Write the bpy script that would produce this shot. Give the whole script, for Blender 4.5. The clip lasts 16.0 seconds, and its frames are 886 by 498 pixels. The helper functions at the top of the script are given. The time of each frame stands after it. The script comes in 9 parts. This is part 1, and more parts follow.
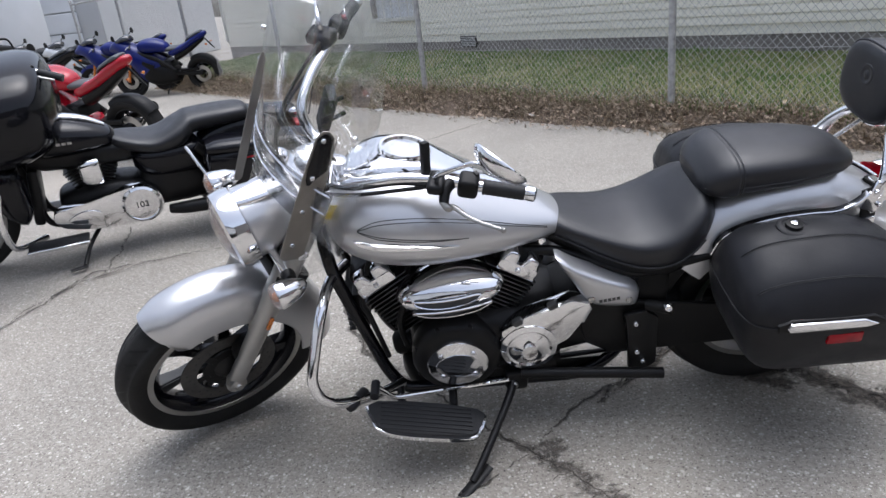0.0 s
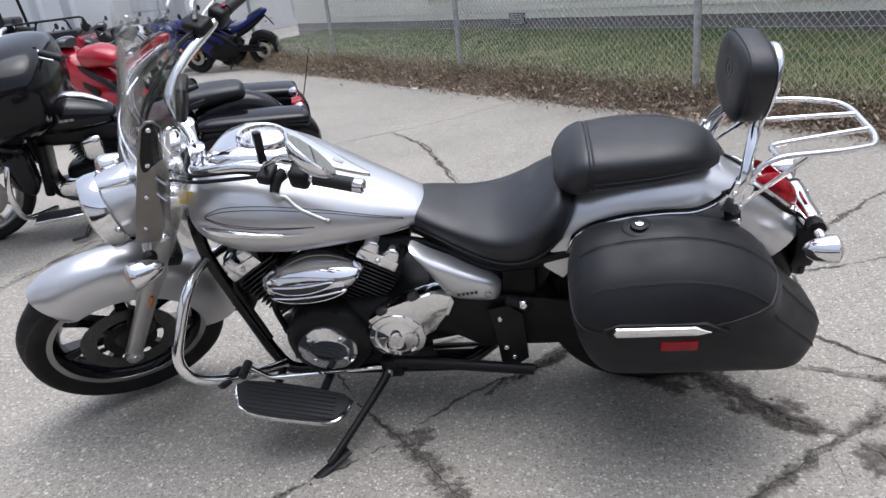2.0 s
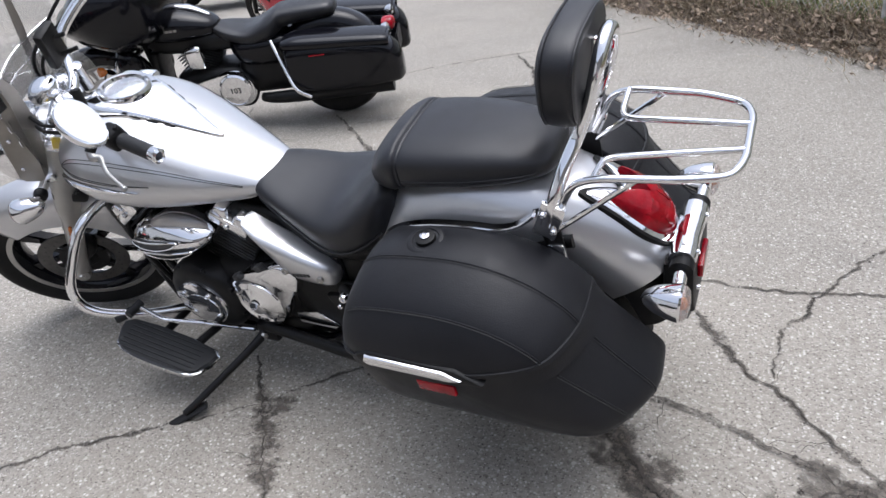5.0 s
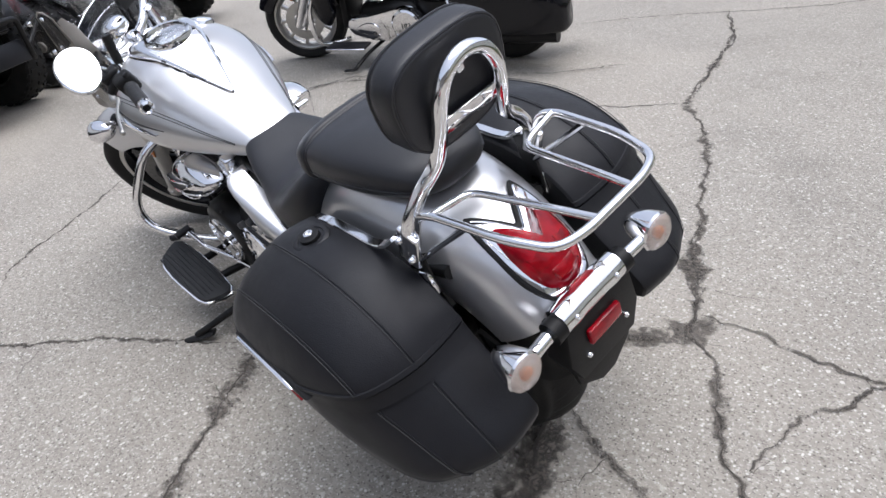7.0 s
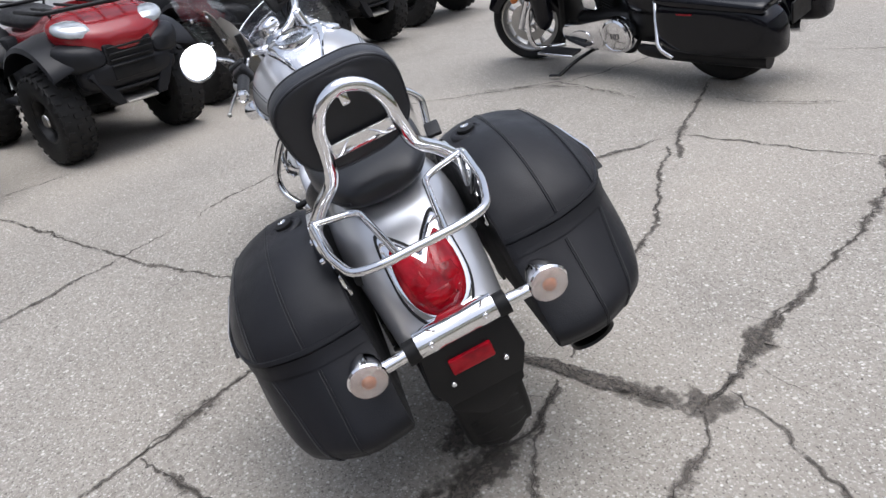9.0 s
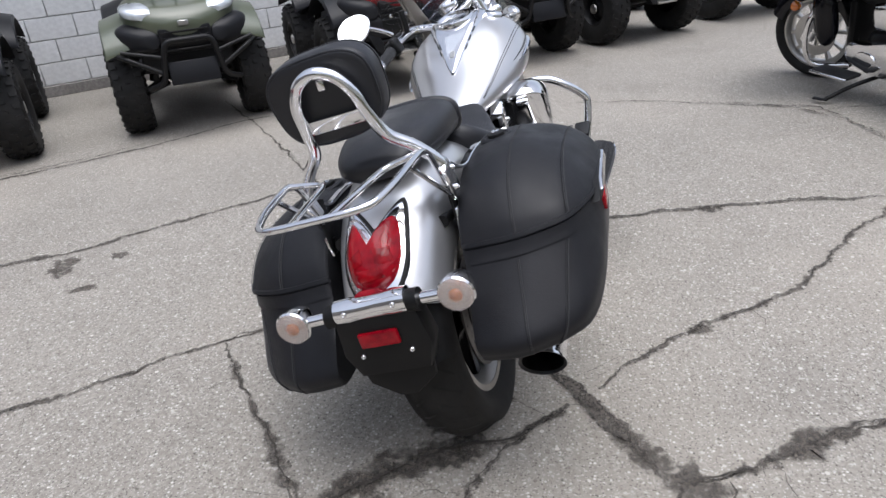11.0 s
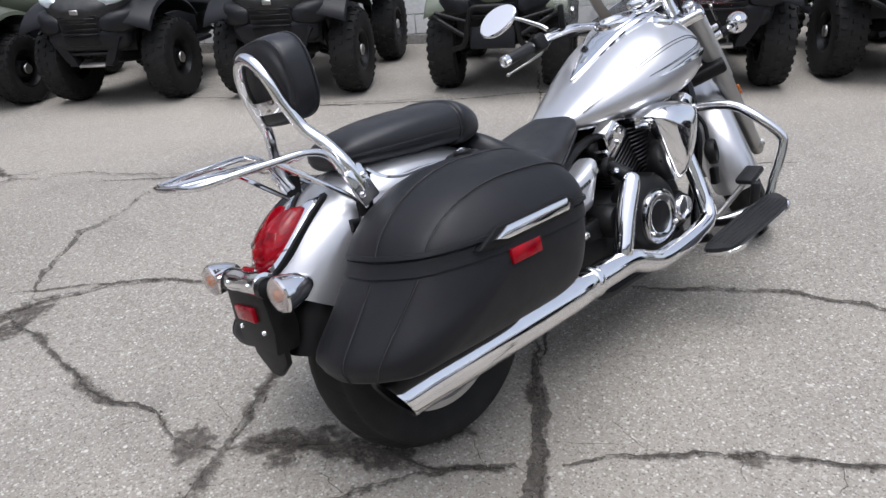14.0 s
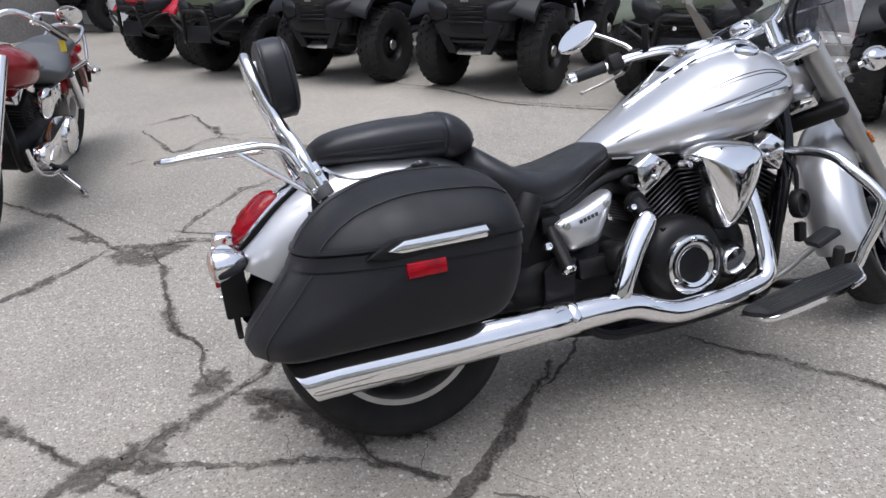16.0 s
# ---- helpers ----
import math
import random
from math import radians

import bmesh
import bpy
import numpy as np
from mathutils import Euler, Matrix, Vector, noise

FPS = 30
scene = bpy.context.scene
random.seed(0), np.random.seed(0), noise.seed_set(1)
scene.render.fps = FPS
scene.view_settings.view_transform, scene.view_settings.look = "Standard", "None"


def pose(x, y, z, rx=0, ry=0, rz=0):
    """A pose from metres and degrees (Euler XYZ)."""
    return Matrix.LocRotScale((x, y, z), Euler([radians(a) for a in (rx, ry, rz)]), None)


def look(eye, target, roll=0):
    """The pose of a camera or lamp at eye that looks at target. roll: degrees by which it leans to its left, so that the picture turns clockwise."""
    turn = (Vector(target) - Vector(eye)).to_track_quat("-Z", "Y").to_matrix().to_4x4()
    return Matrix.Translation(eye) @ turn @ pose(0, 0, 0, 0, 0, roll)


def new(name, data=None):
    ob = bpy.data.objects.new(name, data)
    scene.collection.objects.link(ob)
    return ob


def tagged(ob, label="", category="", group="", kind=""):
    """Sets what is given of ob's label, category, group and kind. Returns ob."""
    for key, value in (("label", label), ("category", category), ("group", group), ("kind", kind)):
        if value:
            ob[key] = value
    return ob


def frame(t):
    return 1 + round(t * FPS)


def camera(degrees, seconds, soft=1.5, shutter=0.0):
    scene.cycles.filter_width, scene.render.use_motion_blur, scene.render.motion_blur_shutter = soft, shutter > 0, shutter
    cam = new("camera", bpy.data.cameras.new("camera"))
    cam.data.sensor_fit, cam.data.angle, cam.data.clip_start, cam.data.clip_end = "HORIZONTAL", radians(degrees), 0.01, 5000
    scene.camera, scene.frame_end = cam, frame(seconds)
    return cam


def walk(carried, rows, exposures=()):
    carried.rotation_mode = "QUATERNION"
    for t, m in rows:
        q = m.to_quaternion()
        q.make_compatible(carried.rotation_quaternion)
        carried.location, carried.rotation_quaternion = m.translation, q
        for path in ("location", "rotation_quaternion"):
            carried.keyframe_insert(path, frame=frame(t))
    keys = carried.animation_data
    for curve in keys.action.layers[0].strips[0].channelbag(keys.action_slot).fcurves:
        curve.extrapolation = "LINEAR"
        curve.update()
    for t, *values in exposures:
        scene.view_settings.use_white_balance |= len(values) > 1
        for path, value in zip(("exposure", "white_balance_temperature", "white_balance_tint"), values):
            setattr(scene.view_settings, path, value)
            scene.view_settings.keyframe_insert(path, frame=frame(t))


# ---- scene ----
cam = camera(65.9, 16.0)
METRES, EYE, TILT, LEAN, TURN = 5.487, 1.306, 0.0, 0.0, 0.0
ROWS = [
    (0.0, 0.0, 0.0, 0.0, -2.3, -21.12, 5.97),
    (0.5, 0.0253, 0.0056, -0.0017, 0.3, -20.81, 5.56),
    (1.0, 0.0486, 0.0083, -0.0014, 1.99, -21.21, 6.34),
    (1.5, 0.0825, 0.0024, -0.0033, 3.44, -21.44, 6.66),
    (2.0, 0.1112, 0.0029, -0.0054, 4.87, -22.26, 6.54),
    (2.5, 0.137, 0.0167, -0.0064, 6.51, -23.58, 7.25),
    (3.0, 0.16, 0.0301, -0.0075, 9.44, -24.54, 7.79),
    (3.5, 0.1968, 0.0413, -0.0066, 12.47, -25.02, 7.41),
    (4.0, 0.2283, 0.0525, -0.0072, 16.43, -25.56, 7.7),
    (6.5, 0.3335, 0.1719, -0.0065, 40.52, -30.9, 7.15),
    (7.0, 0.3599, 0.1904, -0.0051, 47.38, -30.44, 7.26),
    (7.5, 0.3889, 0.2076, -0.0044, 52.96, -29.48, 6.64),
    (8.0, 0.4048, 0.2359, -0.0064, 57.86, -29.85, 7.34),
    (8.5, 0.4199, 0.2617, -0.0051, 64.73, -28.66, 7.97),
    (11.0, 0.4517, 0.4113, -0.0037, 100.8, -26.6, 4.88),
    (11.5, 0.4331, 0.4343, -0.008, 106.41, -26.13, 3.96),
    (12.0, 0.4153, 0.4589, -0.0075, 112.47, -27.21, 3.39),
    (12.5, 0.4072, 0.4976, -0.0047, 119.35, -25.85, 3.39),
    (13.0, 0.395, 0.5221, -0.0059, 125.22, -25.11, 3.96),
    (13.5, 0.3698, 0.5403, -0.007, 131.18, -25.54, 3.15),
    (14.0, 0.3478, 0.5627, -0.0064, 136.48, -26.33, 3.57),
    (14.5, 0.3321, 0.592, -0.0036, 143.88, -25.47, 3.64),
    (15.0, 0.3094, 0.6061, -0.0074, 148.58, -25.38, 3.35),
    (15.5, 0.2807, 0.6142, -0.0055, 153.97, -26.09, 2.83),
    (16.0, 0.2489, 0.631, -0.0041, 158.84, -25.45, 2.93),
]
walk(cam, [(t, pose(0, 0, EYE, TILT, LEAN, TURN) @ pose(METRES * x, METRES * y, METRES * z, 90 + pitch, roll, yaw)) for t, x, y, z, yaw, pitch, roll in ROWS],
     [(0.0, 0.70, 6100, 12), (4.0, 0.72, 6150, 12), (8.0, 0.68, 6200, 12), (11.0, 0.54, 6220, 12), (16.0, 0.58, 6150, 12)])


# ---- light: bright overcast ----
world = bpy.data.worlds.new("overcast_sky")
scene.world = world
world.use_nodes = True
wn = world.node_tree
wn.nodes.clear()
sky = wn.nodes.new("ShaderNodeTexSky")
sky.sky_type, sky.sun_disc = "NISHITA", False
sky.sun_elevation, sky.sun_rotation = radians(76), radians(50)
sky.air_density, sky.dust_density, sky.ozone_density = 1.0, 4.0, 1.0
pale = wn.nodes.new("ShaderNodeHueSaturation")
pale.inputs["Saturation"].default_value = 0.50
wbg = wn.nodes.new("ShaderNodeBackground")
wbg.inputs["Strength"].default_value = 0.15
wout = wn.nodes.new("ShaderNodeOutputWorld")
wn.links.new(sky.outputs[0], pale.inputs["Color"])
wn.links.new(pale.outputs[0], wbg.inputs[0])
wn.links.new(wbg.outputs[0], wout.inputs[0])
sun = new("sun", bpy.data.lights.new("sun", "SUN"))
sun.data.energy, sun.data.angle, sun.data.color = 1.2, radians(60), (0.92, 0.96, 1.0)
sun.matrix_basis = look((0.6, 0.5, 9), (0, 0, 0))
scene.view_settings.exposure = 0.62


# ---- materials ----
def surface(name, col, rough=0.5, metal=0.0, col2=None, scale=8.0, amount=0.5, fine=0.0, fine_scale=200.0,
            bump=0.0, bump_scale=120.0, coat=0.0, rough2=None, voro=0.0, voro_scale=300.0, spec=0.5, per_object=0.0, per_island=0.0, sheen=0.0):
    m = bpy.data.materials.new(name)
    m.use_nodes = True
    nt = m.node_tree
    b = nt.nodes["Principled BSDF"]
    b.inputs["Roughness"].default_value = rough
    b.inputs["Metallic"].default_value = metal
    b.inputs["Coat Weight"].default_value = coat
    b.inputs["Coat Roughness"].default_value = 0.06
    b.inputs["Specular IOR Level"].default_value = spec
    b.inputs["Sheen Weight"].default_value = sheen
    b.inputs["Base Color"].default_value = (*col, 1)
    tc = nt.nodes.new("ShaderNodeTexCoord")
    out = None

    def noise_node(s, detail=4.0):
        n = nt.nodes.new("ShaderNodeTexNoise")
        n.inputs["Scale"].default_value, n.inputs["Detail"].default_value = s, detail
        nt.links.new(tc.outputs["Object"], n.inputs["Vector"])
        return n

    def mixed(fac, a, c2, mode="MIX"):
        x = nt.nodes.new("ShaderNodeMix")
        x.data_type, x.blend_type = "RGBA", mode
        for sock, v in ((x.inputs[0], fac), (x.inputs[6], a), (x.inputs[7], c2)):
            if hasattr(v, "is_linked"):
                nt.links.new(v, sock)
            elif isinstance(v, tuple):
                sock.default_value = (*v, 1)
            else:
                sock.default_value = v
        return x.outputs[2]

    def spread(sock, lo, hi, a=0.0, c=1.0):
        r = nt.nodes.new("ShaderNodeMapRange")
        for i, v in enumerate((lo, hi, a, c)):
            r.inputs[i + 1].default_value = v
        nt.links.new(sock, r.inputs[0])
        return r.outputs[0]

    base = None
    if col2:
        n = noise_node(scale)
        base = mixed(spread(n.outputs[0], 0.5 - amount * 0.5, 0.5 + amount * 0.5), col, col2)
    if fine:
        n = noise_node(fine_scale, 2.0)
        v = spread(n.outputs[0], 0.3, 0.7, 1 - fine, 1 + fine)
        c3 = nt.nodes.new("ShaderNodeCombineColor")
        for i in range(3):
            nt.links.new(v, c3.inputs[i])
        base = mixed(1.0, base or col, c3.outputs[0], "MULTIPLY")
    for share, kind, out_name in ((per_object, "ShaderNodeObjectInfo", "Random"), (per_island, "ShaderNodeNewGeometry", "Random Per Island")):
        if not share:
            continue
        oi = nt.nodes.new(kind)
        v = spread(oi.outputs[out_name], 0, 1, 1 - share, 1 + share)
        c3 = nt.nodes.new("ShaderNodeCombineColor")
        for i in range(3):
            nt.links.new(v, c3.inputs[i])
        base = mixed(1.0, base or col, c3.outputs[0], "MULTIPLY")
    if base:
        nt.links.new(base, b.inputs["Base Color"])
    if rough2 is not None:
        n = noise_node(scale * 2.3)
        nt.links.new(spread(n.outputs[0], 0.3, 0.7, rough, rough2), b.inputs["Roughness"])
    if bump:
        n = noise_node(bump_scale, 3.0)
        bm_ = nt.nodes.new("ShaderNodeBump")
        bm_.inputs["Strength"].default_value, bm_.inputs["Distance"].default_value = bump, 0.004
        src = n.outputs[0]
        if voro:
            vn = nt.nodes.new("ShaderNodeTexVoronoi")
            vn.inputs["Scale"].default_value = voro_scale
            nt.links.new(tc.outputs["Object"], vn.inputs["Vector"])
            src = mixed(voro, src, vn.outputs[0])
        nt.links.new(src, bm_.inputs["Height"])
        nt.links.new(bm_.outputs[0], b.inputs["Normal"])
    return m


def concrete_material():
    """Old exposed-aggregate concrete: pale and dark chips, worn patches, damp stains."""
    m = surface("old_concrete", (0.303, 0.278, 0.240), 0.86, col2=(0.235, 0.215, 0.185), scale=0.9, amount=0.6, fine=0.16,
                fine_scale=55.0, bump=0.5, bump_scale=180.0)
    nt = m.node_tree
    b = nt.nodes["Principled BSDF"]
    tc = next(n for n in nt.nodes if n.type == "TEX_COORD")
    src = b.inputs["Base Color"].links[0].from_socket
    for s, lo, hi, c, strength in ((95.0, 0.57, 0.66, (0.47, 0.44, 0.40), 0.5), (75.0, 0.58, 0.66, (0.12, 0.108, 0.094), 0.5), (22.0, 0.56, 0.72, (0.17, 0.152, 0.131), 0.40),
                                   (38.0, 0.66, 0.70, (0.075, 0.066, 0.056), 0.6), (6.0, 0.55, 0.75, (0.20, 0.182, 0.158), 0.38), (1.9, 0.54, 0.74, (0.175, 0.160, 0.140), 0.45),
                                   (0.35, 0.48, 0.68, (0.385, 0.345, 0.290), 0.6), (150.0, 0.63, 0.66, (0.60, 0.57, 0.52), 0.8), (120.0, 0.62, 0.65, (0.06, 0.053, 0.046), 0.8), (60.0, 0.635, 0.66, (0.52, 0.49, 0.44), 0.6), (34.0, 0.66, 0.68, (0.46, 0.43, 0.39), 0.5)):
        n = nt.nodes.new("ShaderNodeTexNoise")
        n.inputs["Scale"].default_value, n.inputs["Detail"].default_value = s, 3.0
        off = nt.nodes.new("ShaderNodeVectorMath")
        off.operation = "ADD"
        off.inputs[1].default_value = (s, 2 * s, 0)
        nt.links.new(tc.outputs["Object"], off.inputs[0])
        nt.links.new(off.outputs[0], n.inputs["Vector"])
        r = nt.nodes.new("ShaderNodeMapRange")
        for i, v in enumerate((lo, hi, 0.0, strength)):
            r.inputs[i + 1].default_value = v
        nt.links.new(n.outputs[0], r.inputs[0])
        x = nt.nodes.new("ShaderNodeMix")
        x.data_type = "RGBA"
        x.inputs[7].default_value = (*c, 1)
        nt.links.new(r.outputs[0], x.inputs[0])
        nt.links.new(src, x.inputs[6])
        src = x.outputs[2]
    # single stones of the aggregate, pale or dark, each with its own tone
    for vs, keep, c_lo, c_hi, size, strength in ((95.0, 0.20, (0.36, 0.335, 0.30), (0.66, 0.63, 0.585), 0.40, 0.85), (130.0, 0.16, (0.055, 0.048, 0.042), (0.17, 0.15, 0.13), 0.36, 0.75), (48.0, 0.055, (0.42, 0.39, 0.34), (0.64, 0.60, 0.55), 0.34, 0.8)):
        vo = nt.nodes.new("ShaderNodeTexVoronoi")
        vo.inputs["Scale"].default_value = vs
        nt.links.new(tc.outputs["Object"], vo.inputs["Vector"])
        parts_ = nt.nodes.new("ShaderNodeSeparateColor")
        nt.links.new(vo.outputs["Color"], parts_.inputs[0])
        pick = nt.nodes.new("ShaderNodeMath")
        pick.operation = "LESS_THAN"
        pick.inputs[1].default_value = keep
        nt.links.new(parts_.outputs[0], pick.inputs[0])
        edge = nt.nodes.new("ShaderNodeMapRange")
        for i, v in enumerate((size * 0.75, size, strength, 0.0)):
            edge.inputs[i + 1].default_value = v
        nt.links.new(vo.outputs["Distance"], edge.inputs[0])
        both = nt.nodes.new("ShaderNodeMath")
        both.operation = "MULTIPLY"
        nt.links.new(pick.outputs[0], both.inputs[0])
        nt.links.new(edge.outputs[0], both.inputs[1])
        tone = nt.nodes.new("ShaderNodeMix")
        tone.data_type = "RGBA"
        tone.inputs[6].default_value, tone.inputs[7].default_value = (*c_lo, 1), (*c_hi, 1)
        nt.links.new(parts_.outputs[1], tone.inputs[0])
        x = nt.nodes.new("ShaderNodeMix")
        x.data_type = "RGBA"
        nt.links.new(both.outputs[0], x.inputs[0])
        nt.links.new(src, x.inputs[6])
        nt.links.new(tone.outputs[2], x.inputs[7])
        src = x.outputs[2]
    nt.links.new(src, b.inputs["Base Color"])
    return m


def glass(name, col, rough=0.02, alpha=0.25, trans=1.0, ior=1.45):
    m = bpy.data.materials.new(name)
    m.use_nodes = True
    b = m.node_tree.nodes["Principled BSDF"]
    b.inputs["Base Color"].default_value = (*col, 1)
    b.inputs["Roughness"].default_value = rough
    b.inputs["Transmission Weight"].default_value = trans
    b.inputs["IOR"].default_value = ior
    b.inputs["Alpha"].default_value = alpha
    return m


CONCRETE = concrete_material()
DIRT = surface("crack_dirt", (0.028, 0.024, 0.020), 0.95, col2=(0.065, 0.056, 0.047), scale=30, bump=0.8, bump_scale=120, fine=0.3, fine_scale=150)
STAIN = surface("damp_stain", (0.105, 0.096, 0.086), 0.7, col2=(0.19, 0.176, 0.16), scale=14, bump=0.4, bump_scale=150, fine=0.25, fine_scale=70)
GRIT = surface("concrete_grit", (0.22, 0.20, 0.18), 0.9, col2=(0.09, 0.08, 0.07), scale=90, amount=0.4)
SOILED = surface("soiled_concrete", (0.066, 0.057, 0.047), 0.9, col2=(0.135, 0.118, 0.100), scale=22, bump=0.8, bump_scale=150, fine=0.5, fine_scale=90)


def feather(m):
    """Lets the stain thin out, in a grainy way, towards its rim."""
    nt = m.node_tree
    b = nt.nodes["Principled BSDF"]
    at = nt.nodes.new("ShaderNodeAttribute")
    at.attribute_name = "fade"
    tc = nt.nodes.new("ShaderNodeTexCoord")
    n = nt.nodes.new("ShaderNodeTexNoise")
    n.inputs["Scale"].default_value, n.inputs["Detail"].default_value = 45.0, 5.0
    nt.links.new(tc.outputs["Object"], n.inputs["Vector"])
    patch = nt.nodes.new("ShaderNodeTexNoise")
    patch.inputs["Scale"].default_value, patch.inputs["Detail"].default_value = 13.0, 4.0
    nt.links.new(tc.outputs["Object"], patch.inputs["Vector"])
    coarse = nt.nodes.new("ShaderNodeMath")
    coarse.operation = "MULTIPLY_ADD"
    coarse.inputs[1].default_value = 1.9
    nt.links.new(patch.outputs[0], coarse.inputs[0])
    nt.links.new(at.outputs["Fac"], coarse.inputs[2])
    ad = nt.nodes.new("ShaderNodeMath")
    ad.operation = "MULTIPLY_ADD"
    ad.inputs[1].default_value = 1.7
    nt.links.new(n.outputs[0], ad.inputs[0])
    nt.links.new(coarse.outputs[0], ad.inputs[2])
    r = nt.nodes.new("ShaderNodeMapRange")
    for i, v in enumerate((2.10, 2.75, 0.0, 0.76)):
        r.inputs[i + 1].default_value = v
    nt.links.new(ad.outputs[0], r.inputs[0])
    nt.links.new(r.outputs[0], b.inputs["Alpha"])


feather(SOILED)
SILVER = surface("silver_paint", (0.60, 0.60, 0.61), 0.30, 0.75, col2=(0.55, 0.55, 0.56), scale=3, coat=0.7, fine=0.03, fine_scale=900)
CHROME = surface("chrome", (0.86, 0.86, 0.87), 0.05, 1.0, col2=(0.80, 0.80, 0.81), scale=14, rough2=0.11)
DULL_METAL = surface("brushed_aluminium", (0.50, 0.49, 0.47), 0.34, 1.0, col2=(0.42, 0.41, 0.39), scale=20, rough2=0.45)
FORK_GREY = surface("grey_fork_paint", (0.40, 0.39, 0.37), 0.32, 0.55, col2=(0.34, 0.33, 0.31), scale=12, coat=0.3)
LEATHER = surface("black_leather", (0.0075, 0.0077, 0.0098), 0.34, col2=(0.0120, 0.0122, 0.0150), scale=6, spec=0.48, sheen=0.03, bump=0.13, bump_scale=260, voro=0.5, voro_scale=520, rough2=0.5)
BAG_LEATHER = surface("black_bag_leather", (0.0048, 0.0049, 0.0066), 0.40, col2=(0.0085, 0.0086, 0.0108), scale=7, spec=0.30, sheen=0.04, bump=0.16, bump_scale=60, voro=0.35, voro_scale=420, rough2=0.58)
STITCH = surface("grey_stitch", (0.035, 0.035, 0.037), 0.8, col2=(0.05, 0.05, 0.05), scale=300)
BLACK_PLASTIC = surface("black_plastic", (0.007, 0.007, 0.0075), 0.45, col2=(0.012, 0.0115, 0.011), scale=9, spec=0.2, bump=0.12, bump_scale=400)
BLACK_PAINT = surface("gloss_black_paint", (0.004, 0.004, 0.006), 0.12, col2=(0.006, 0.006, 0.008), scale=4, spec=0.3)
BLACK_METAL = surface("satin_black_metal", (0.006, 0.006, 0.007), 0.34, 0.0, col2=(0.011, 0.0105, 0.010), scale=14, rough2=0.48, spec=0.24)
RUBBER = surface("tyre_rubber", (0.010, 0.010, 0.010), 0.7, spec=0.25, col2=(0.021, 0.020, 0.019), scale=12, bump=0.25, bump_scale=150)
RUBBER_MAT = surface("board_rubber", (0.013, 0.0135, 0.015), 0.55, spec=0.35, col2=(0.020, 0.020, 0.021), scale=30, bump=0.2, bump_scale=200)
RED_LENS = surface("red_lens", (0.11, 0.0008, 0.005), 0.07, col2=(0.46, 0.003, 0.013), scale=26, amount=0.6, coat=0.15, spec=0.25, bump=0.25, bump_scale=90)
DARK_LENS = surface("dark_red_lens", (0.14, 0.0008, 0.004), 0.12, col2=(0.40, 0.003, 0.010), scale=30, amount=0.4, coat=0.1, spec=0.2, bump=0.3, bump_scale=70)
CLEAR_LENS = surface("clear_ribbed_lens", (0.66, 0.60, 0.57), 0.16, col2=(0.50, 0.34, 0.27), scale=45, coat=1.0, bump=0.6, bump_scale=160)
CLEAR_LENS.node_tree.nodes["Principled BSDF"].inputs["Transmission Weight"].default_value = 0.4
CLEAR_LENS.node_tree.nodes["Principled BSDF"].inputs["Alpha"].default_value = 0.6
AMBER = surface("amber_lens", (0.60, 0.17, 0.012), 0.14, col2=(0.5, 0.12, 0.01), scale=30, coat=1.0)
SHIELD = glass("clear_windshield", (0.93, 0.96, 0.97), 0.02, 0.18, 1.0, 1.2)
SMOKED = glass("smoked_plastic", (0.05, 0.055, 0.075), 0.05, 0.42, 0.6, 1.3)
BARE_PLATE = surface("bare_aluminium_plate", (0.30, 0.28, 0.25), 0.42, 0.7, col2=(0.24, 0.22, 0.20), scale=18, rough2=0.5)
GAUGE_FACE = surface("silver_gauge_face", (0.62, 0.63, 0.64), 0.3, 0.2, col2=(0.50, 0.51, 0.52), scale=20)
PANE = glass("window_pane", (0.8, 0.85, 0.88), 0.03, 0.9, 0.3)
MIRROR = surface("mirror_glass", (0.95, 0.95, 0.95), 0.015, 1.0, col2=(0.93, 0.93, 0.93), scale=2)
YELLOW = surface("yellow_sticker", (0.75, 0.55, 0.03), 0.5, col2=(0.65, 0.48, 0.04), scale=40)
# brake disc steel, its colour darkened for the shade inside the wheel
SHADED_DISC = surface("shaded_brake_steel", (0.16, 0.155, 0.15), 0.4, 1.0, col2=(0.10, 0.098, 0.095), scale=30, rough2=0.55)
DARK_MARK = surface("dark_print", (0.03, 0.03, 0.032), 0.5, col2=(0.05, 0.05, 0.05), scale=60)


# ---- mesh helpers ----
def finish(bm, name, mat, sharp=42):
    bmesh.ops.recalc_face_normals(bm, faces=bm.faces)
    lim = radians(sharp)
    for f in bm.faces:
        f.smooth = True
    for e in bm.edges:
        if len(e.link_faces) == 2 and e.calc_face_angle(0) > lim:
            e.smooth = False
    me = bpy.data.meshes.new(name)
    bm.to_mesh(me)
    bm.free()
    me.materials.append(mat)
    return me


def part(name, bm, mat, parent, label="", sharp=42):
    ob = new(name, finish(bm, name, mat, sharp))
    ob.parent = parent
    if label:
        ob["label"] = label
    return ob


def thing(name, m, label, category, group="", kind=""):
    ob = new(name)
    ob.empty_display_size = 0.1
    ob.matrix_basis = m
    return tagged(ob, label, category, group, kind)


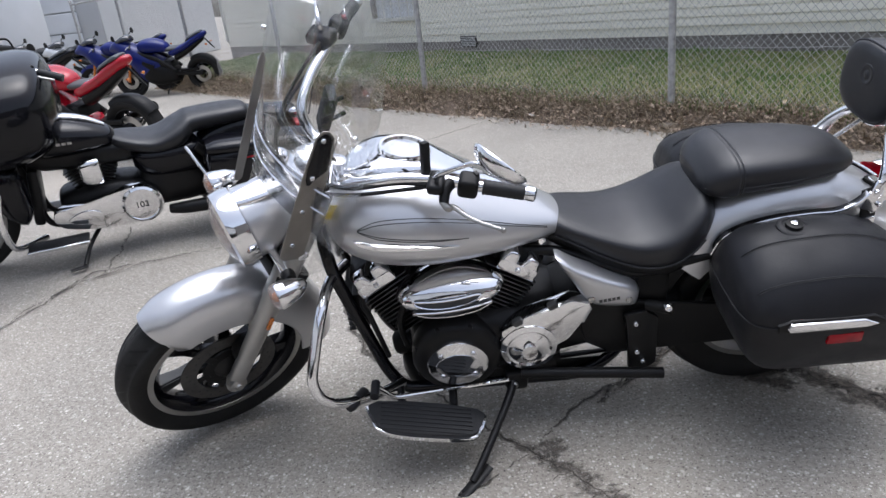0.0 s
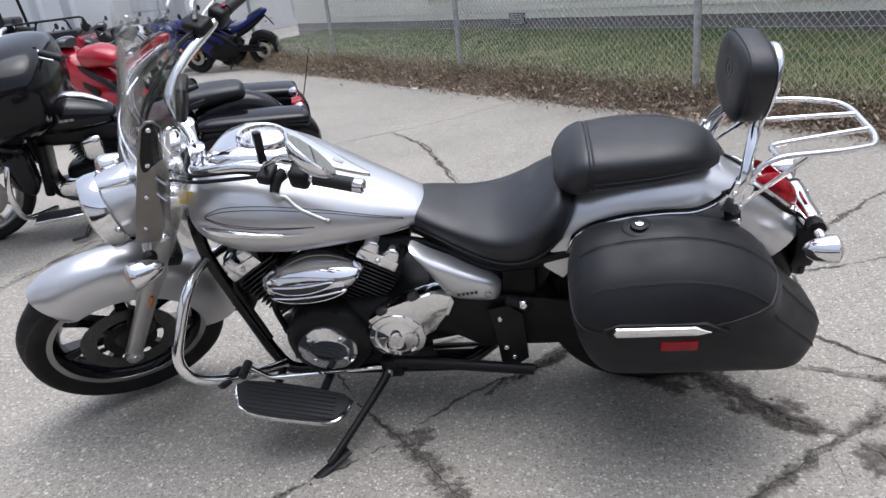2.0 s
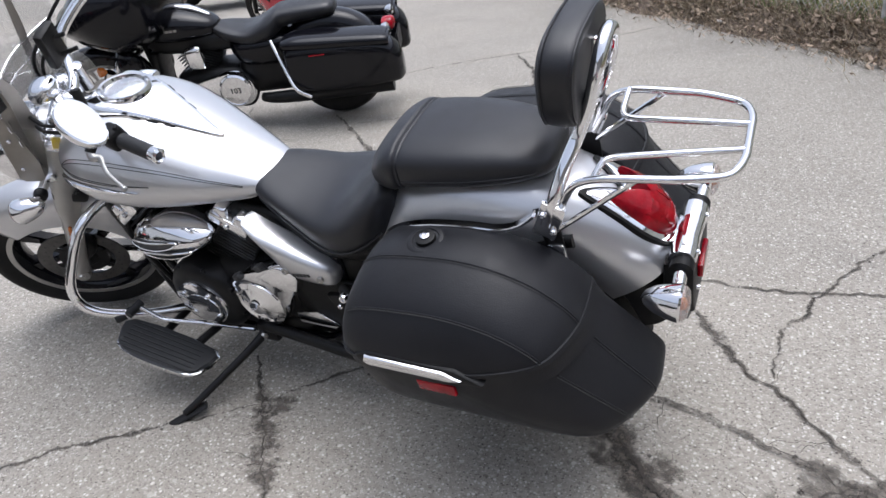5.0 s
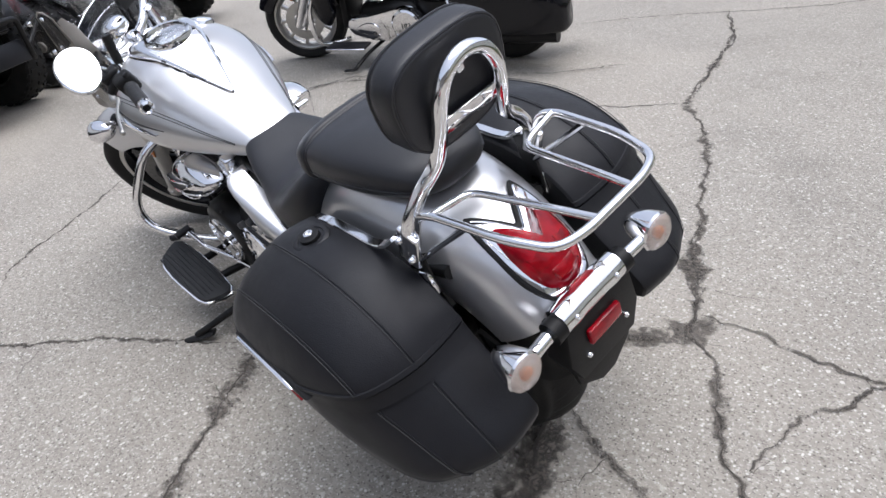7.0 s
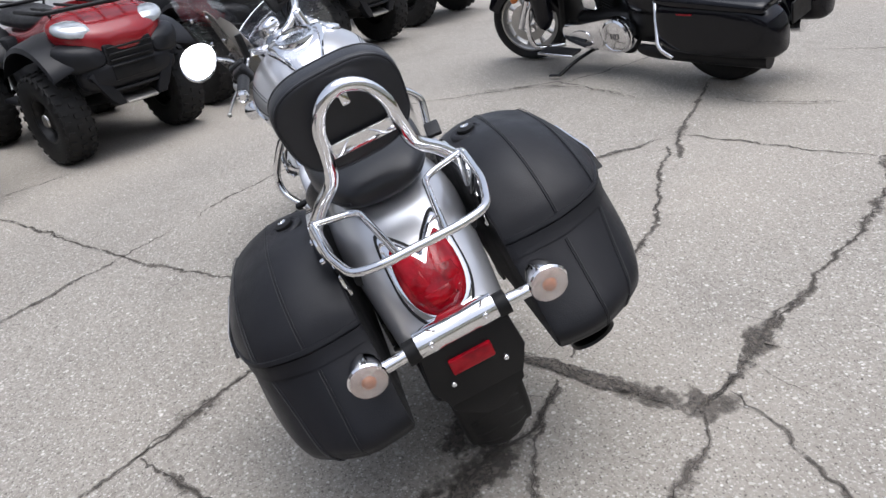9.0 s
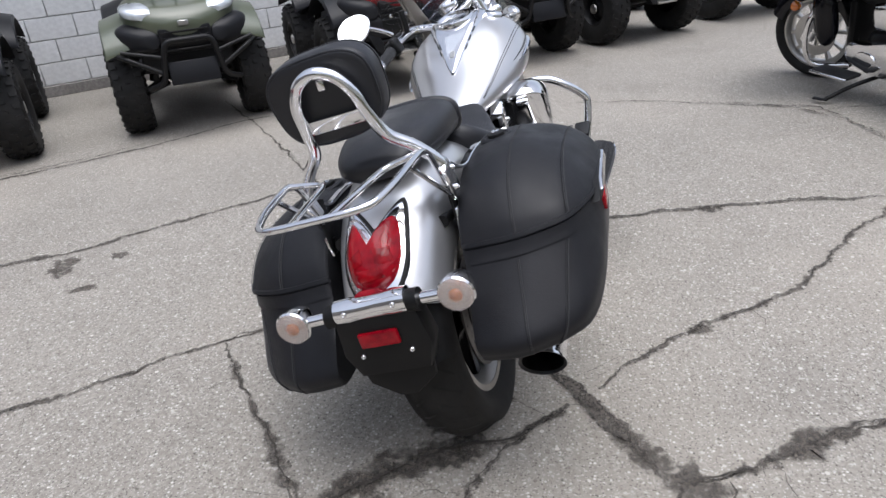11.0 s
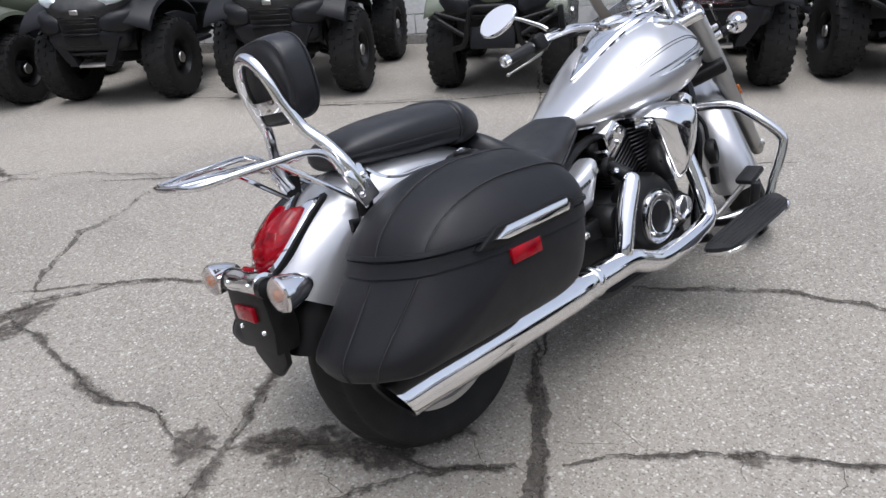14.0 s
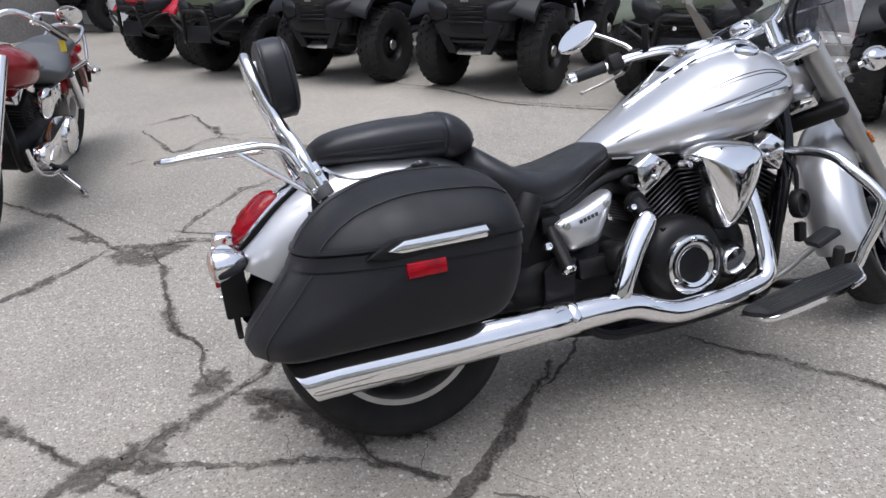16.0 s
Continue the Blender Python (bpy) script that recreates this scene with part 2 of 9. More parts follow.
def smooth_rows(rows, n, closed=False):
    """Catmull-Rom through the rows of numbers, n steps between neighbours."""
    a = np.array(rows, float)
    k, out = len(a), []
    for i in range(k if closed else k - 1):
        p = [a[(i + j) % k] if closed else a[min(max(i + j, 0), k - 1)] for j in (-1, 0, 1, 2)]
        for u in np.linspace(0, 1, n, endpoint=False):
            out.append(0.5 * (2 * p[1] + (p[2] - p[0]) * u + (2 * p[0] - 5 * p[1] + 4 * p[2] - p[3]) * u * u
                              + (3 * p[1] - p[0] - 3 * p[2] + p[3]) * u ** 3))
    if not closed:
        out.append(a[-1])
    return out


def skin(bm, rings, closed=True, caps=True):
    vs = [[bm.verts.new(tuple(p)) for p in r] for r in rings]
    n = len(vs[0])
    for a, b in zip(vs, vs[1:]):
        for i in range(n if closed else n - 1):
            j = (i + 1) % n
            bm.faces.new((a[i], a[j], b[j], b[i]))
    if caps and closed:
        bm.faces.new(vs[0][::-1])
        bm.faces.new(vs[-1])
    return vs


def superring(y0, z0, hw, up, dn, eu, ed, n=36):
    out = []
    for i in range(n):
        a = 2 * math.pi * i / n
        c, s = math.cos(a), math.sin(a)
        e = eu if s >= 0 else ed
        y = hw * math.copysign(abs(c) ** (2 / e), c)
        z = (up if s >= 0 else dn) * math.copysign(abs(s) ** (2 / e), s)
        out.append((y0 + y, z0 + z))
    return out


def hull(stations, steps=4, n=36, bm=None):
    """A closed body along x. Station: x, y centre, z centre, half width, rise, drop, roundness above, below."""
    bm = bm or bmesh.new()
    rows = smooth_rows(stations, steps)
    skin(bm, [[(r[0], y, z) for y, z in superring(*r[1:], n)] for r in rows])
    return bm


def tube(path, r, n=10, steps=5, bm=None, closed=False, raw=False, flat=1.0):
    """A round bar along the path; r is a radius or one per point of the path."""
    bm = bm or bmesh.new()
    rs = [r] * len(path) if not hasattr(r, "__len__") else list(r)
    rows = [(*p, q) for p, q in zip(path, rs)]
    rows = rows if raw else smooth_rows(rows, steps, closed)
    pts = [Vector(x[:3]) for x in rows]
    up, rings = None, []
    k = len(pts)
    for i, p in enumerate(pts):
        a, b = (pts[(i - 1) % k], pts[(i + 1) % k]) if closed else (pts[max(i - 1, 0)], pts[min(i + 1, k - 1)])
        t = (b - a).normalized()
        if up is None:
            up = Vector((0, 0, 1)) if abs(t.z) < 0.9 else Vector((1, 0, 0))
        up = (up - t * up.dot(t)).normalized()
        side = t.cross(up)
        q = float(rows[i][3])
        rings.append([p + q * (math.cos(2 * math.pi * j / n) * up * flat + math.sin(2 * math.pi * j / n) * side) for j in range(n)])
    if closed:
        rings.append(rings[0])
        skin(bm, rings, True, False)
        bmesh.ops.remove_doubles(bm, verts=bm.verts, dist=1e-6)
    else:
        skin(bm, rings)
    return bm


def bend(points, r, n=4):
    """Corner points to a path with rounded corners of radius r."""
    ps = [Vector(p) for p in points]
    out = [ps[0]]
    for a, b, c in zip(ps, ps[1:], ps[2:]):
        d1, d2 = (a - b), (c - b)
        q = min(r, d1.length * 0.45, d2.length * 0.45)
        s, e = b + d1.normalized() * q, b + d2.normalized() * q
        for i in range(n + 1):
            u = i / n
            out.append(s * (1 - u) ** 2 + b * 2 * u * (1 - u) + e * u * u)
    out.append(ps[-1])
    return out


def bar(points, r, corner=0.03, n=10, bm=None, flat=1.0):
    return tube([tuple(p) for p in bend(points, corner)], r, n, 1, bm, raw=True, flat=flat)


def lathe(profile, at=(0, 0, 0), axis=(0, 1, 0), n=40, bm=None, closed=False):
    """A turned body: profile rows of (radius, along the axis)."""
    bm = bm or bmesh.new()
    q = Vector((0, 0, 1)).rotation_difference(Vector(axis))
    at = Vector(at)
    rings = []
    for r, h in profile:
        rings.append([at + q @ Vector((max(r, 1e-4) * math.cos(2 * math.pi * i / n), max(r, 1e-4) * math.sin(2 * math.pi * i / n), h)) for i in range(n)])
    if closed:
        rings.append(rings[0])
        skin(bm, rings, True, False)
        bmesh.ops.remove_doubles(bm, verts=bm.verts, dist=1e-6)
    else:
        skin(bm, rings)
    return bm


def block(size, m=None, edge=0.004, segs=2, bm=None, taper=(1, 1)):
    """A box with rounded edges. taper: the top's x and y against the bottom's."""
    keep = bm
    b2 = bmesh.new()
    bmesh.ops.create_cube(b2, size=1)
    for v in b2.verts:
        k = taper if v.co.z > 0 else (1, 1)
        v.co = Vector((v.co.x * size[0] * k[0], v.co.y * size[1] * k[1], v.co.z * size[2]))
    if edge:
        bmesh.ops.bevel(b2, geom=b2.edges[:], offset=min(edge, min(size) * 0.45), segments=segs, profile=0.5, affect="EDGES")
    if m is not None:
        b2.transform(m if isinstance(m, Matrix) else Matrix.Translation(m))
    if keep is None:
        return b2
    me = bpy.data.meshes.new("tmp")
    b2.to_mesh(me)
    b2.free()
    keep.from_mesh(me)
    bpy.data.meshes.remove(me)
    return keep


def plate(outline, y0, y1, edge=0.003, bm=None, plane="xz"):
    """A slab with the given outline, from depth y0 to y1."""
    keep = bm
    b2 = bmesh.new()
    put = {"xz": lambda u, v, d: (u, d, v), "xy": lambda u, v, d: (u, v, d), "yz": lambda u, v, d: (d, u, v)}[plane]
    lo = [b2.verts.new(put(u, v, y0)) for u, v in outline]
    hi = [b2.verts.new(put(u, v, y1)) for u, v in outline]
    n = len(outline)
    b2.faces.new(lo[::-1])
    b2.faces.new(hi)
    for i in range(n):
        j = (i + 1) % n
        b2.faces.new((lo[i], lo[j], hi[j], hi[i]))
    if edge:
        rim = [e for e in b2.edges if (e.verts[0] in lo) == (e.verts[1] in lo)]
        bmesh.ops.bevel(b2, geom=rim, offset=edge, segments=2, profile=0.5, affect="EDGES")
    if keep is None:
        return b2
    me = bpy.data.meshes.new("tmp")
    b2.to_mesh(me)
    b2.free()
    keep.from_mesh(me)
    bpy.data.meshes.remove(me)
    return keep


def round_outline(pts, n=5):
    return [tuple(p) for p in smooth_rows(pts, n, closed=True)]


def arc_shell(centre, radius, a0, a1, half, crown, skirt, thick=0.004, n=30, m=14, flare=0.0, grow=0.0, taper=None, e=2.6):
    """A mudguard: a rounded shell swept round the wheel's axle, angles from straight ahead upwards."""
    bm = bmesh.new()
    rings = []
    for i in range(n + 1):
        u = i / n
        a = radians(a0 + (a1 - a0) * u)
        k = 1.0 if taper is None else taper(u)
        ring = []
        for side, s in ((0, 1), (1, -1)):
            idx = range(m + 1) if side == 0 else range(m, -1, -1)
            for j in idx:
                q = math.pi * (j / m)
                c, si = math.cos(q), math.sin(q)
                y = half * k * math.copysign(abs(c) ** (2 / e), c) * (1 - (0 if s > 0 else thick / half))
                r = radius + grow * u - (crown + skirt * (1 if s > 0 else 1)) * (1 - abs(si) ** (2 / e)) - (0 if s > 0 else thick)
                ring.append((centre[0] + r * math.cos(a), y, centre[2] + r * math.sin(a)))
        rings.append(ring)
    skin(bm, rings)
    return bm


def moved(bm, m):
    bm.transform(m)
    return bm


# ---- ground, cracks, bank, lawn ----
def ground():
    bm = bmesh.new()
    bmesh.ops.create_grid(bm, x_segments=60, y_segments=60, size=150)
    ob = new("ground", finish(bm, "ground", CONCRETE))
    tagged(ob, "worn grey exposed-aggregate concrete yard with dark cracks", "ground", kind="structure")
    return ob


yard_floor = ground()
CRACK_RNG = random.Random(7)


def jitter_path(pts, step=0.03, amp=0.016):
    """A wandering line through the corner points."""
    out = []
    for a, b in zip(pts, pts[1:]):
        a, b = Vector((*a, 0)), Vector((*b, 0))
        k = max(2, int((b - a).length / step))
        side = Vector((-(b - a).y, (b - a).x, 0)).normalized()
        for i in range(k):
            u = i / k
            p = a.lerp(b, u)
            w = noise.noise(p * 7) * amp * 1.6 + noise.noise(p * 31) * amp * 0.8 + CRACK_RNG.uniform(-1, 1) * amp * 0.25
            out.append(p + side * w * min(1, 4 * u * (1 - u) + 0.5))
    out.append(Vector((*pts[-1], 0)))
    return out


CRACKS = [0]


PEBBLES = []


def ribbon(name, mat, rows, fades=None):
    """A thin strip on the slab from rows of points across it."""
    bm = bmesh.new()
    lay = bm.verts.layers.float.new("fade")
    vs = []
    for row in rows:
        line = []
        for i, q in enumerate(row):
            v = bm.verts.new(q)
            v[lay] = 1.0 if fades is None else fades[i]
            line.append(v)
        vs.append(line)
    for a, b in zip(vs, vs[1:]):
        for k in range(len(a) - 1):
            bm.faces.new((a[k], a[k + 1], b[k + 1], b[k]))
    ob = new(name, finish(bm, name, mat))
    ob.parent = yard_floor
    return ob


def crack(width, pts, spall=0.0, branch=True):
    CRACKS[0] += 1
    lift = 0.0020 + 0.00008 * CRACKS[0]
    up = Vector((0, 0, lift))
    path = jitter_path(pts, 0.014, 0.015)
    n = len(path)
    rows, halo = [], []
    for i, p in enumerate(path):
        t = (path[min(i + 1, n - 1)] - path[max(i - 1, 0)]).normalized()
        s = Vector((-t.y, t.x, 0))
        swell = max(0.0, noise.noise(p * 4.5 + Vector((3, 1, 0))) + 0.05)
        end = min(1, 0.25 + 4 * min(i, n - 1 - i) / n)
        ws = []
        for k, seed in ((-1, 5.0), (1, 9.0)):
            w = width * 0.40 * (0.30 + 1.1 * abs(noise.noise(p * 23 + Vector((seed, 0, 0)))) + 0.5 * CRACK_RNG.random())
            ws.append(w * end * min(1.0, max(0.12, 0.75 + 1.6 * noise.noise(p * 6 + Vector((0, 4, 2))))))
        rows.append([p - s * ws[0] + up, p + s * ws[1] + up])
        h = []
        for seed in (2.0, 7.0):
            rag = 0.7 + 0.9 * abs(noise.noise(p * 15 + Vector((seed, 0, 1)))) + 0.5 * abs(noise.noise(p * 40 + Vector((seed, 3, 1)))) + 0.1 * CRACK_RNG.random()
            h.append((0.0035 + width * 0.70 + spall * 2.3 * swell) * rag * end)
        halo.append([p - s * h[0] * 1.7 + up * 0.6, p - s * h[0] * 0.45 + up * 0.6, p + s * h[1] * 0.45 + up * 0.6, p + s * h[1] * 1.7 + up * 0.6])
        if spall > 0.004 and CRACK_RNG.random() < 0.30 + 2.0 * swell:
            PEBBLES.append((p + s * CRACK_RNG.uniform(-1.2, 1.2) * max(h), CRACK_RNG.uniform(0.0015, 0.0060)))
        if branch and spall and CRACK_RNG.random() < 0.045:
            d = (s * CRACK_RNG.choice((-1, 1)) + t * CRACK_RNG.uniform(-0.8, 0.8)).normalized()
            ln = CRACK_RNG.uniform(0.05, 0.20)
            q = p + d * ln
            mid = p + d * ln * 0.5 + t * CRACK_RNG.uniform(-0.02, 0.02)
            crack(0.0028, [(p.x, p.y), (mid.x, mid.y), (q.x, q.y)], 0.0, False)
    if width > 0.0035:
        ribbon("crack_fill", SOILED, halo, (0.0, 0.8, 0.8, 0.0))
    return ribbon("crack", DIRT, rows)


def seam(rows, seed):
    """A broad broken joint packed with dirt and grit: rows of (x, y, width)."""
    rng = random.Random(seed)
    CRACKS[0] += 1
    up = Vector((0, 0, 0.0020 + 0.00008 * CRACKS[0]))
    line = []
    for a, b in zip(rows, rows[1:]):
        for k in range(14):
            line.append([p + (q - p) * k / 14 for p, q in zip(a, b)])
    line.append(list(rows[-1]))
    strip = []
    for i, (x, y, w) in enumerate(line):
        a, b = line[max(i - 1, 0)], line[min(i + 1, len(line) - 1)]
        t = Vector((b[0] - a[0], b[1] - a[1], 0)).normalized()
        side = Vector((-t.y, t.x, 0))
        p = Vector((x, y, 0))
        e = [0.5 * w * (0.72 + 0.9 * abs(noise.noise(p * 18 + Vector((k, 0, 0)))) + 0.6 * abs(noise.noise(p * 55 + Vector((0, k, 0))))) for k in (3.0, 8.0)]
        strip.append([p - side * e[0] + up, p - side * e[0] * 0.8 + up, p + side * e[1] * 0.8 + up, p + side * e[1] + up])
        for k in range(3):
            PEBBLES.append((p + side * rng.uniform(-0.9, 0.9) * e[0], rng.uniform(0.0012, 0.0048)))
    return ribbon("crack_fill", SOILED, strip, (0.75, 1.0, 1.0, 0.75))


STAINS = [0]


def stain(x, y, r, squash=0.6, turn=0.0, wob=0.55):
    STAINS[0] += 1
    lift = 0.0006 + 0.00005 * STAINS[0]
    bm = bmesh.new()
    lay = bm.verts.layers.float.new("fade")
    mid = bm.verts.new((x, y, lift))
    mid[lay] = 1.0
    rings = []
    for kk, fade in ((0.55, 0.85), (1.0, 0.0)):
        ring = []
        for i in range(40):
            a = 2 * math.pi * i / 40
            q = Vector((math.cos(a), math.sin(a), 0))
            k = kk * 1.25 * r * (1 + wob * noise.noise(q * 1.7 + Vector((x * 5, y * 5, 0))) + 0.35 * wob * noise.noise(q * 6 + Vector((y, x, 2))))
            u, v = k * math.cos(a), k * squash * math.sin(a)
            vert = bm.verts.new((x + u * math.cos(turn) - v * math.sin(turn), y + u * math.sin(turn) + v * math.cos(turn), lift))
            vert[lay] = fade
            ring.append(vert)
        rings.append(ring)
    for i in range(40):
        j = (i + 1) % 40
        bm.faces.new((mid, rings[0][i], rings[0][j]))
        bm.faces.new((rings[0][i], rings[1][i], rings[1][j], rings[0][j]))
    ob = new("stain", finish(bm, "stain", SOILED))
    ob.parent = yard_floor
    return ob


crack(0.010, [(0.02, 1.85), (0.13, 1.73), (0.22, 1.63), (0.33, 1.49), (0.43, 1.37), (0.55, 1.20), (0.70, 1.00)], 0.02)
crack(0.005, [(-1.60, 0.22), (-1.13, 0.57), (-0.94, 0.73), (-0.76, 0.86), (-0.56, 1.05), (-0.40, 1.20), (-0.25, 1.34), (-0.09, 1.45), (0.08, 1.57), (0.19, 1.65)], 0.006)
crack(0.0042, [(0.24, 1.73), (0.33, 1.83), (0.42, 1.89), (0.54, 1.97)])
crack(0.0042, [(-1.06, 1.16), (-1.26, 1.34), (-1.41, 1.56), (-1.68, 1.89)])
crack(0.007, [(-0.47, 5.87), (-0.19, 5.41), (0.01, 4.83), (0.12, 4.43), (0.23, 4.13), (0.51, 3.82), (0.69, 3.50), (0.91, 3.07), (1.04, 2.79), (1.17, 2.59), (1.22, 2.48)], 0.014)
crack(0.006, [(1.20, 2.52), (1.31, 2.43), (1.40, 2.29), (1.48, 2.19), (1.58, 2.07), (1.70, 1.92), (1.77, 1.82)], 0.012)
crack(0.0042, [(-0.61, 3.61), (-0.30, 3.82), (-0.04, 3.95), (0.20, 4.12)])
crack(0.004, [(1.18, 2.60), (1.33, 2.61), (1.47, 2.60), (1.58, 2.60), (1.75, 2.62), (2.1, 2.7)])
crack(0.0040, [(1.67, 2.60), (1.63, 2.48), (1.56, 2.38), (1.56, 2.26), (1.55, 2.15)])
crack(0.004, [(2.60, 3.60), (2.19, 3.27), (1.99, 3.08), (1.81, 2.85), (1.69, 2.64), (1.61, 2.45)], 0.006)
crack(0.0042, [(-1.44, 5.24), (-0.97, 5.65), (-0.47, 5.94), (0.01, 6.24), (0.40, 6.62), (0.66, 6.90)])
crack(0.006, [(1.60, 0.10), (1.32, 0.30), (1.12, 0.48), (1.03, 0.61), (0.92, 0.74), (0.78, 0.91), (0.63, 1.11)], 0.008)
crack(0.006, [(0.90, -1.05), (0.55, -0.70), (0.18, -0.35), (0.06, -0.09), (-0.16, 0.12), (-0.36, 0.34), (-0.61, 0.63), (-0.95, 1.05)], 0.008)
crack(0.007, [(0.70, 1.04), (0.82, 1.13), (0.94, 1.21), (1.13, 1.38), (1.29, 1.51), (1.42, 1.60)], 0.014)
crack(0.006, [(-0.30, -2.75), (-0.65, -2.16), (-0.91, -1.32), (-1.20, -0.98), (-1.54, -0.62), (-2.07, -0.23), (-2.4, 0.36)], 0.006)
crack(0.004, [(-2.68, -0.68), (-1.91, -0.03), (-1.13, 0.59)])
crack(0.010, [(-0.01, 1.92), (-0.11, 2.06), (-0.22, 2.20), (-0.32, 2.33), (-0.40, 2.53), (-0.47, 2.85), (-0.54, 3.14), (-0.56, 3.53)], 0.012)
crack(0.008, [(-0.45, 3.50), (-0.17, 3.26), (0.16, 3.05), (0.30, 2.91), (0.42, 2.74), (0.58, 2.54), (0.74, 2.37), (0.85, 2.30)], 0.010)
crack(0.013, [(0.45, 1.86), (0.58, 1.99), (0.71, 2.10), (0.80, 2.18), (0.90, 2.28), (1.04, 2.37), (1.18, 2.44)], 0.02)
seam([(0.555, 1.955, 0.008), (0.60, 2.005, 0.016), (0.655, 2.062, 0.044), (0.752, 2.145, 0.050), (0.842, 2.215, 0.040), (0.930, 2.275, 0.044), (1.00, 2.325, 0.062), (1.06, 2.375, 0.030)], 5)
crack(0.010, [(0.90, 3.06), (0.98, 2.89), (1.08, 2.76), (1.17, 2.58), (1.20, 2.48)], 0.014)
crack(0.016, [(1.42, 1.60), (1.33, 1.66), (1.24, 1.76), (1.14, 1.92), (1.09, 2.06), (0.96, 2.20)], 0.03)
crack(0.004, [(-2.24, 2.10), (-2.25, 2.56), (-2.08, 3.17), (-1.98, 3.64), (-1.41, 3.81)])
crack(0.007, [(2.90, -1.2), (2.46, -0.78), (2.12, -0.37), (1.94, -0.03), (1.82, 0.21), (1.62, 0.27), (1.35, 0.35)], 0.02)
crack(0.009, [(1.66, 0.28), (1.60, 0.60), (1.59, 1.04), (1.51, 1.25), (1.48, 1.48), (1.44, 1.59)], 0.03)
crack(0.008, [(2.35, 1.05), (2.09, 1.41), (1.97, 1.60), (1.82, 1.78), (1.74, 1.80), (1.56, 1.68), (1.44, 1.61), (1.28, 1.50)], 0.022)
crack(0.008, [(1.82, 0.21), (2.00, 0.40), (2.23, 0.56), (2.6, 0.9)], 0.02)
crack(0.005, [(1.75, 1.80), (1.53, 1.88), (1.32, 1.96), (1.12, 2.05), (0.93, 2.21)], 0.014)
crack(0.005, [(1.71, -2.16), (1.54, -2.24), (1.35, -2.33), (1.29, -2.00), (1.22, -1.78), (1.20, -1.61), (1.10, -1.50), (0.99, -1.52)], 0.012)
crack(0.004, [(1.72, -2.01), (1.64, -1.70), (1.53, -1.30), (1.43, -1.30), (1.32, -1.46), (1.20, -1.52), (1.11, -1.38), (1.00, -1.33)], 0.012)
crack(0.0042, [(1.01, -1.40), (0.84, -1.21), (0.70, -0.98), (0.55, -0.78), (0.43, -0.63)])
crack(0.004, [(1.57, 0.25), (1.51, 0.16), (1.44, -0.00), (1.40, -0.00), (1.34, -0.10), (1.26, -0.20), (1.18, -0.33), (1.10, -0.32), (1.03, -0.35), (0.92, -0.44), (0.78, -0.55), (0.68, -0.62)], 0.008)
crack(0.005, [(1.58, 0.24), (1.50, 0.28), (1.41, 0.33), (1.31, 0.35), (1.21, 0.42), (1.07, 0.55)], 0.012)
crack(0.0042, [(1.80, -1.12), (1.68, -1.20)])
crack(0.0042, [(-0.41, -2.28), (-0.71, -2.00), (-0.86, -1.46), (-1.28, -0.96), (-1.62, -0.65)])
crack(0.004, [(-0.51, 5.95), (-0.12, 5.29), (0.09, 4.58), (0.22, 4.21)])
crack(0.0042, [(-2.14, 2.98), (-2.10, 3.22), (-1.97, 3.50), (-1.70, 3.71), (-1.27, 3.81)])
crack(0.0042, [(-1.90, 3.56), (-1.96, 4.02), (-2.09, 4.50)])
crack(0.007, [(-1.24, 4.31), (-0.96, 4.03), (-0.71, 3.77), (-0.49, 3.59), (-0.28, 3.44)], 0.008)
crack(0.004, [(-0.97, 4.13), (-0.77, 4.22), (-0.60, 4.38), (-0.43, 4.56)])
for x, y, r, q, a in ((0.24, 1.66, 0.06, 0.8, 0.4), (1.16, 1.86, 0.13, 0.55, 2.0), (1.30, 1.70, 0.12, 0.6, 2.4), (1.10, 2.40, 0.11, 0.5, 0.5), (0.68, 2.08, 0.07, 0.5, 0.8),
                      (1.62, 0.34, 0.13, 0.6, 0.2), (1.47, 1.50, 0.09, 0.7, 1.2), (1.80, 1.80, 0.11, 0.6, 0.3), (0.18, -0.02, 0.10, 0.6, 0.6), (0.06, 0.18, 0.05, 0.7, 1.0), (0.36, 0.22, 0.06, 0.5, 2.0),
                      (1.03, 2.80, 0.08, 0.5, 2.1), (1.96, 0.02, 0.09, 0.5, 2.3), (0.52, 2.62, 0.05, 0.5, 2.2), (1.20, 2.52, 0.08, 0.8, 1.0), (-0.45, 2.80, 0.06, 0.5, 1.6), (1.74, 0.36, 0.15, 0.5, 2.17), (1.00, 1.93, 0.14, 0.45, 2.1)):
    stain(x, y, r, q, a)


# loose grit in the broken cracks
verts, faces = [], []
for p, r in PEBBLES:
    k = len(verts)
    for a in range(5):
        q = 1.2566 * a + CRACK_RNG.uniform(-0.3, 0.3)
        verts.append((p.x + r * math.cos(q) * CRACK_RNG.uniform(0.7, 1.3), p.y + r * math.sin(q) * CRACK_RNG.uniform(0.7, 1.3), 0.0015))
    verts.append((p.x + CRACK_RNG.uniform(-0.3, 0.3) * r, p.y + CRACK_RNG.uniform(-0.3, 0.3) * r, 0.002 + r * CRACK_RNG.uniform(0.6, 1.3)))
    faces += [(k + a, k + (a + 1) % 5, k + 5) for a in range(5)]
me = bpy.data.meshes.new("grit")
me.from_pydata(verts, [], faces)
me.materials.append(GRIT)
tagged(new("grit", me), "loose concrete grit lying in the broken cracks", "gravel", kind="stuff")


# the fence line: s runs along it, n away from the yard
EDGE, ALONG, AWAY = Vector((0, 7.87, 0)), Vector((-0.647, 0.763, 0)), Vector((0.763, 0.647, 0))


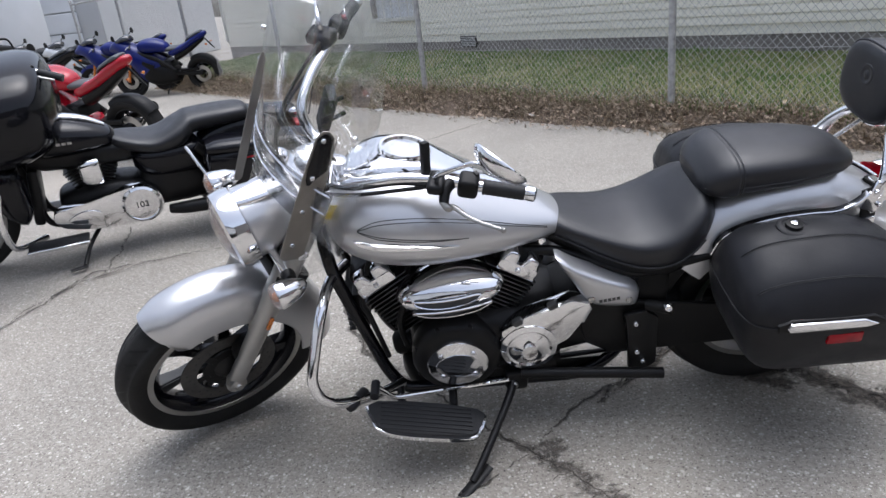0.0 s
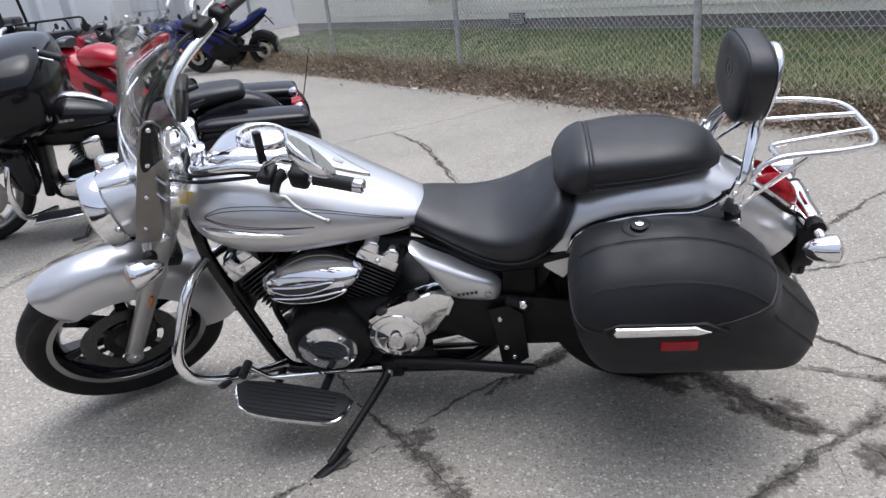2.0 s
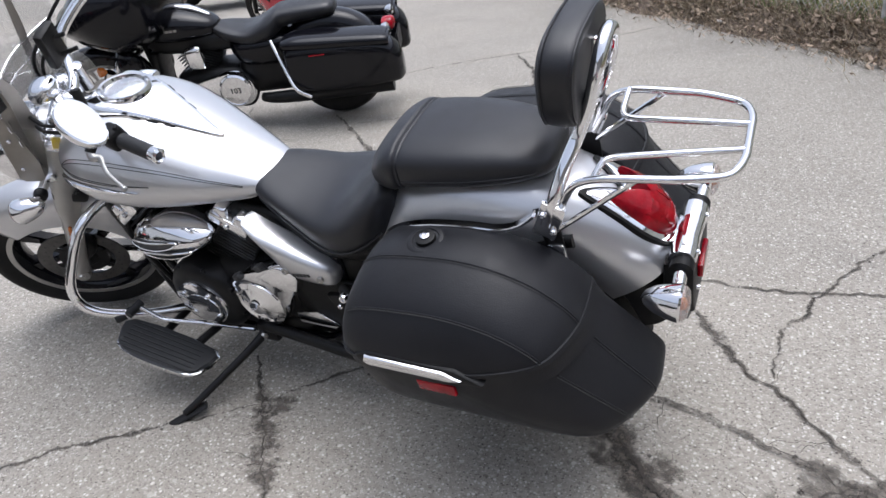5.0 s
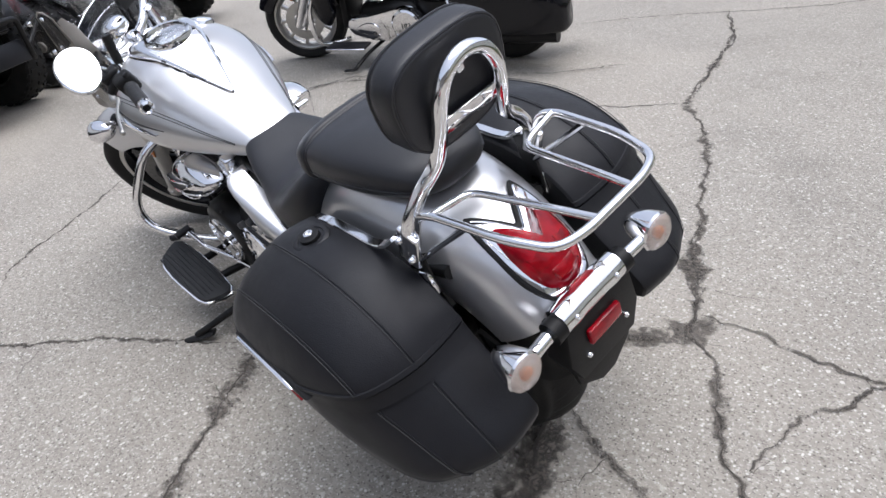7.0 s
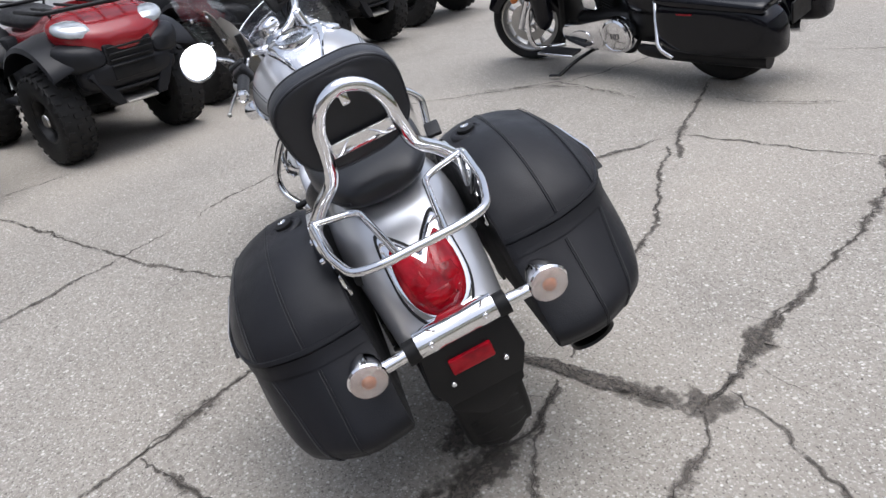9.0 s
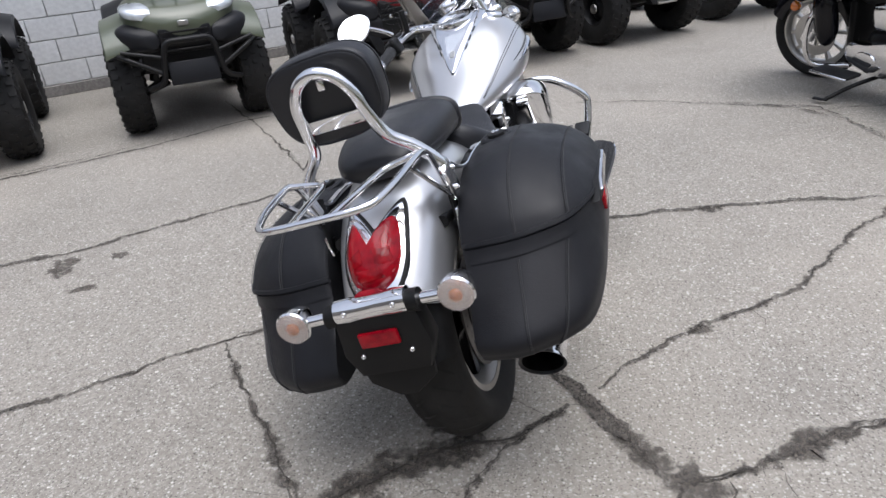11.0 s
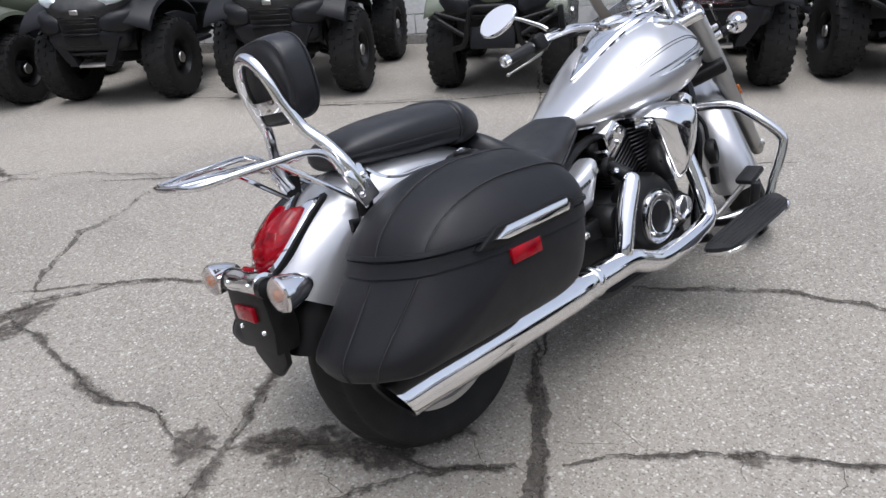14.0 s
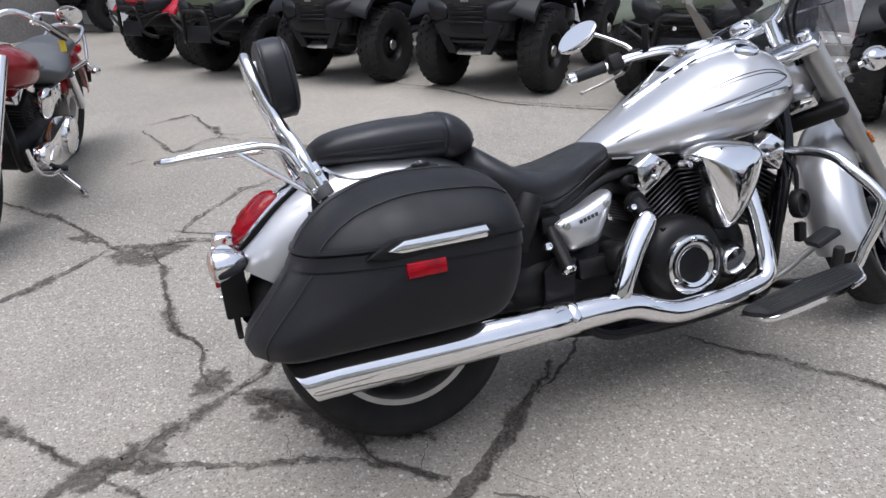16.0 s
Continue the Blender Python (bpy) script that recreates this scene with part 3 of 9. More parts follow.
def bank(s, n):
    """Height of the bank and the lawn."""
    base = np.interp(n, (-0.35, -0.12, 0.0, 0.15, 0.35, 0.8, 2.2, 30), (-0.05, 0.0, 0.07, 0.17, 0.23, 0.28, 0.36, 0.36))
    base -= np.interp(s, (-40, -4, 0.5, 4), (0.05, 0.07, 0.0, 0.0)) * np.interp(n, (-0.1, 0.3, 3), (0.3, 1, 0.3))
    p = Vector((s, n, 0))
    return float(base) + (0.035 * noise.noise(p * 2.1) + 0.02 * noise.noise(p * 7)) * min(1, max(0, n + 0.2) * 4)


def fn(s, n, z=0.0):
    p = EDGE + ALONG * s + AWAY * n
    return Vector((p.x, p.y, z))


GRASS_SOIL = surface("lawn_soil", (0.10, 0.115, 0.038), 0.95, col2=(0.17, 0.145, 0.07), scale=2.5, amount=0.7, fine=0.35, fine_scale=60, bump=0.8, bump_scale=60)
BLADE = surface("grass_blade", (0.080, 0.185, 0.036), 0.6, col2=(0.150, 0.205, 0.062), scale=1.6, amount=0.5, per_island=0.35)
DRY = surface("dry_leaf", (0.37, 0.29, 0.215), 0.85, col2=(0.17, 0.120, 0.085), scale=9, amount=0.5, per_island=0.6)
STRAW = surface("straw", (0.42, 0.35, 0.25), 0.8, col2=(0.25, 0.20, 0.13), scale=8, amount=0.6, per_island=0.5)
BANK_SOIL = surface("leaf_mould", (0.085, 0.060, 0.042), 0.95, col2=(0.15, 0.11, 0.08), scale=7, amount=0.6, fine=0.4, fine_scale=50, bump=1.0, bump_scale=45)

bm = bmesh.new()
ss, nn = np.arange(-40, 8.2, 0.25), [-0.32, -0.22, -0.14, -0.07, 0, 0.08, 0.16, 0.25, 0.35, 0.5, 0.7, 0.95, 1.3, 1.7, 2.3, 6, 20]
grid = []
for s in ss:
    w = 0.10 * noise.noise(Vector((s * 1.3, 0, 0))) + 0.05 * noise.noise(Vector((s * 5, 2, 0)))
    grid.append([bm.verts.new(fn(s, n + w * max(0, 1 - max(0, n) / 0.8), bank(s, n))) for n in nn])
for a, b in zip(grid, grid[1:]):
    for i in range(len(nn) - 1):
        bm.faces.new((a[i], a[i + 1], b[i + 1], b[i]))
me = finish(bm, "lawn", GRASS_SOIL, 80)
me.materials.append(BANK_SOIL)
for f in me.polygons:
    f.material_index = 1 if f.index % (len(nn) - 1) < 7 else 0
lawn = tagged(new("lawn", me), "patchy early-spring lawn rising behind the concrete edge", "lawn", kind="structure")


def scatter_mesh(name, mat, count, make, label, category, seed):
    rng = random.Random(seed)
    verts, faces = [], []
    for _ in range(count):
        vs, fs = make(rng)
        k = len(verts)
        verts += vs
        faces += [tuple(i + k for i in f) for f in fs]
    me = bpy.data.meshes.new(name)
    me.from_pydata(verts, [], faces)
    me.materials.append(mat)
    return tagged(new(name, me), label, category, kind="stuff")


def blade(rng):
    s, n = rng.uniform(-6.5, 7.8), 0.14 + 2.03 * rng.random() ** 0.9
    p = fn(s, n, bank(s, n) - 0.01)
    h = rng.uniform(0.022, 0.060) * (1.5 if n < 0.4 else 1)
    a = rng.uniform(0, 6.283)
    d = Vector((math.cos(a), math.sin(a), 0))
    lean = d.cross(Vector((0, 0, 1))) * rng.uniform(-0.6, 0.6) * h
    w = rng.uniform(0.002, 0.0045)
    return [tuple(p - d * w), tuple(p + d * w), tuple(p + lean * 0.4 + d * w * 0.7 + Vector((0, 0, h * 0.6))), tuple(p + lean + Vector((0, 0, h)))], [(0, 1, 2), (0, 2, 3)]


def leaf(rng):
    s, n = rng.uniform(-7, 7.5), rng.gauss(0.10, 0.15)
    z = max(0.004, bank(s, n)) + rng.uniform(0, 0.045)
    p = fn(s, n, z)
    a, r = rng.uniform(0, 6.283), rng.uniform(0.007, 0.026)
    u = Vector((math.cos(a), math.sin(a), rng.uniform(-0.6, 0.6)))
    v = Vector((-math.sin(a), math.cos(a), rng.uniform(-0.6, 0.6))) * rng.uniform(0.35, 0.7)
    c = Vector((0, 0, rng.uniform(0.003, 0.02)))
    return [tuple(p - u * r), tuple(p + v * r - u * r * 0.2), tuple(p + u * r + c), tuple(p - v * r + u * r * 0.1 + c * 0.4)], [(0, 1, 2), (0, 2, 3)]


def straw(rng):
    s, n = rng.uniform(-7, 7.5), rng.gauss(0.12, 0.15)
    p = fn(s, n, max(0.0, bank(s, n)))
    h = rng.uniform(0.05, 0.20)
    a = rng.uniform(0, 6.283)
    d = Vector((math.cos(a), math.sin(a), 0))
    tip = p - AWAY * h * rng.uniform(-0.2, 0.9) + ALONG * h * rng.uniform(-0.7, 0.7) + Vector((0, 0, h * rng.uniform(0.1, 0.8)))
    return [tuple(p - d * 0.003), tuple(p + d * 0.003), tuple(tip)], [(0, 1, 2)]


scatter_mesh("grass", BLADE, 62000, blade, "short green and yellowed grass blades", "grass", 3)
scatter_mesh("leaf_litter", DRY, 17000, leaf, "brown dead leaves along the concrete edge", "leaves", 4)
scatter_mesh("dead_grass", STRAW, 26000, straw, "dry straw-coloured grass along the concrete edge", "dead grass", 5)

STONE = surface("pale_stone", (0.36, 0.31, 0.25), 0.85, col2=(0.24, 0.20, 0.16), scale=14, bump=0.6, bump_scale=50)
bm = bmesh.new()
bmesh.ops.create_icosphere(bm, subdivisions=3, radius=0.11)
for v in bm.verts:
    v.co *= 1 + 0.35 * noise.noise(v.co * 14)
    v.co.z = max(-0.02, v.co.z * 0.55)
    v.co.x *= 1.35
rock = tagged(new("rock", finish(bm, "rock", STONE, 25)), "pale broken stone lying at the concrete edge", "stone")
rock.matrix_basis = Matrix.Translation((2.03, 5.62, 0.02)) @ pose(0, 0, 0, 0, 0, 130)
LITTER = surface("paper_scrap", (0.6, 0.6, 0.58), 0.7, col2=(0.5, 0.5, 0.47), scale=30)
for s, n, r in ((0.6, -0.22, 0.05), (2.6, 0.0, 0.05), (-1.6, -0.05, 0.03)):
    bm = block((r * 2, r, 0.012), None, 0.004, 1)
    for v in bm.verts:
        v.co.z += 0.012 * noise.noise(v.co * 60)
    ob = tagged(new("paper_scrap", finish(bm, "paper_scrap", LITTER)), "crumpled pale litter lying by the dead leaves", "litter")
    ob.matrix_basis = Matrix.Translation(fn(s, n, max(0, bank(s, n)) + 0.008)) @ pose(0, 0, 0, 6, 4, 40 * s)


# ---- chain-link fence ----
GALV = surface("galvanised_steel", (0.50, 0.50, 0.49), 0.5, 0.35, col2=(0.28, 0.28, 0.28), scale=25, rough2=0.65)
SIDING = surface("cream_vinyl_siding", (0.84, 0.82, 0.73), 0.5, col2=(0.78, 0.76, 0.67), scale=2.2, per_object=0.03, bump=0.06, bump_scale=60)
BLOCK_GREY = surface("grey_foundation", (0.27, 0.255, 0.24), 0.9, col2=(0.17, 0.16, 0.15), scale=1.6, fine=0.2, fine_scale=40, bump=0.5, bump_scale=60)
WHITE_WALL = surface("white_painted_block", (0.70, 0.71, 0.71), 0.6, col2=(0.60, 0.60, 0.59), scale=1.4, fine=0.08, fine_scale=30, bump=0.3, bump_scale=70, per_object=0.03)
MORTAR = surface("painted_joint", (0.48, 0.48, 0.47), 0.8, col2=(0.38, 0.37, 0.36), scale=5, bump=0.3, bump_scale=90)
ROOFING = surface("grey_shingle", (0.09, 0.088, 0.085), 0.9, col2=(0.13, 0.125, 0.12), scale=6, bump=0.5, bump_scale=40)
WHITE_METAL = surface("white_sheet_metal", (0.66, 0.68, 0.71), 0.35, col2=(0.58, 0.60, 0.62), scale=1.2, coat=0.2)
GREY_METAL = surface("grey_sheet_metal", (0.46, 0.47, 0.48), 0.45, col2=(0.40, 0.41, 0.42), scale=0.8)
DARK_GLASS = surface("dark_tinted_glass", (0.03, 0.035, 0.04), 0.08, col2=(0.05, 0.05, 0.055), scale=3, coat=0.5)
TRIM_WHITE = surface("white_trim", (0.62, 0.62, 0.58), 0.5, col2=(0.5, 0.5, 0.46), scale=6)
CURTAIN = surface("patterned_pane", (0.42, 0.45, 0.48), 0.3, col2=(0.62, 0.65, 0.68), scale=24, amount=0.3)

fence = tagged(new("fence"), "galvanised chain-link fence on steel posts", "fence")
FENCE_N = 0.2
for k in range(-4, 5):
    s = 0.23 + 3.17 * k if k < 1 else 0.23 + 3.23 * k
    z = bank(s, FENCE_N)
    part("post", tube([tuple(fn(s, FENCE_N, z - 0.05)), tuple(fn(s, FENCE_N, 1.86))], 0.030, 14, 1, raw=True), GALV, fence, "round steel fence post")
    part("post_cap", lathe([(0.034, 0), (0.034, 0.02), (0.02, 0.04), (0, 0.045)], fn(s, FENCE_N, 1.86), (0, 0, 1), 14), GALV, fence)
part("top_rail", tube([tuple(fn(-12.5, FENCE_N, 1.80)), tuple(fn(13.2, FENCE_N, 1.80))], 0.021, 10, 1, raw=True), GALV, fence)


def chain_link(s0, s1, z0, z1, pitch=0.062):
    verts, faces = [], []
    r = 0.0024
    k = 0
    rng = random.Random(2)
    s = s0
    while s < s1:
        sign = 1 if k % 2 else -1
        rows = int((z1 - z0) / (pitch * 0.58))
        for j in range(rows):
            za, zb = z0 + (z1 - z0) * j / rows, z0 + (z1 - z0) * (j + 1) / rows
            sag = 0.012 * noise.noise(Vector((s * 1.1, za * 1.5, 0)))
            a = fn(s + (pitch * 0.5 if sign > 0 else -0.0) * 1.0, FENCE_N + 0.035 + sag + 0.003 * sign, za + bank(s, FENCE_N) * (1 - j / rows))
            b = fn(s + (pitch * 0.5 if sign < 0 else -0.0) * 1.0, FENCE_N + 0.035 + sag - 0.003 * sign, zb + bank(s, FENCE_N) * (1 - (j + 1) / rows))
            t = (b - a).normalized()
            u = t.cross(AWAY).normalized()
            w = AWAY
            q = len(verts)
            for p in (a, b):
                for c in (u, -u * 0.5 + w * 0.87, -u * 0.5 - w * 0.87):
                    verts.append(tuple(p + c * r))
            for i in range(3):
                faces.append((q + i, q + (i + 1) % 3, q + 3 + (i + 1) % 3, q + 3 + i))
            sign = -sign
        s += pitch * 0.5
        k += 1
    me = bpy.data.meshes.new("wire_mesh")
    me.from_pydata(verts, [], faces)
    me.materials.append(GALV)
    ob = new("wire_mesh", me)
    ob.parent = fence
    ob["label"], ob["kind"] = "diamond wire mesh", "stuff"
    return ob


chain_link(-6.0, 9.8, 0.02, 1.80)

# ---- house behind the fence ----
HN, HS0, HS1 = 2.2, -16.0, 9.3
house = tagged(new("house"), "cream vinyl-sided house on a grey block foundation", "house")


def slab(s0, s1, n0, n1, z0, z1, edge=0.0, bm=None):
    """A box in the fence's own directions."""
    m = Matrix.Identity(4)
    for i in range(3):
        m[i][0], m[i][1], m[i][2] = ALONG[i], AWAY[i], (0, 0, 1)[i]
    c = fn((s0 + s1) / 2, (n0 + n1) / 2, (z0 + z1) / 2)
    return block((s1 - s0, n1 - n0, z1 - z0), Matrix.Translation(c) @ m, edge, 1, bm)


WS0, WS1, WZ0, WZ1 = 2.62, 3.66, 0.90, 1.95
bm = slab(HS0, WS0, HN + 0.02, HN + 0.22, 0.5, 3.2)
slab(WS1, HS1, HN + 0.02, HN + 0.22, 0.5, 3.2, bm=bm)
slab(WS0, WS1, HN + 0.02, HN + 0.22, 0.5, WZ0, bm=bm)
slab(WS0, WS1, HN + 0.02, HN + 0.22, WZ1, 3.2, bm=bm)
slab(HS1 - 0.2, HS1, HN + 0.22, HN + 7, 0.5, 3.2, bm=bm)
slab(HS0, HS0 + 0.2, HN + 0.22, HN + 7, 0.5, 3.2, bm=bm)
slab(HS0, HS1, HN + 6.8, HN + 7, 0.5, 3.2, bm=bm)
part("wall", bm, SIDING, house)
part("foundation", slab(HS0, HS1, HN + 0.04, HN + 7, 0.0, 0.605), BLOCK_GREY, house, "grey block foundation")
for z in (0.36, 0.50):
    part("mortar_joint", slab(HS0, HS1, HN + 0.034, HN + 0.05, z, z + 0.008), MORTAR, house)
part("roof", slab(HS0 - 0.4, HS1 + 0.4, HN - 0.22, HN + 7.4, 3.2, 3.38, 0.01), ROOFING, house)
part("ridge", moved(slab(HS0 - 0.4, HS1 + 0.4, HN + 1.0, HN + 6.0, 3.38, 4.2, 0.01), Matrix.Identity(4)), ROOFING, house)
vent = part("vent", slab(1.34, 1.68, HN + 0.01, HN + 0.05, 0.42, 0.575, 0.004), BLACK_METAL, house, "dark slatted foundation vent")
for k in range(6):
    part("slat", slab(1.36, 1.66, HN + 0.0, HN + 0.02, 0.432 + 0.023 * k, 0.444 + 0.023 * k, 0.002), GREY_METAL, vent)
part("corner_board", slab(HS1 - 0.05, HS1 + 0.03, HN - 0.02, HN + 0.06, 0.6, 3.2, 0.004), TRIM_WHITE, house)
win = part("window", slab(WS0 - 0.06, WS0 + 0.02, HN - 0.03, HN + 0.08, WZ0 - 0.05, WZ1 + 0.05, 0.004), TRIM_WHITE, house, "small window with patterned glass")
part("window_frame", slab(WS1 - 0.02, WS1 + 0.06, HN - 0.03, HN + 0.08, WZ0 - 0.05, WZ1 + 0.05, 0.004), surface("brown_frame", (0.12, 0.09, 0.07), 0.7, col2=(0.08, 0.06, 0.05), scale=12), win)
part("window_sill", slab(WS0 - 0.08, WS1 + 0.08, HN - 0.06, HN + 0.08, WZ0 - 0.06, WZ0, 0.004), TRIM_WHITE, win)
part("window_head", slab(WS0, WS1, HN - 0.03, HN + 0.08, WZ1, WZ1 + 0.06, 0.004), TRIM_WHITE, win)
part("pane", slab(WS0, WS1, HN + 0.03, HN + 0.045, WZ0, WZ1), CURTAIN, win, "pale patterned pane")
for k in range(1, 5):
    part("muntin", slab(WS0 + k * 0.208 - 0.006, WS0 + k * 0.208 + 0.006, HN + 0.018, HN + 0.03, WZ0, WZ1), TRIM_WHITE, win)
    part("muntin", slab(WS0, WS1, HN + 0.016, HN + 0.028, WZ0 + k * 0.21 - 0.006, WZ0 + k * 0.21 + 0.006), TRIM_WHITE, win)


def siding_board(length, h):
    """One lapped board: the lower edge stands proud."""
    bm = bmesh.new()
    skin(bm, [[(x, y, z) for y, z in ((0.0, -0.004), (-0.016, 0.0), (-0.017, 0.006), (-0.004, h), (0.0, h))] for x in (0, length)])
    return finish(bm, "siding_board", SIDING, 30)


COURSE = 0.095
board_mesh = siding_board(3.6, COURSE)
rot = Matrix.Identity(4)
for i in range(3):
    rot[i][0], rot[i][1], rot[i][2] = ALONG[i], AWAY[i], (0, 0, 1)[i]


def lay_board(me, s, z):
    ob = new("siding_board", me)
    ob.parent = house
    ob.matrix_basis = Matrix.Translation(fn(s, HN + 0.02, z)) @ rot


for c in range(27):
    z = 0.605 + c * COURSE
    s = HS0 + (c % 3) * -1.2
    while s < HS1:
        a, b = max(s, HS0), min(s + 3.594, HS1)
        spans = [(a, b)]
        if z + COURSE > WZ0 - 0.05 and z < WZ1 + 0.05:
            spans = [(a, min(b, WS0 - 0.06)), (max(a, WS1 + 0.06), b)]
        for p, q in spans:
            if q - p > 0.02:
                lay_board(board_mesh if abs(q - p - 3.594) < 1e-6 else siding_board(q - p, COURSE), p, z)
        s += 3.6

# ---- white block building behind the quad bikes ----
WALL0, WALONG, WAWAY = Vector((-3.35, -2.40, 0)), Vector((-0.647, 0.763, 0)), Vector((0.763, 0.647, 0))


def wslab(s0, s1, n0, n1, z0, z1, edge=0.0, bm=None):
    c = WALL0 + WALONG * ((s0 + s1) / 2) + WAWAY * ((n0 + n1) / 2) + Vector((0, 0, (z0 + z1) / 2))
    return block((s1 - s0, n1 - n0, z1 - z0), Matrix.Translation(c) @ rot, edge, 1, bm)


building = tagged(new("building"), "white painted concrete-block shop building", "building")
part("wall", wslab(-14, 4.6, -6, -0.03, 0, 3.6), MORTAR, building, "white painted block wall")
part("roof", wslab(-14.3, 4.9, -6.3, 0.2, 3.6, 3.8, 0.01), ROOFING, building)
part("plinth", wslab(-14, 4.6, -0.03, 0.03, 0, 0.10, 0.006), BLOCK_GREY, building, "stained concrete plinth")
BW, BH = 0.40, 0.20
block_mesh = finish(block((BW - 0.008, 0.045, BH - 0.008), None, 0.004, 1), "block", WHITE_WALL)
rest = bmesh.new()
for j in range(17):
    s = -14 + (BW / 2 if j % 2 else 0)
    while s < 4.4:
        z = 0.10 + BH * (j + 0.5)
        c = WALL0 + WALONG * (s + BW / 2) + WAWAY * -0.025 + Vector((0, 0, z))
        if j < 7 and -5.8 < s < 3.6:
            ob = new("block", block_mesh)
            ob.parent = building
            ob.matrix_basis = Matrix.Translation(c) @ rot
        else:
            block((BW - 0.008, 0.045, BH - 0.008), Matrix.Translation(c) @ rot, 0, 1, rest)
        s += BW
ob = part("block", rest, WHITE_WALL, building)
ob["kind"] = "stuff"

# unseen plain wall added across the never-shown open side, to darken the chrome's reflections
closing = slab(-15.4, -15.0, -13, 2.2, 0, 4.5)
tagged(new("wall_south", finish(closing, "wall_south", BLOCK_GREY)), "unseen plain grey wall added to darken the chrome's reflections", "wall", kind="structure")

# ---- far left: grey garage wall, white trailer, gate posts ----
garage = tagged(new("garage"), "pale grey sheet-metal garage with a panelled door", "garage")
part("wall", block((9.0, 6.0, 4.2), Matrix.Translation((-12.2, 24.0, 2.1)) @ pose(0, 0, 0, 0, 0, -14), 0.02, 1), GREY_METAL, garage)
part("roof", block((9.6, 6.6, 0.2), Matrix.Translation((-12.2, 24.0, 4.3)) @ pose(0, 0, 0, 0, 0, -14), 0.02, 1), ROOFING, garage)
gm = Matrix.Translation((-12.2, 24.0, 0)) @ pose(0, 0, 0, 0, 0, -14)
for k in range(5):
    part("door_panel", block((3.6, 0.05, 0.52), gm @ Matrix.Translation((2.0, -3.03, 0.30 + 0.55 * k)), 0.015, 1), WHITE_METAL, garage)
trailer = tagged(new("trailer"), "white enclosed trailer with a dark window", "trailer")
tm_ = Matrix.Translation((-11.6, 16.6, 0)) @ pose(0, 0, 0, 0, 0, -20)
body = part("body", block((6.0, 2.4, 2.5), tm_ @ Matrix.Translation((0, 0, 1.85)), 0.06, 2), WHITE_METAL, trailer)
part("window", block((1.5, 0.03, 0.55), tm_ @ Matrix.Translation((0.9, -1.215, 1.55)), 0.02, 2), DARK_GLASS, trailer)
part("stripe", block((5.9, 0.02, 0.07), tm_ @ Matrix.Translation((0, -1.212, 1.10)), 0, 1), DARK_MARK, trailer)
part("stripe", block((5.9, 0.02, 0.03), tm_ @ Matrix.Translation((0, -1.212, 0.98)), 0, 1), RED_LENS, trailer)
for x in (-0.5, 0.4):
    part("wheel", lathe([(0.10, -0.1), (0.33, -0.1), (0.36, -0.05), (0.36, 0.05), (0.33, 0.1), (0.10, 0.1)], tm_ @ Vector((x, -1.1, 0.36)), (0.34, -0.94, 0), 28), RUBBER, trailer)
part("chassis", block((6.2, 1.6, 0.2), tm_ @ Matrix.Translation((0, 0, 0.55)), 0.02, 1), BLACK_METAL, trailer)
for x, y in ((-6.6, 11.4), (-7.3, 11.6)):
    post = tagged(new("post", finish(block((0.16, 0.16, 3.0), None, 0.02, 2), "post", WHITE_METAL)), "white painted steel post", "post")
    post.matrix_basis = Matrix.Translation((x, y, 1.5))


# ---- the silver motorcycle ----
BIKE_POSE = Matrix.Translation((0.956, 1.991, 0.003)) @ pose(0, 0, 0, 0, 0, 179) @ pose(0, 0, 0, -14, 0, 0)
STEER = (Matrix.Translation((1.83, 0, 0)) @ Matrix.Rotation(radians(34), 4, Vector((-math.sin(radians(32)), 0, math.cos(radians(32)))))
         @ Matrix.Translation((-1.83, 0, 0)))
BAR_AXIS = Vector((-math.sin(radians(32)), 0, math.cos(radians(32))))
FRONT_AXLE, REAR_AXLE = Vector((1.685, 0, 0.3195)), Vector((0, 0, 0.322))


def mirrored(points):
    return [(p[0], -p[1], p[2]) for p in points]


def tyre_mesh(radius, width, rim):
    w = width / 2
    prof = [(rim - 0.006, -w * 0.62), (rim + 0.012, -w * 0.78), (rim + (radius - rim) * 0.45, -w * 0.99), (radius - (radius - rim) * 0.28, -w * 0.93),
            (radius - 0.022 * width / 0.15, -w * 0.72), (radius - 0.007, -w * 0.4), (radius, 0)]
    prof = [tuple(p) for p in smooth_rows(prof, 3)]
    prof = prof + [(r, -h) for r, h in prof[-2::-1]]
    return lathe(prof, n=72, closed=True)


def tread_mesh(radius, width, count=34):
    """Shallow dark slanted tread grooves as thin raised blocks between them."""
    bm = bmesh.new()
    for i in range(count):
        for s in (1, -1):
            a = 2 * math.pi * (i + (0.5 if s > 0 else 0)) / count
            row = []
            for k in range(6):
                u = k / 5
                lat = s * (0.012 + u * width * 0.37)
                rr = radius - 0.0225 * (width / 0.15) * (abs(lat) / (width * 0.36)) ** 2 + 0.0012
                aa = a + 0.20 * u ** 1.3
                row.append((rr, lat, aa))
            wid = 0.004 / radius
            pts = [[(rr * math.cos(aa + d), lat, rr * math.sin(aa + d)) for rr, lat, aa in row] for d in (-wid, wid)]
            vs = [[bm.verts.new(p) for p in r] for r in pts]
            for k in range(5):
                bm.faces.new((vs[0][k], vs[0][k + 1], vs[1][k + 1], vs[1][k]))
    return bm


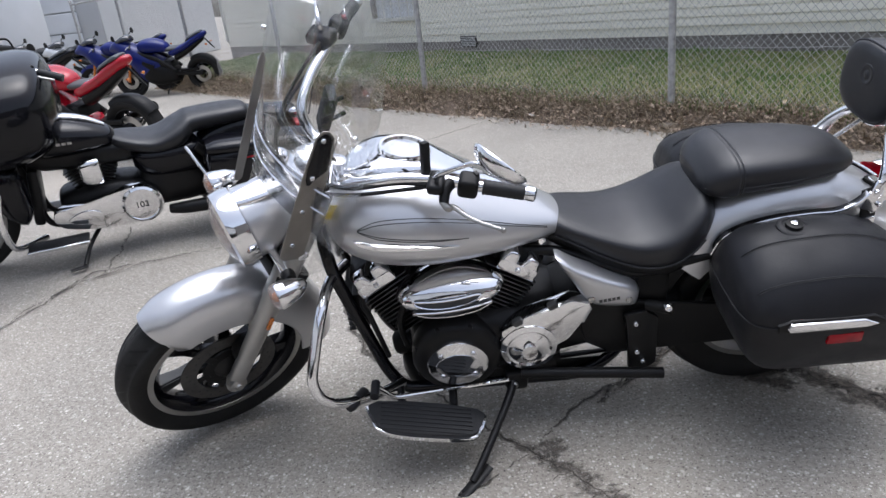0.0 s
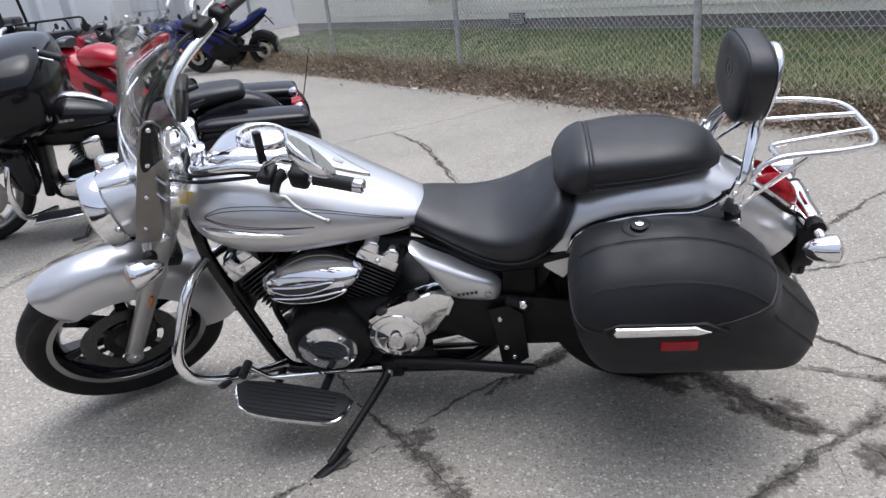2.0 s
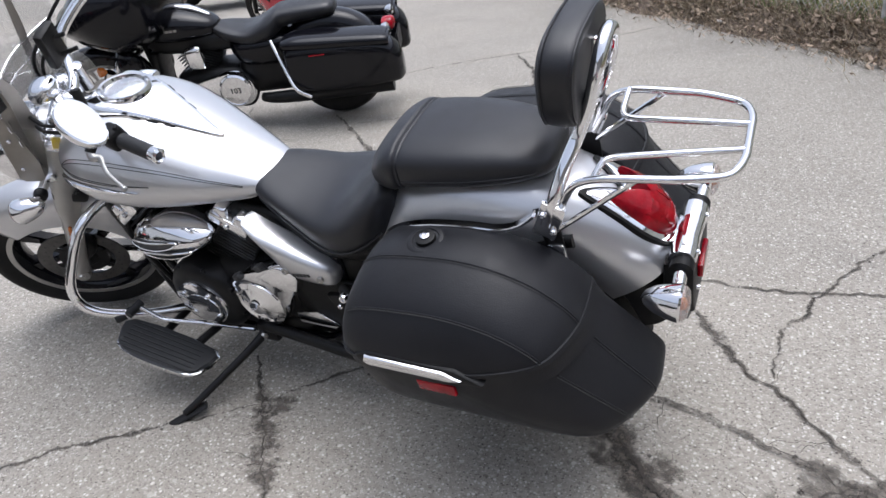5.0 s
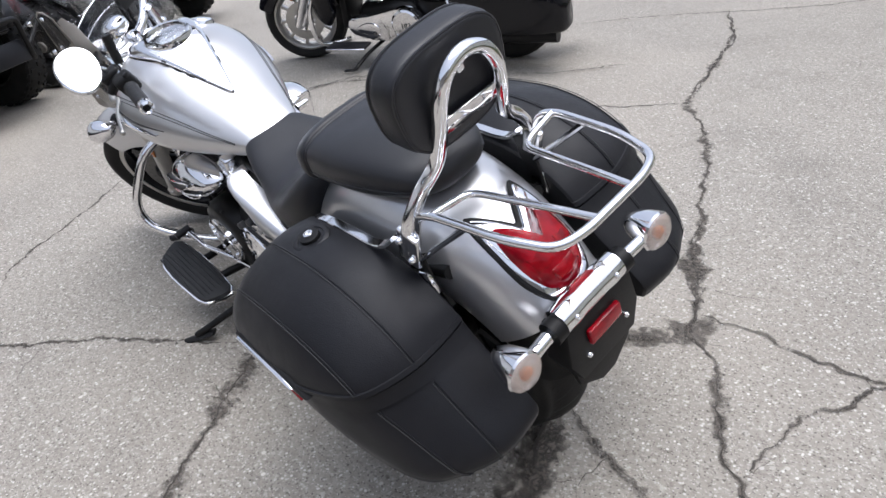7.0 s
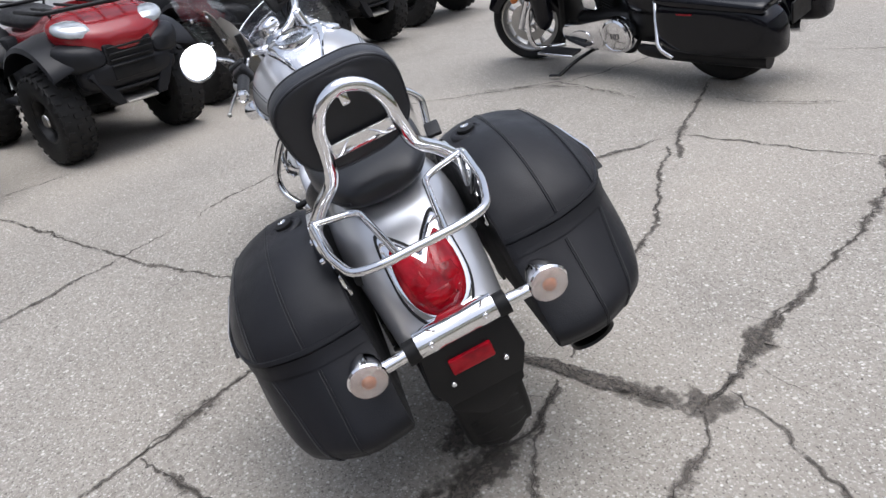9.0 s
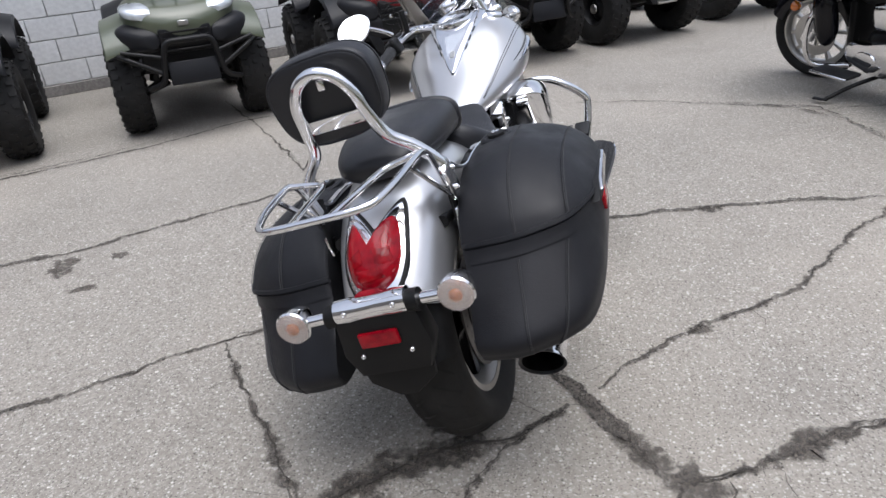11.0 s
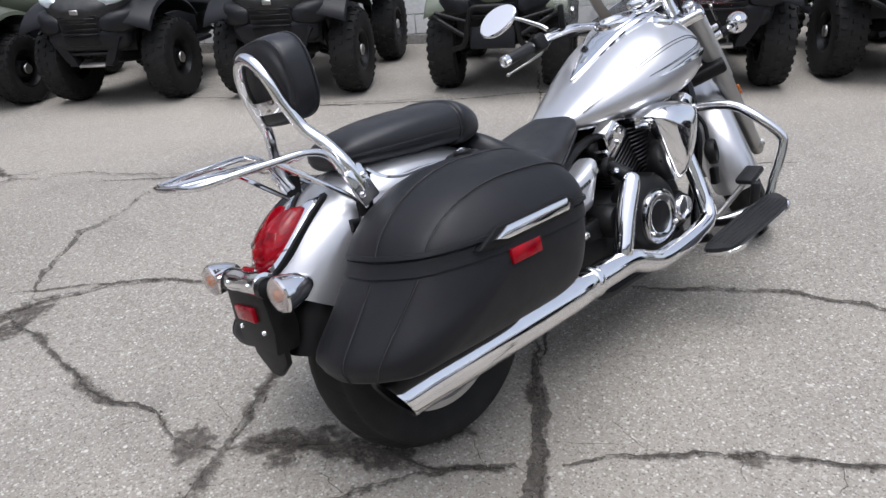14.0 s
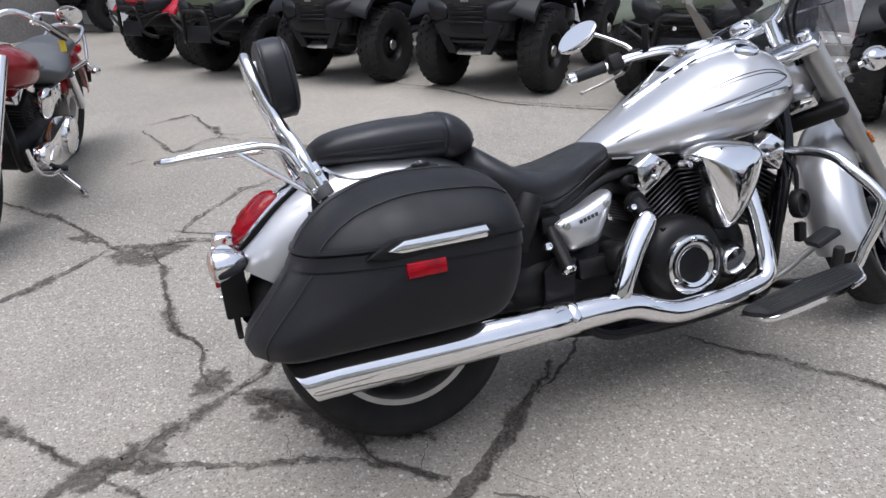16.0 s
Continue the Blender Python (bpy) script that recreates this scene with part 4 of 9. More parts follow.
def rim_mesh(rim, width):
    w = width / 2
    prof = [(rim + 0.006, -w), (rim + 0.008, -w + 0.006), (rim - 0.004, -w + 0.012), (rim - 0.022, -w * 0.55), (rim - 0.024, 0)]
    prof = prof + [(r, -h) for r, h in prof[-2::-1]]
    inner = [(rim - 0.034, w * 0.6), (rim - 0.040, 0), (rim - 0.034, -w * 0.6), (rim - 0.012, -w - 0.002)]
    return lathe(prof + [(rim - 0.012, w + 0.002)] + inner, n=64, closed=True)


def spoke_mesh(rim, n, width, slim=1.0):
    bm = bmesh.new()
    for i in range(n):
        a = 2 * math.pi * i / n
        rot = Matrix.Rotation(-a, 4, "Y")
        one = bmesh.new()
        skin(one, [[(x, s * w, z * slim) for s, z in ((-1, -h), (1, -h), (1, h), (-1, h))]
                   for x, w, h in ((0.035, 0.026, 0.026), (0.06, 0.022, 0.019), (rim * 0.6, 0.019, 0.016), (rim - 0.03, 0.024, 0.024))])
        bmesh.ops.bevel(one, geom=one.edges[:], offset=0.005, segments=2, affect="EDGES")
        one.transform(rot)
        me = bpy.data.meshes.new("tmp")
        one.to_mesh(me)
        one.free()
        bm.from_mesh(me)
        bpy.data.meshes.remove(me)
    return bm


def disc_mesh(r0, r1, at, holes=True):
    bm = lathe([(r0, -0.0025), (r1, -0.0025), (r1, 0.0025), (r0, 0.0025)], at=(0, at, 0), n=56, closed=True)
    return bm


def wheel(parent, m, radius, width, rim, spokes, discs, rim_mat):
    w = part("wheel", rim_mesh(rim, width * 0.66), rim_mat, parent, "cast wheel with a polished lip")
    w.matrix_basis = m
    for side in (1, -1):
        h = side * width * 0.33
        part("rim_lip", lathe([(rim - 0.014, h - side * 0.004), (rim - 0.013, h + side * 0.003), (rim + 0.004, h + side * 0.004), (rim + 0.007, h + side * 0.0015), (rim + 0.005, h - side * 0.004)], n=64, closed=True), DULL_METAL, w, "polished rim lip")
    part("tyre", tyre_mesh(radius, width, rim), RUBBER, w, "black rubber tyre")
    tagged(part("tread", tread_mesh(radius, width), BLACK_PLASTIC, w), kind="stuff")
    part("spokes", spoke_mesh(rim, spokes, width), BLACK_PAINT, w, "gloss black cast spokes")
    part("hub", lathe([(0.012, -0.075), (0.03, -0.072), (0.05, -0.05), (0.042, -0.03), (0.042, 0.03), (0.05, 0.05), (0.03, 0.072), (0.012, 0.075)], n=32), BLACK_METAL, w)
    for side, r1 in discs:
        d = part("brake_disc", disc_mesh(r1 * 0.68, r1, side * width * 0.40), SHADED_DISC, w, "drilled steel brake disc")
        part("disc_carrier", lathe([(0.03, -0.003), (r1 * 0.55, -0.003), (r1 * 0.55, 0.003), (0.03, 0.003)], at=(0, side * width * 0.38, 0), n=28), BLACK_METAL, w)
        for i in range(6):
            part("disc_arm", block((r1 * 0.36, 0.006, 0.022), Matrix.Rotation(i * math.pi / 3, 4, "Y") @ Matrix.Translation((r1 * 0.6, side * width * 0.39, 0)), 0.002, 1), BLACK_METAL, w)
        bm = bmesh.new()
        for i in range(30):
            a = 2 * math.pi * i / 30
            rr = r1 * (0.76 + 0.13 * (i % 3) / 2)
            lathe([(0.004, -0.0032), (0.004, 0.0032)], (rr * math.cos(a), side * width * 0.40, rr * math.sin(a)), n=8, bm=bm)
        tagged(part("disc_holes", bm, DARK_MARK, w), kind="stuff")
    return w


def bolt(parent, at, axis=(0, 1, 0), r=0.007, h=0.006, mat=None, name="bolt"):
    bm = lathe([(r, -h), (r, h * 0.5), (r * 0.75, h), (r * 0.5, h), (r * 0.42, h * 0.5), (0, h * 0.5)], at, axis, 14)
    return part(name, bm, mat or CHROME, parent)


bike = thing("motorcycle", BIKE_POSE, "silver cruiser motorcycle with black leather bags, leaning on its stand", "motorcycle")

# wheels
wheel(bike, STEER @ Matrix.Translation(FRONT_AXLE), 0.3195, 0.130, 0.2385, 7, ((1, 0.149),), BLACK_PAINT)
wheel(bike, Matrix.Translation(REAR_AXLE), 0.322, 0.170, 0.213, 7, ((-1, 0.149),), DULL_METAL)


# ---- tank ----
TANK = [  # x, y, z centre, half width, rise, drop, roundness above and below
    (0.600, 0, 0.688, 0.040, 0.012, 0.018, 2.0, 2.2),
    (0.625, 0, 0.694, 0.078, 0.028, 0.026, 2.2, 2.6),
    (0.680, 0, 0.704, 0.108, 0.052, 0.046, 2.1, 2.8),
    (0.780, 0, 0.722, 0.155, 0.088, 0.070, 2.0, 2.7),
    (0.880, 0, 0.742, 0.195, 0.126, 0.090, 2.0, 2.6),
    (0.980, 0, 0.762, 0.222, 0.156, 0.108, 2.0, 2.5),
    (1.080, 0, 0.778, 0.226, 0.160, 0.116, 2.05, 2.4),
    (1.160, 0, 0.786, 0.205, 0.138, 0.106, 2.1, 2.3),
    (1.215, 0, 0.788, 0.166, 0.102, 0.084, 2.1, 2.2),
    (1.245, 0, 0.788, 0.115, 0.062, 0.055, 2.0, 2.0),
    (1.252, 0, 0.788, 0.060, 0.030, 0.028, 2.0, 2.0),
]


TANK_ROWS = np.array(smooth_rows(TANK, 5))


def tank_at(x, u):
    """A point of the tank's skin at x; u is the angle from the left side upwards, in degrees. Returns the place and the way out."""
    r = [np.interp(x, TANK_ROWS[:, 0], TANK_ROWS[:, i]) for i in range(1, 8)]

    def at(uu):
        c, s = math.cos(radians(uu)), math.sin(radians(uu))
        e = r[5] if s >= 0 else r[6]
        return Vector((x, r[0] + r[2] * math.copysign(abs(c) ** (2 / e), c), r[1] + (r[3] if s >= 0 else r[4]) * math.copysign(abs(s) ** (2 / e), s)))
    p, q = at(u), at(u + 1)
    t = (q - p).normalized()
    return p, Vector((1, 0, 0)).cross(t).normalized()


tank = part("tank", hull(TANK, 5, 56), SILVER, bike, "silver painted fuel tank")


def skin_strip(name, xs, us, wide, proud, mat, parent):
    """A strip laid along the tank's skin, tapered at both ends."""
    bm = bmesh.new()
    rows = smooth_rows([(x, u, w) for x, u, w in zip(xs, us, wide)], 6)
    rings = []
    for i, (x, u, w) in enumerate(rows):
        p, nrm = tank_at(x, u)
        nrm = nrm if nrm.dot(p - Vector((x, 0, 0.76))) > 0 else -nrm
        q, _ = tank_at(x, u + 3)
        t = (q - p).normalized()
        ring = [p - t * w - nrm * 0.006, p - t * w + nrm * 0.001, p - t * w * 0.5 + nrm * proud, p + t * w * 0.5 + nrm * proud, p + t * w + nrm * 0.001, p + t * w - nrm * 0.006]
        rings.append(ring)
    skin(bm, rings)
    return part(name, bm, mat, parent)


for s in (1, -1):
    fix = (lambda u: u) if s > 0 else (lambda u: 180 - u)
    skin_strip("chrome_trim", (1.172, 1.150, 1.10, 1.05, 0.97, 0.908), [fix(u) for u in (5, 2.5, 2, 3, 3.5, 4)], (0.002, 0.010, 0.012, 0.010, 0.006, 0.001), 0.009, CHROME, tank)
    for du in (0, 3.2):
        skin_strip("pinstripe", (1.095, 1.116, 1.150, 1.158, 1.145, 1.109, 1.048, 0.955, 0.822, 0.72, 0.665),
                   [fix(u) for u in (9 + du * 0.6, 10 + du * 0.6, 13.5 + du * 0.3, 16 - du * 0.1, 19.5 - du * 0.6, 25 - du, 28 - du, 30 - du, 30 - du, 23 - du, 15 - du)], (0.0011,) * 11, 0.0016, DARK_MARK, tank)
        skin_strip("pinstripe", (1.10, 1.056, 0.963, 0.88), [fix(u) for u in (9.3 + du * 0.6, 8.6 + du * 0.6, 9 + du * 0.4, 11)], (0.0011,) * 4, 0.0016, DARK_MARK, tank)
    skin_strip("seam", (1.22, 1.10, 0.95, 0.80, 0.66), [fix(u) for u in (-52, -60, -62, -58, -48)], (0.004,) * 5, 0.004, CHROME if s < 0 else SILVER, tank)


CONSOLE = [(0.756, 0.004), (0.775, 0.014), (0.86, 0.044), (0.92, 0.064), (0.98, 0.086), (1.04, 0.104), (1.10, 0.109), (1.15, 0.098), (1.19, 0.074), (1.215, 0.040), (1.222, 0.010)]


def console_top(x):
    return tank_at(x, 90)[0].z + 0.009 + 0.002 * math.exp(-((x - 1.04) / 0.10) ** 2) - 0.012 * max(0, x - 1.17) / 0.04


def console():
    """The chrome teardrop on the tank with the round gauge: a flat crowned top and steep sides."""
    bm = bmesh.new()
    rings = []
    for x, w in smooth_rows(CONSOLE, 4):
        t = console_top(x)
        drop = 0.014 * max(0, min(1, (x - 0.95) / 0.08))
        over = [(-1.03, -0.060), (-1.0, -0.014 - drop), (-0.975, -0.008 - drop * 0.75), (-0.90, -0.003 - drop * 0.35), (-0.8, -0.0012), (-0.4, 0.0), (0.0, 0.0004)]
        ring = [(x, w * v, t + h) for v, h in over] + [(x, -w * v, t + h) for v, h in over[-2::-1]]
        rings.append(ring)
    skin(bm, rings)
    return bm


con = part("console", console(), CHROME, tank, "teardrop chrome console")
GP, GN = Vector((1.026, 0, 0.937)), Vector((-0.20, 0, 1)).normalized()
part("gauge_rim", lathe([(0.055, -0.03), (0.070, -0.016), (0.071, 0.004), (0.066, 0.014), (0.059, 0.013), (0.056, 0.004), (0.052, -0.003)], GP, GN, 56), CHROME, tank, "round chrome gauge bezel")
part("gauge_face", lathe([(0.0565, -0.012), (0.0565, -0.002), (0.048, 0.0005), (0.0, 0.0008)], GP, GN, 40), GAUGE_FACE, tank, "pale gauge face")
part("gauge_glass", lathe([(0.0575, 0.0030), (0.0575, 0.0050), (0.040, 0.0075), (0.0, 0.009), (0.0, 0.0075), (0.040, 0.006)], GP, GN, 40), SHIELD, tank).visible_shadow = False
bm = bmesh.new()
for i in range(22):
    a = radians(-140 + 280 * i / 21)
    q = Vector((0, 0, 1)).rotation_difference(GN)
    block((0.0013, 0.006, 0.001), Matrix.Translation(GP) @ q.to_matrix().to_4x4() @ Matrix.Rotation(a, 4, "Z") @ Matrix.Translation((0, 0.043, 0.0010)), 0, 1, bm)
tagged(part("gauge_marks", bm, DARK_MARK, tank), kind="stuff")
part("gauge_needle", block((0.0018, 0.034, 0.001), Matrix.Translation(GP) @ Vector((0, 0, 1)).rotation_difference(GN).to_matrix().to_4x4() @ Matrix.Rotation(2.2, 4, "Z") @ Matrix.Translation((0, 0.015, 0.0020)), 0, 1), DARK_MARK, tank)
part("filler_cap", lathe([(0.036, -0.02), (0.036, 0.006), (0.030, 0.014), (0.012, 0.017), (0.0, 0.0175)], (1.085, -0.128, 0.908), (0.0, -0.42, 1), 36), CHROME, tank, "chrome fuel filler cap")
part("console_emblem", block((0.030, 0.016, 0.003), Matrix.Translation((0.835, 0, console_top(0.835) + 0.0005)) @ pose(0, 0, 0, 0, -30, 0), 0.001, 1), DULL_METAL, con)
# dark slots in both flanks of the console
for s in (1, -1):
    for x, w, ang in ((0.870, 0.0480, 18), (0.908, 0.0600, 18), (0.945, 0.0735, 19)):
        part("console_vent", block((0.028, 0.003, 0.005), Matrix.Translation((x, s * (w + 0.0005), console_top(x) - 0.013)) @ pose(0, 0, 0, 0, -26, s * ang), 0.001, 1), BLACK_PLASTIC, con)


# ---- seats ----
SEAT = [
    (0.665, 0, 0.690, 0.050, 0.020, 0.030, 2.4, 2.2),
    (0.640, 0, 0.688, 0.088, 0.034, 0.046, 2.6, 2.2),
    (0.580, 0, 0.676, 0.115, 0.030, 0.070, 2.6, 2.3),
    (0.500, 0, 0.650, 0.142, 0.034, 0.095, 2.7, 2.4),
    (0.420, 0, 0.636, 0.172, 0.040, 0.105, 2.8, 2.4),
    (0.350, 0, 0.645, 0.186, 0.052, 0.112, 2.7, 2.4),
    (0.290, 0, 0.668, 0.176, 0.072, 0.110, 2.6, 2.4),
    (0.245, 0, 0.690, 0.150, 0.080, 0.100, 2.5, 2.3),
    (0.215, 0, 0.700, 0.110, 0.060, 0.070, 2.3, 2.2),
]
seat = part("seat", hull(SEAT[::-1], 5, 40), LEATHER, bike, "black leather rider's saddle")
PILLION = [
    (-0.160, 0, 0.798, 0.040, 0.010, 0.016, 2.2, 2.2),
    (-0.147, 0, 0.802, 0.075, 0.024, 0.032, 2.4, 2.4),
    (-0.100, 0, 0.806, 0.106, 0.041, 0.042, 2.6, 2.8),
    (0.000, 0, 0.806, 0.129, 0.053, 0.050, 3.0, 3.0),
    (0.100, 0, 0.804, 0.136, 0.057, 0.052, 3.1, 3.0),
    (0.180, 0, 0.800, 0.133, 0.057, 0.052, 3.0, 3.0),
    (0.225, 0, 0.794, 0.122, 0.047, 0.049, 2.7, 2.8),
    (0.248, 0, 0.788, 0.100, 0.028, 0.036, 2.4, 2.4),
    (0.254, 0, 0.785, 0.065, 0.012, 0.020, 2.2, 2.2),
]
pillion = part("pillion_seat", hull(PILLION, 5, 40), LEATHER, bike, "black leather passenger pillion pad")


def girdle(rows, x, u0, u1, r=0.0028, grow=1.004, n=30):
    a = np.array(rows)
    o = np.argsort(a[:, 0])
    q = [np.interp(x, a[o, 0], a[o, i]) for i in range(1, 8)]
    pts = []
    for k in range(n + 1):
        u = radians(u0 + (u1 - u0) * k / n)
        c, s = math.cos(u), math.sin(u)
        e = q[5] if s >= 0 else q[6]
        pts.append((x, q[0] + grow * q[2] * math.copysign(abs(c) ** (2 / e), c), q[1] + grow * (q[3] if s >= 0 else q[4]) * math.copysign(abs(s) ** (2 / e), s)))
    return tube(pts, r, 6, 1, raw=True)


part("collar", hull([(0.166, 0, 0.800, 0.126, 0.052, 0.050, 3.0, 3.0), (0.174, 0, 0.800, 0.138, 0.0625, 0.057, 3.0, 3.0), (0.194, 0, 0.798, 0.137, 0.061, 0.058, 2.9, 3.0), (0.218, 0, 0.795, 0.129, 0.053, 0.055, 2.7, 2.8), (0.240, 0, 0.790, 0.113, 0.038, 0.045, 2.5, 2.5), (0.258, 0, 0.785, 0.072, 0.016, 0.025, 2.2, 2.2)], 4, 36), LEATHER, pillion, "raised leather front band")
part("piping", girdle(PILLION, 0.162, -30, 210, 0.003), LEATHER, pillion)
for s in (0, 180):
    bm = bmesh.new()
    rows = smooth_rows(PILLION[1:-1], 5)
    pts = [(r[0], (1 if s == 0 else -1) * r[3] * 0.985, r[2] - r[5] * 0.22) for r in rows]
    part("piping", tube(pts, 0.003, 6, 1, raw=True), LEATHER, pillion)
    rows = smooth_rows(SEAT[1:-1], 5)
    pts = [(r[0], (1 if s == 0 else -1) * r[3] * 0.97, r[2] - r[5] * 0.42) for r in rows]
    part("piping", tube(pts, 0.003, 6, 1, raw=True), LEATHER, seat)
# black seat pan under the saddle
part("seat_pan", hull([(0.22, 0, 0.62, 0.10, 0.05, 0.07, 2.5, 2.5), (0.30, 0, 0.585, 0.150, 0.06, 0.06, 3, 3), (0.42, 0, 0.575, 0.150, 0.06, 0.05, 3, 3),
                       (0.55, 0, 0.625, 0.115, 0.05, 0.05, 3, 3), (0.66, 0, 0.665, 0.07, 0.03, 0.03, 3, 3)], 4, 28), BLACK_PLASTIC, bike)


# ---- rear mudguard, tail ----
rear_fender = part("rear_fender", arc_shell(REAR_AXLE, 0.462, 38, 147, 0.152, 0.060, 0.085, 0.005, 44, 26, e=2.6,
                                            taper=lambda u: 1.0 - 0.03 * u - 0.20 * max(0, u - 0.55) / 0.45), SILVER, bike, "flared silver rear mudguard")
part("inner_fender", arc_shell(REAR_AXLE, 0.405, 0, 165, 0.105, 0.03, 0.04, 0.006, 30, 10), BLACK_PLASTIC, bike)


def on_arc(a, r, y=0.0):
    return Vector((r * math.cos(radians(a)), y, 0.322 + r * math.sin(radians(a))))


def arc_patch(outline, r0, r1, bulge=0.0, bm=None):
    """A slab over the rear mudguard: outline in (degrees, y), from radius r0 up to r1."""
    bm = bm or bmesh.new()
    ca, cy = sum(p[0] for p in outline) / len(outline), 0.0
    rings = []
    for k, r in ((1.0, r0), (1.0, r1), (0.92, r1 + bulge * 0.45), (0.7, r1 + bulge * 0.8), (0.4, r1 + bulge), (0.1, r1 + bulge * 1.05)):
        rings.append([on_arc(ca + (a - ca) * k, r - 0.35 * (abs(y * k) / 0.12) ** 3 * 0.08, cy + (y - cy) * k) for a, y in outline])
    skin(bm, rings)
    return bm


lens = [(130.5, 0.003), (126.5, 0.024), (122.3, 0.048), (124.5, 0.058), (130, 0.064), (136, 0.060), (140.5, 0.044), (143.0, 0.016)]
lens = smooth_rows(lens, 3)
lens = [tuple(p) for p in lens] + [(a, -y) for a, y in lens[::-1]]
tail = part("tail_light", arc_patch(lens, 0.440, 0.466, 0.034), RED_LENS, bike, "red teardrop tail light")
rim_pts = [(126.3, 0.003), (122.0, 0.026), (117.6, 0.056), (120.5, 0.066), (130, 0.0700), (136.5, 0.0655), (142.0, 0.047), (144.6, 0.018)]
rim_pts = [tuple(p) for p in smooth_rows(rim_pts, 3)]
rim_pts = rim_pts + [(a, -y) for a, y in rim_pts[::-1]]
part("light_surround", arc_patch(rim_pts, 0.44, 0.4685, 0.006), CHROME, tail, "chrome tail light surround")
rim2 = [(a + (0.8 if a > 128 else -1.7), y * 1.06) for a, y in rim_pts]
part("gasket", arc_patch(rim2, 0.44, 0.4655, 0.003), BLACK_PLASTIC, tail)
# darker moulded reflector cells that show as facets on the lens
for a0, a1, y0, y1 in ((126.5, 130.2, 0.030, 0.056), (126.5, 130.2, -0.056, -0.030), (132.0, 136.5, 0.012, 0.052), (132.0, 136.5, -0.052, -0.012), (136.9, 140.3, -0.032, 0.032)):
    cell = [(a0, y0 * 0.85 + y1 * 0.15), (a0 + 0.4, y1), (a1 - 0.3, y1 * 0.92 + y0 * 0.08), (a1, (y0 + y1) / 2), (a1 - 0.8, y0)]
    b2 = bmesh.new()
    rings = []
    for grow, up in ((1.0, -0.010), (1.0, 0.0012), (0.8, 0.0020), (0.1, 0.0024)):
        ca, cy = sum(q[0] for q in cell) / 5, sum(q[1] for q in cell) / 5
        ring = []
        for a, y in cell:
            a, y = ca + (a - ca) * grow, cy + (y - cy) * grow
            k = min(1.0, math.hypot((a - 132.8) / 10.0, y / 0.062))
            r = 0.466 + 0.034 * float(np.interp(k, (0.1, 0.4, 0.7, 0.92, 1.0), (1.05, 1.0, 0.8, 0.45, 0.0))) - 0.35 * (abs(y) / 0.12) ** 3 * 0.08
            ring.append(on_arc(a, r + up, y))
        rings.append(ring)
    skin(b2, rings)
    part("reflector_cell", b2, DARK_LENS, tail, "dark red moulded cell")


def text_mesh(text, size, depth=0.0006):
    cu = bpy.data.curves.new("letters", "FONT")
    cu.body, cu.size, cu.extrude, cu.align_x, cu.align_y = text, size, depth, "CENTER", "CENTER"
    ob = bpy.data.objects.new("letters", cu)
    scene.collection.objects.link(ob)
    bpy.context.view_layer.update()
    me = bpy.data.meshes.new_from_object(ob.evaluated_get(bpy.context.evaluated_depsgraph_get()))
    bpy.data.objects.remove(ob)
    bpy.data.curves.remove(cu)
    bm = bmesh.new()
    bm.from_mesh(me)
    bpy.data.meshes.remove(me)
    return bm


def bars(n, w, h, gap):
    bm = bmesh.new()
    for i in range(n):
        block((w, h, 0.0012), (-(n - 1) / 2 * (w + gap) + i * (w + gap), 0, 0), 0, 1, bm)
    return bm


p = on_arc(105, 0.4632)
bm = moved(bars(6, 0.010, 0.012, 0.004), Matrix.Translation(p) @ pose(0, 0, 0, 0, -15, 0) @ pose(0, 0, 0, 0, 0, -90))
part("lettering", bm, DARK_MARK, rear_fender, "row of small dark marks")

# bar with the rear indicators, number plate holder
# the luggage and the indicators sit a little skewed on the tail
TWIST = Matrix.Translation((-0.2, 0.004, 0.73)) @ pose(0, 0, 0, -2.0, 0, -1.2) @ Matrix.Translation((0.2, 0, -0.73))
sig_bar = part("indicator_bar", bar([(-0.405, 0.085, 0.592), (-0.405, -0.085, 0.592)], 0.022, 0.01, 14), CHROME, bike, "chrome cross bar")
part("bar_cover", lathe([(0.020, -0.082), (0.027, -0.080), (0.028, -0.05), (0.0255, -0.022), (0.0255, 0.022), (0.028, 0.05), (0.027, 0.080), (0.020, 0.082)], (-0.402, 0, 0.596), (0, 1, 0), 32), CHROME, sig_bar, "polished chrome sleeve")
# red strip added to stand for the tail light's reflection in the chrome
part("bar_tongue", block((0.006, 0.074, 0.012), Matrix.Translation((-0.396, 0, 0.624)) @ pose(0, 0, 0, 0, 40, 0), 0.003, 2, taper=(1, 0.6)), RED_LENS, sig_bar, "small red strip standing for a reflection behind the sleeve")
sig_bar.matrix_basis = TWIST
for y in (-0.055, 0.055):
    bolt(sig_bar, (-0.4285, y, 0.602), (-1, 0, 0.2), 0.006, 0.004)
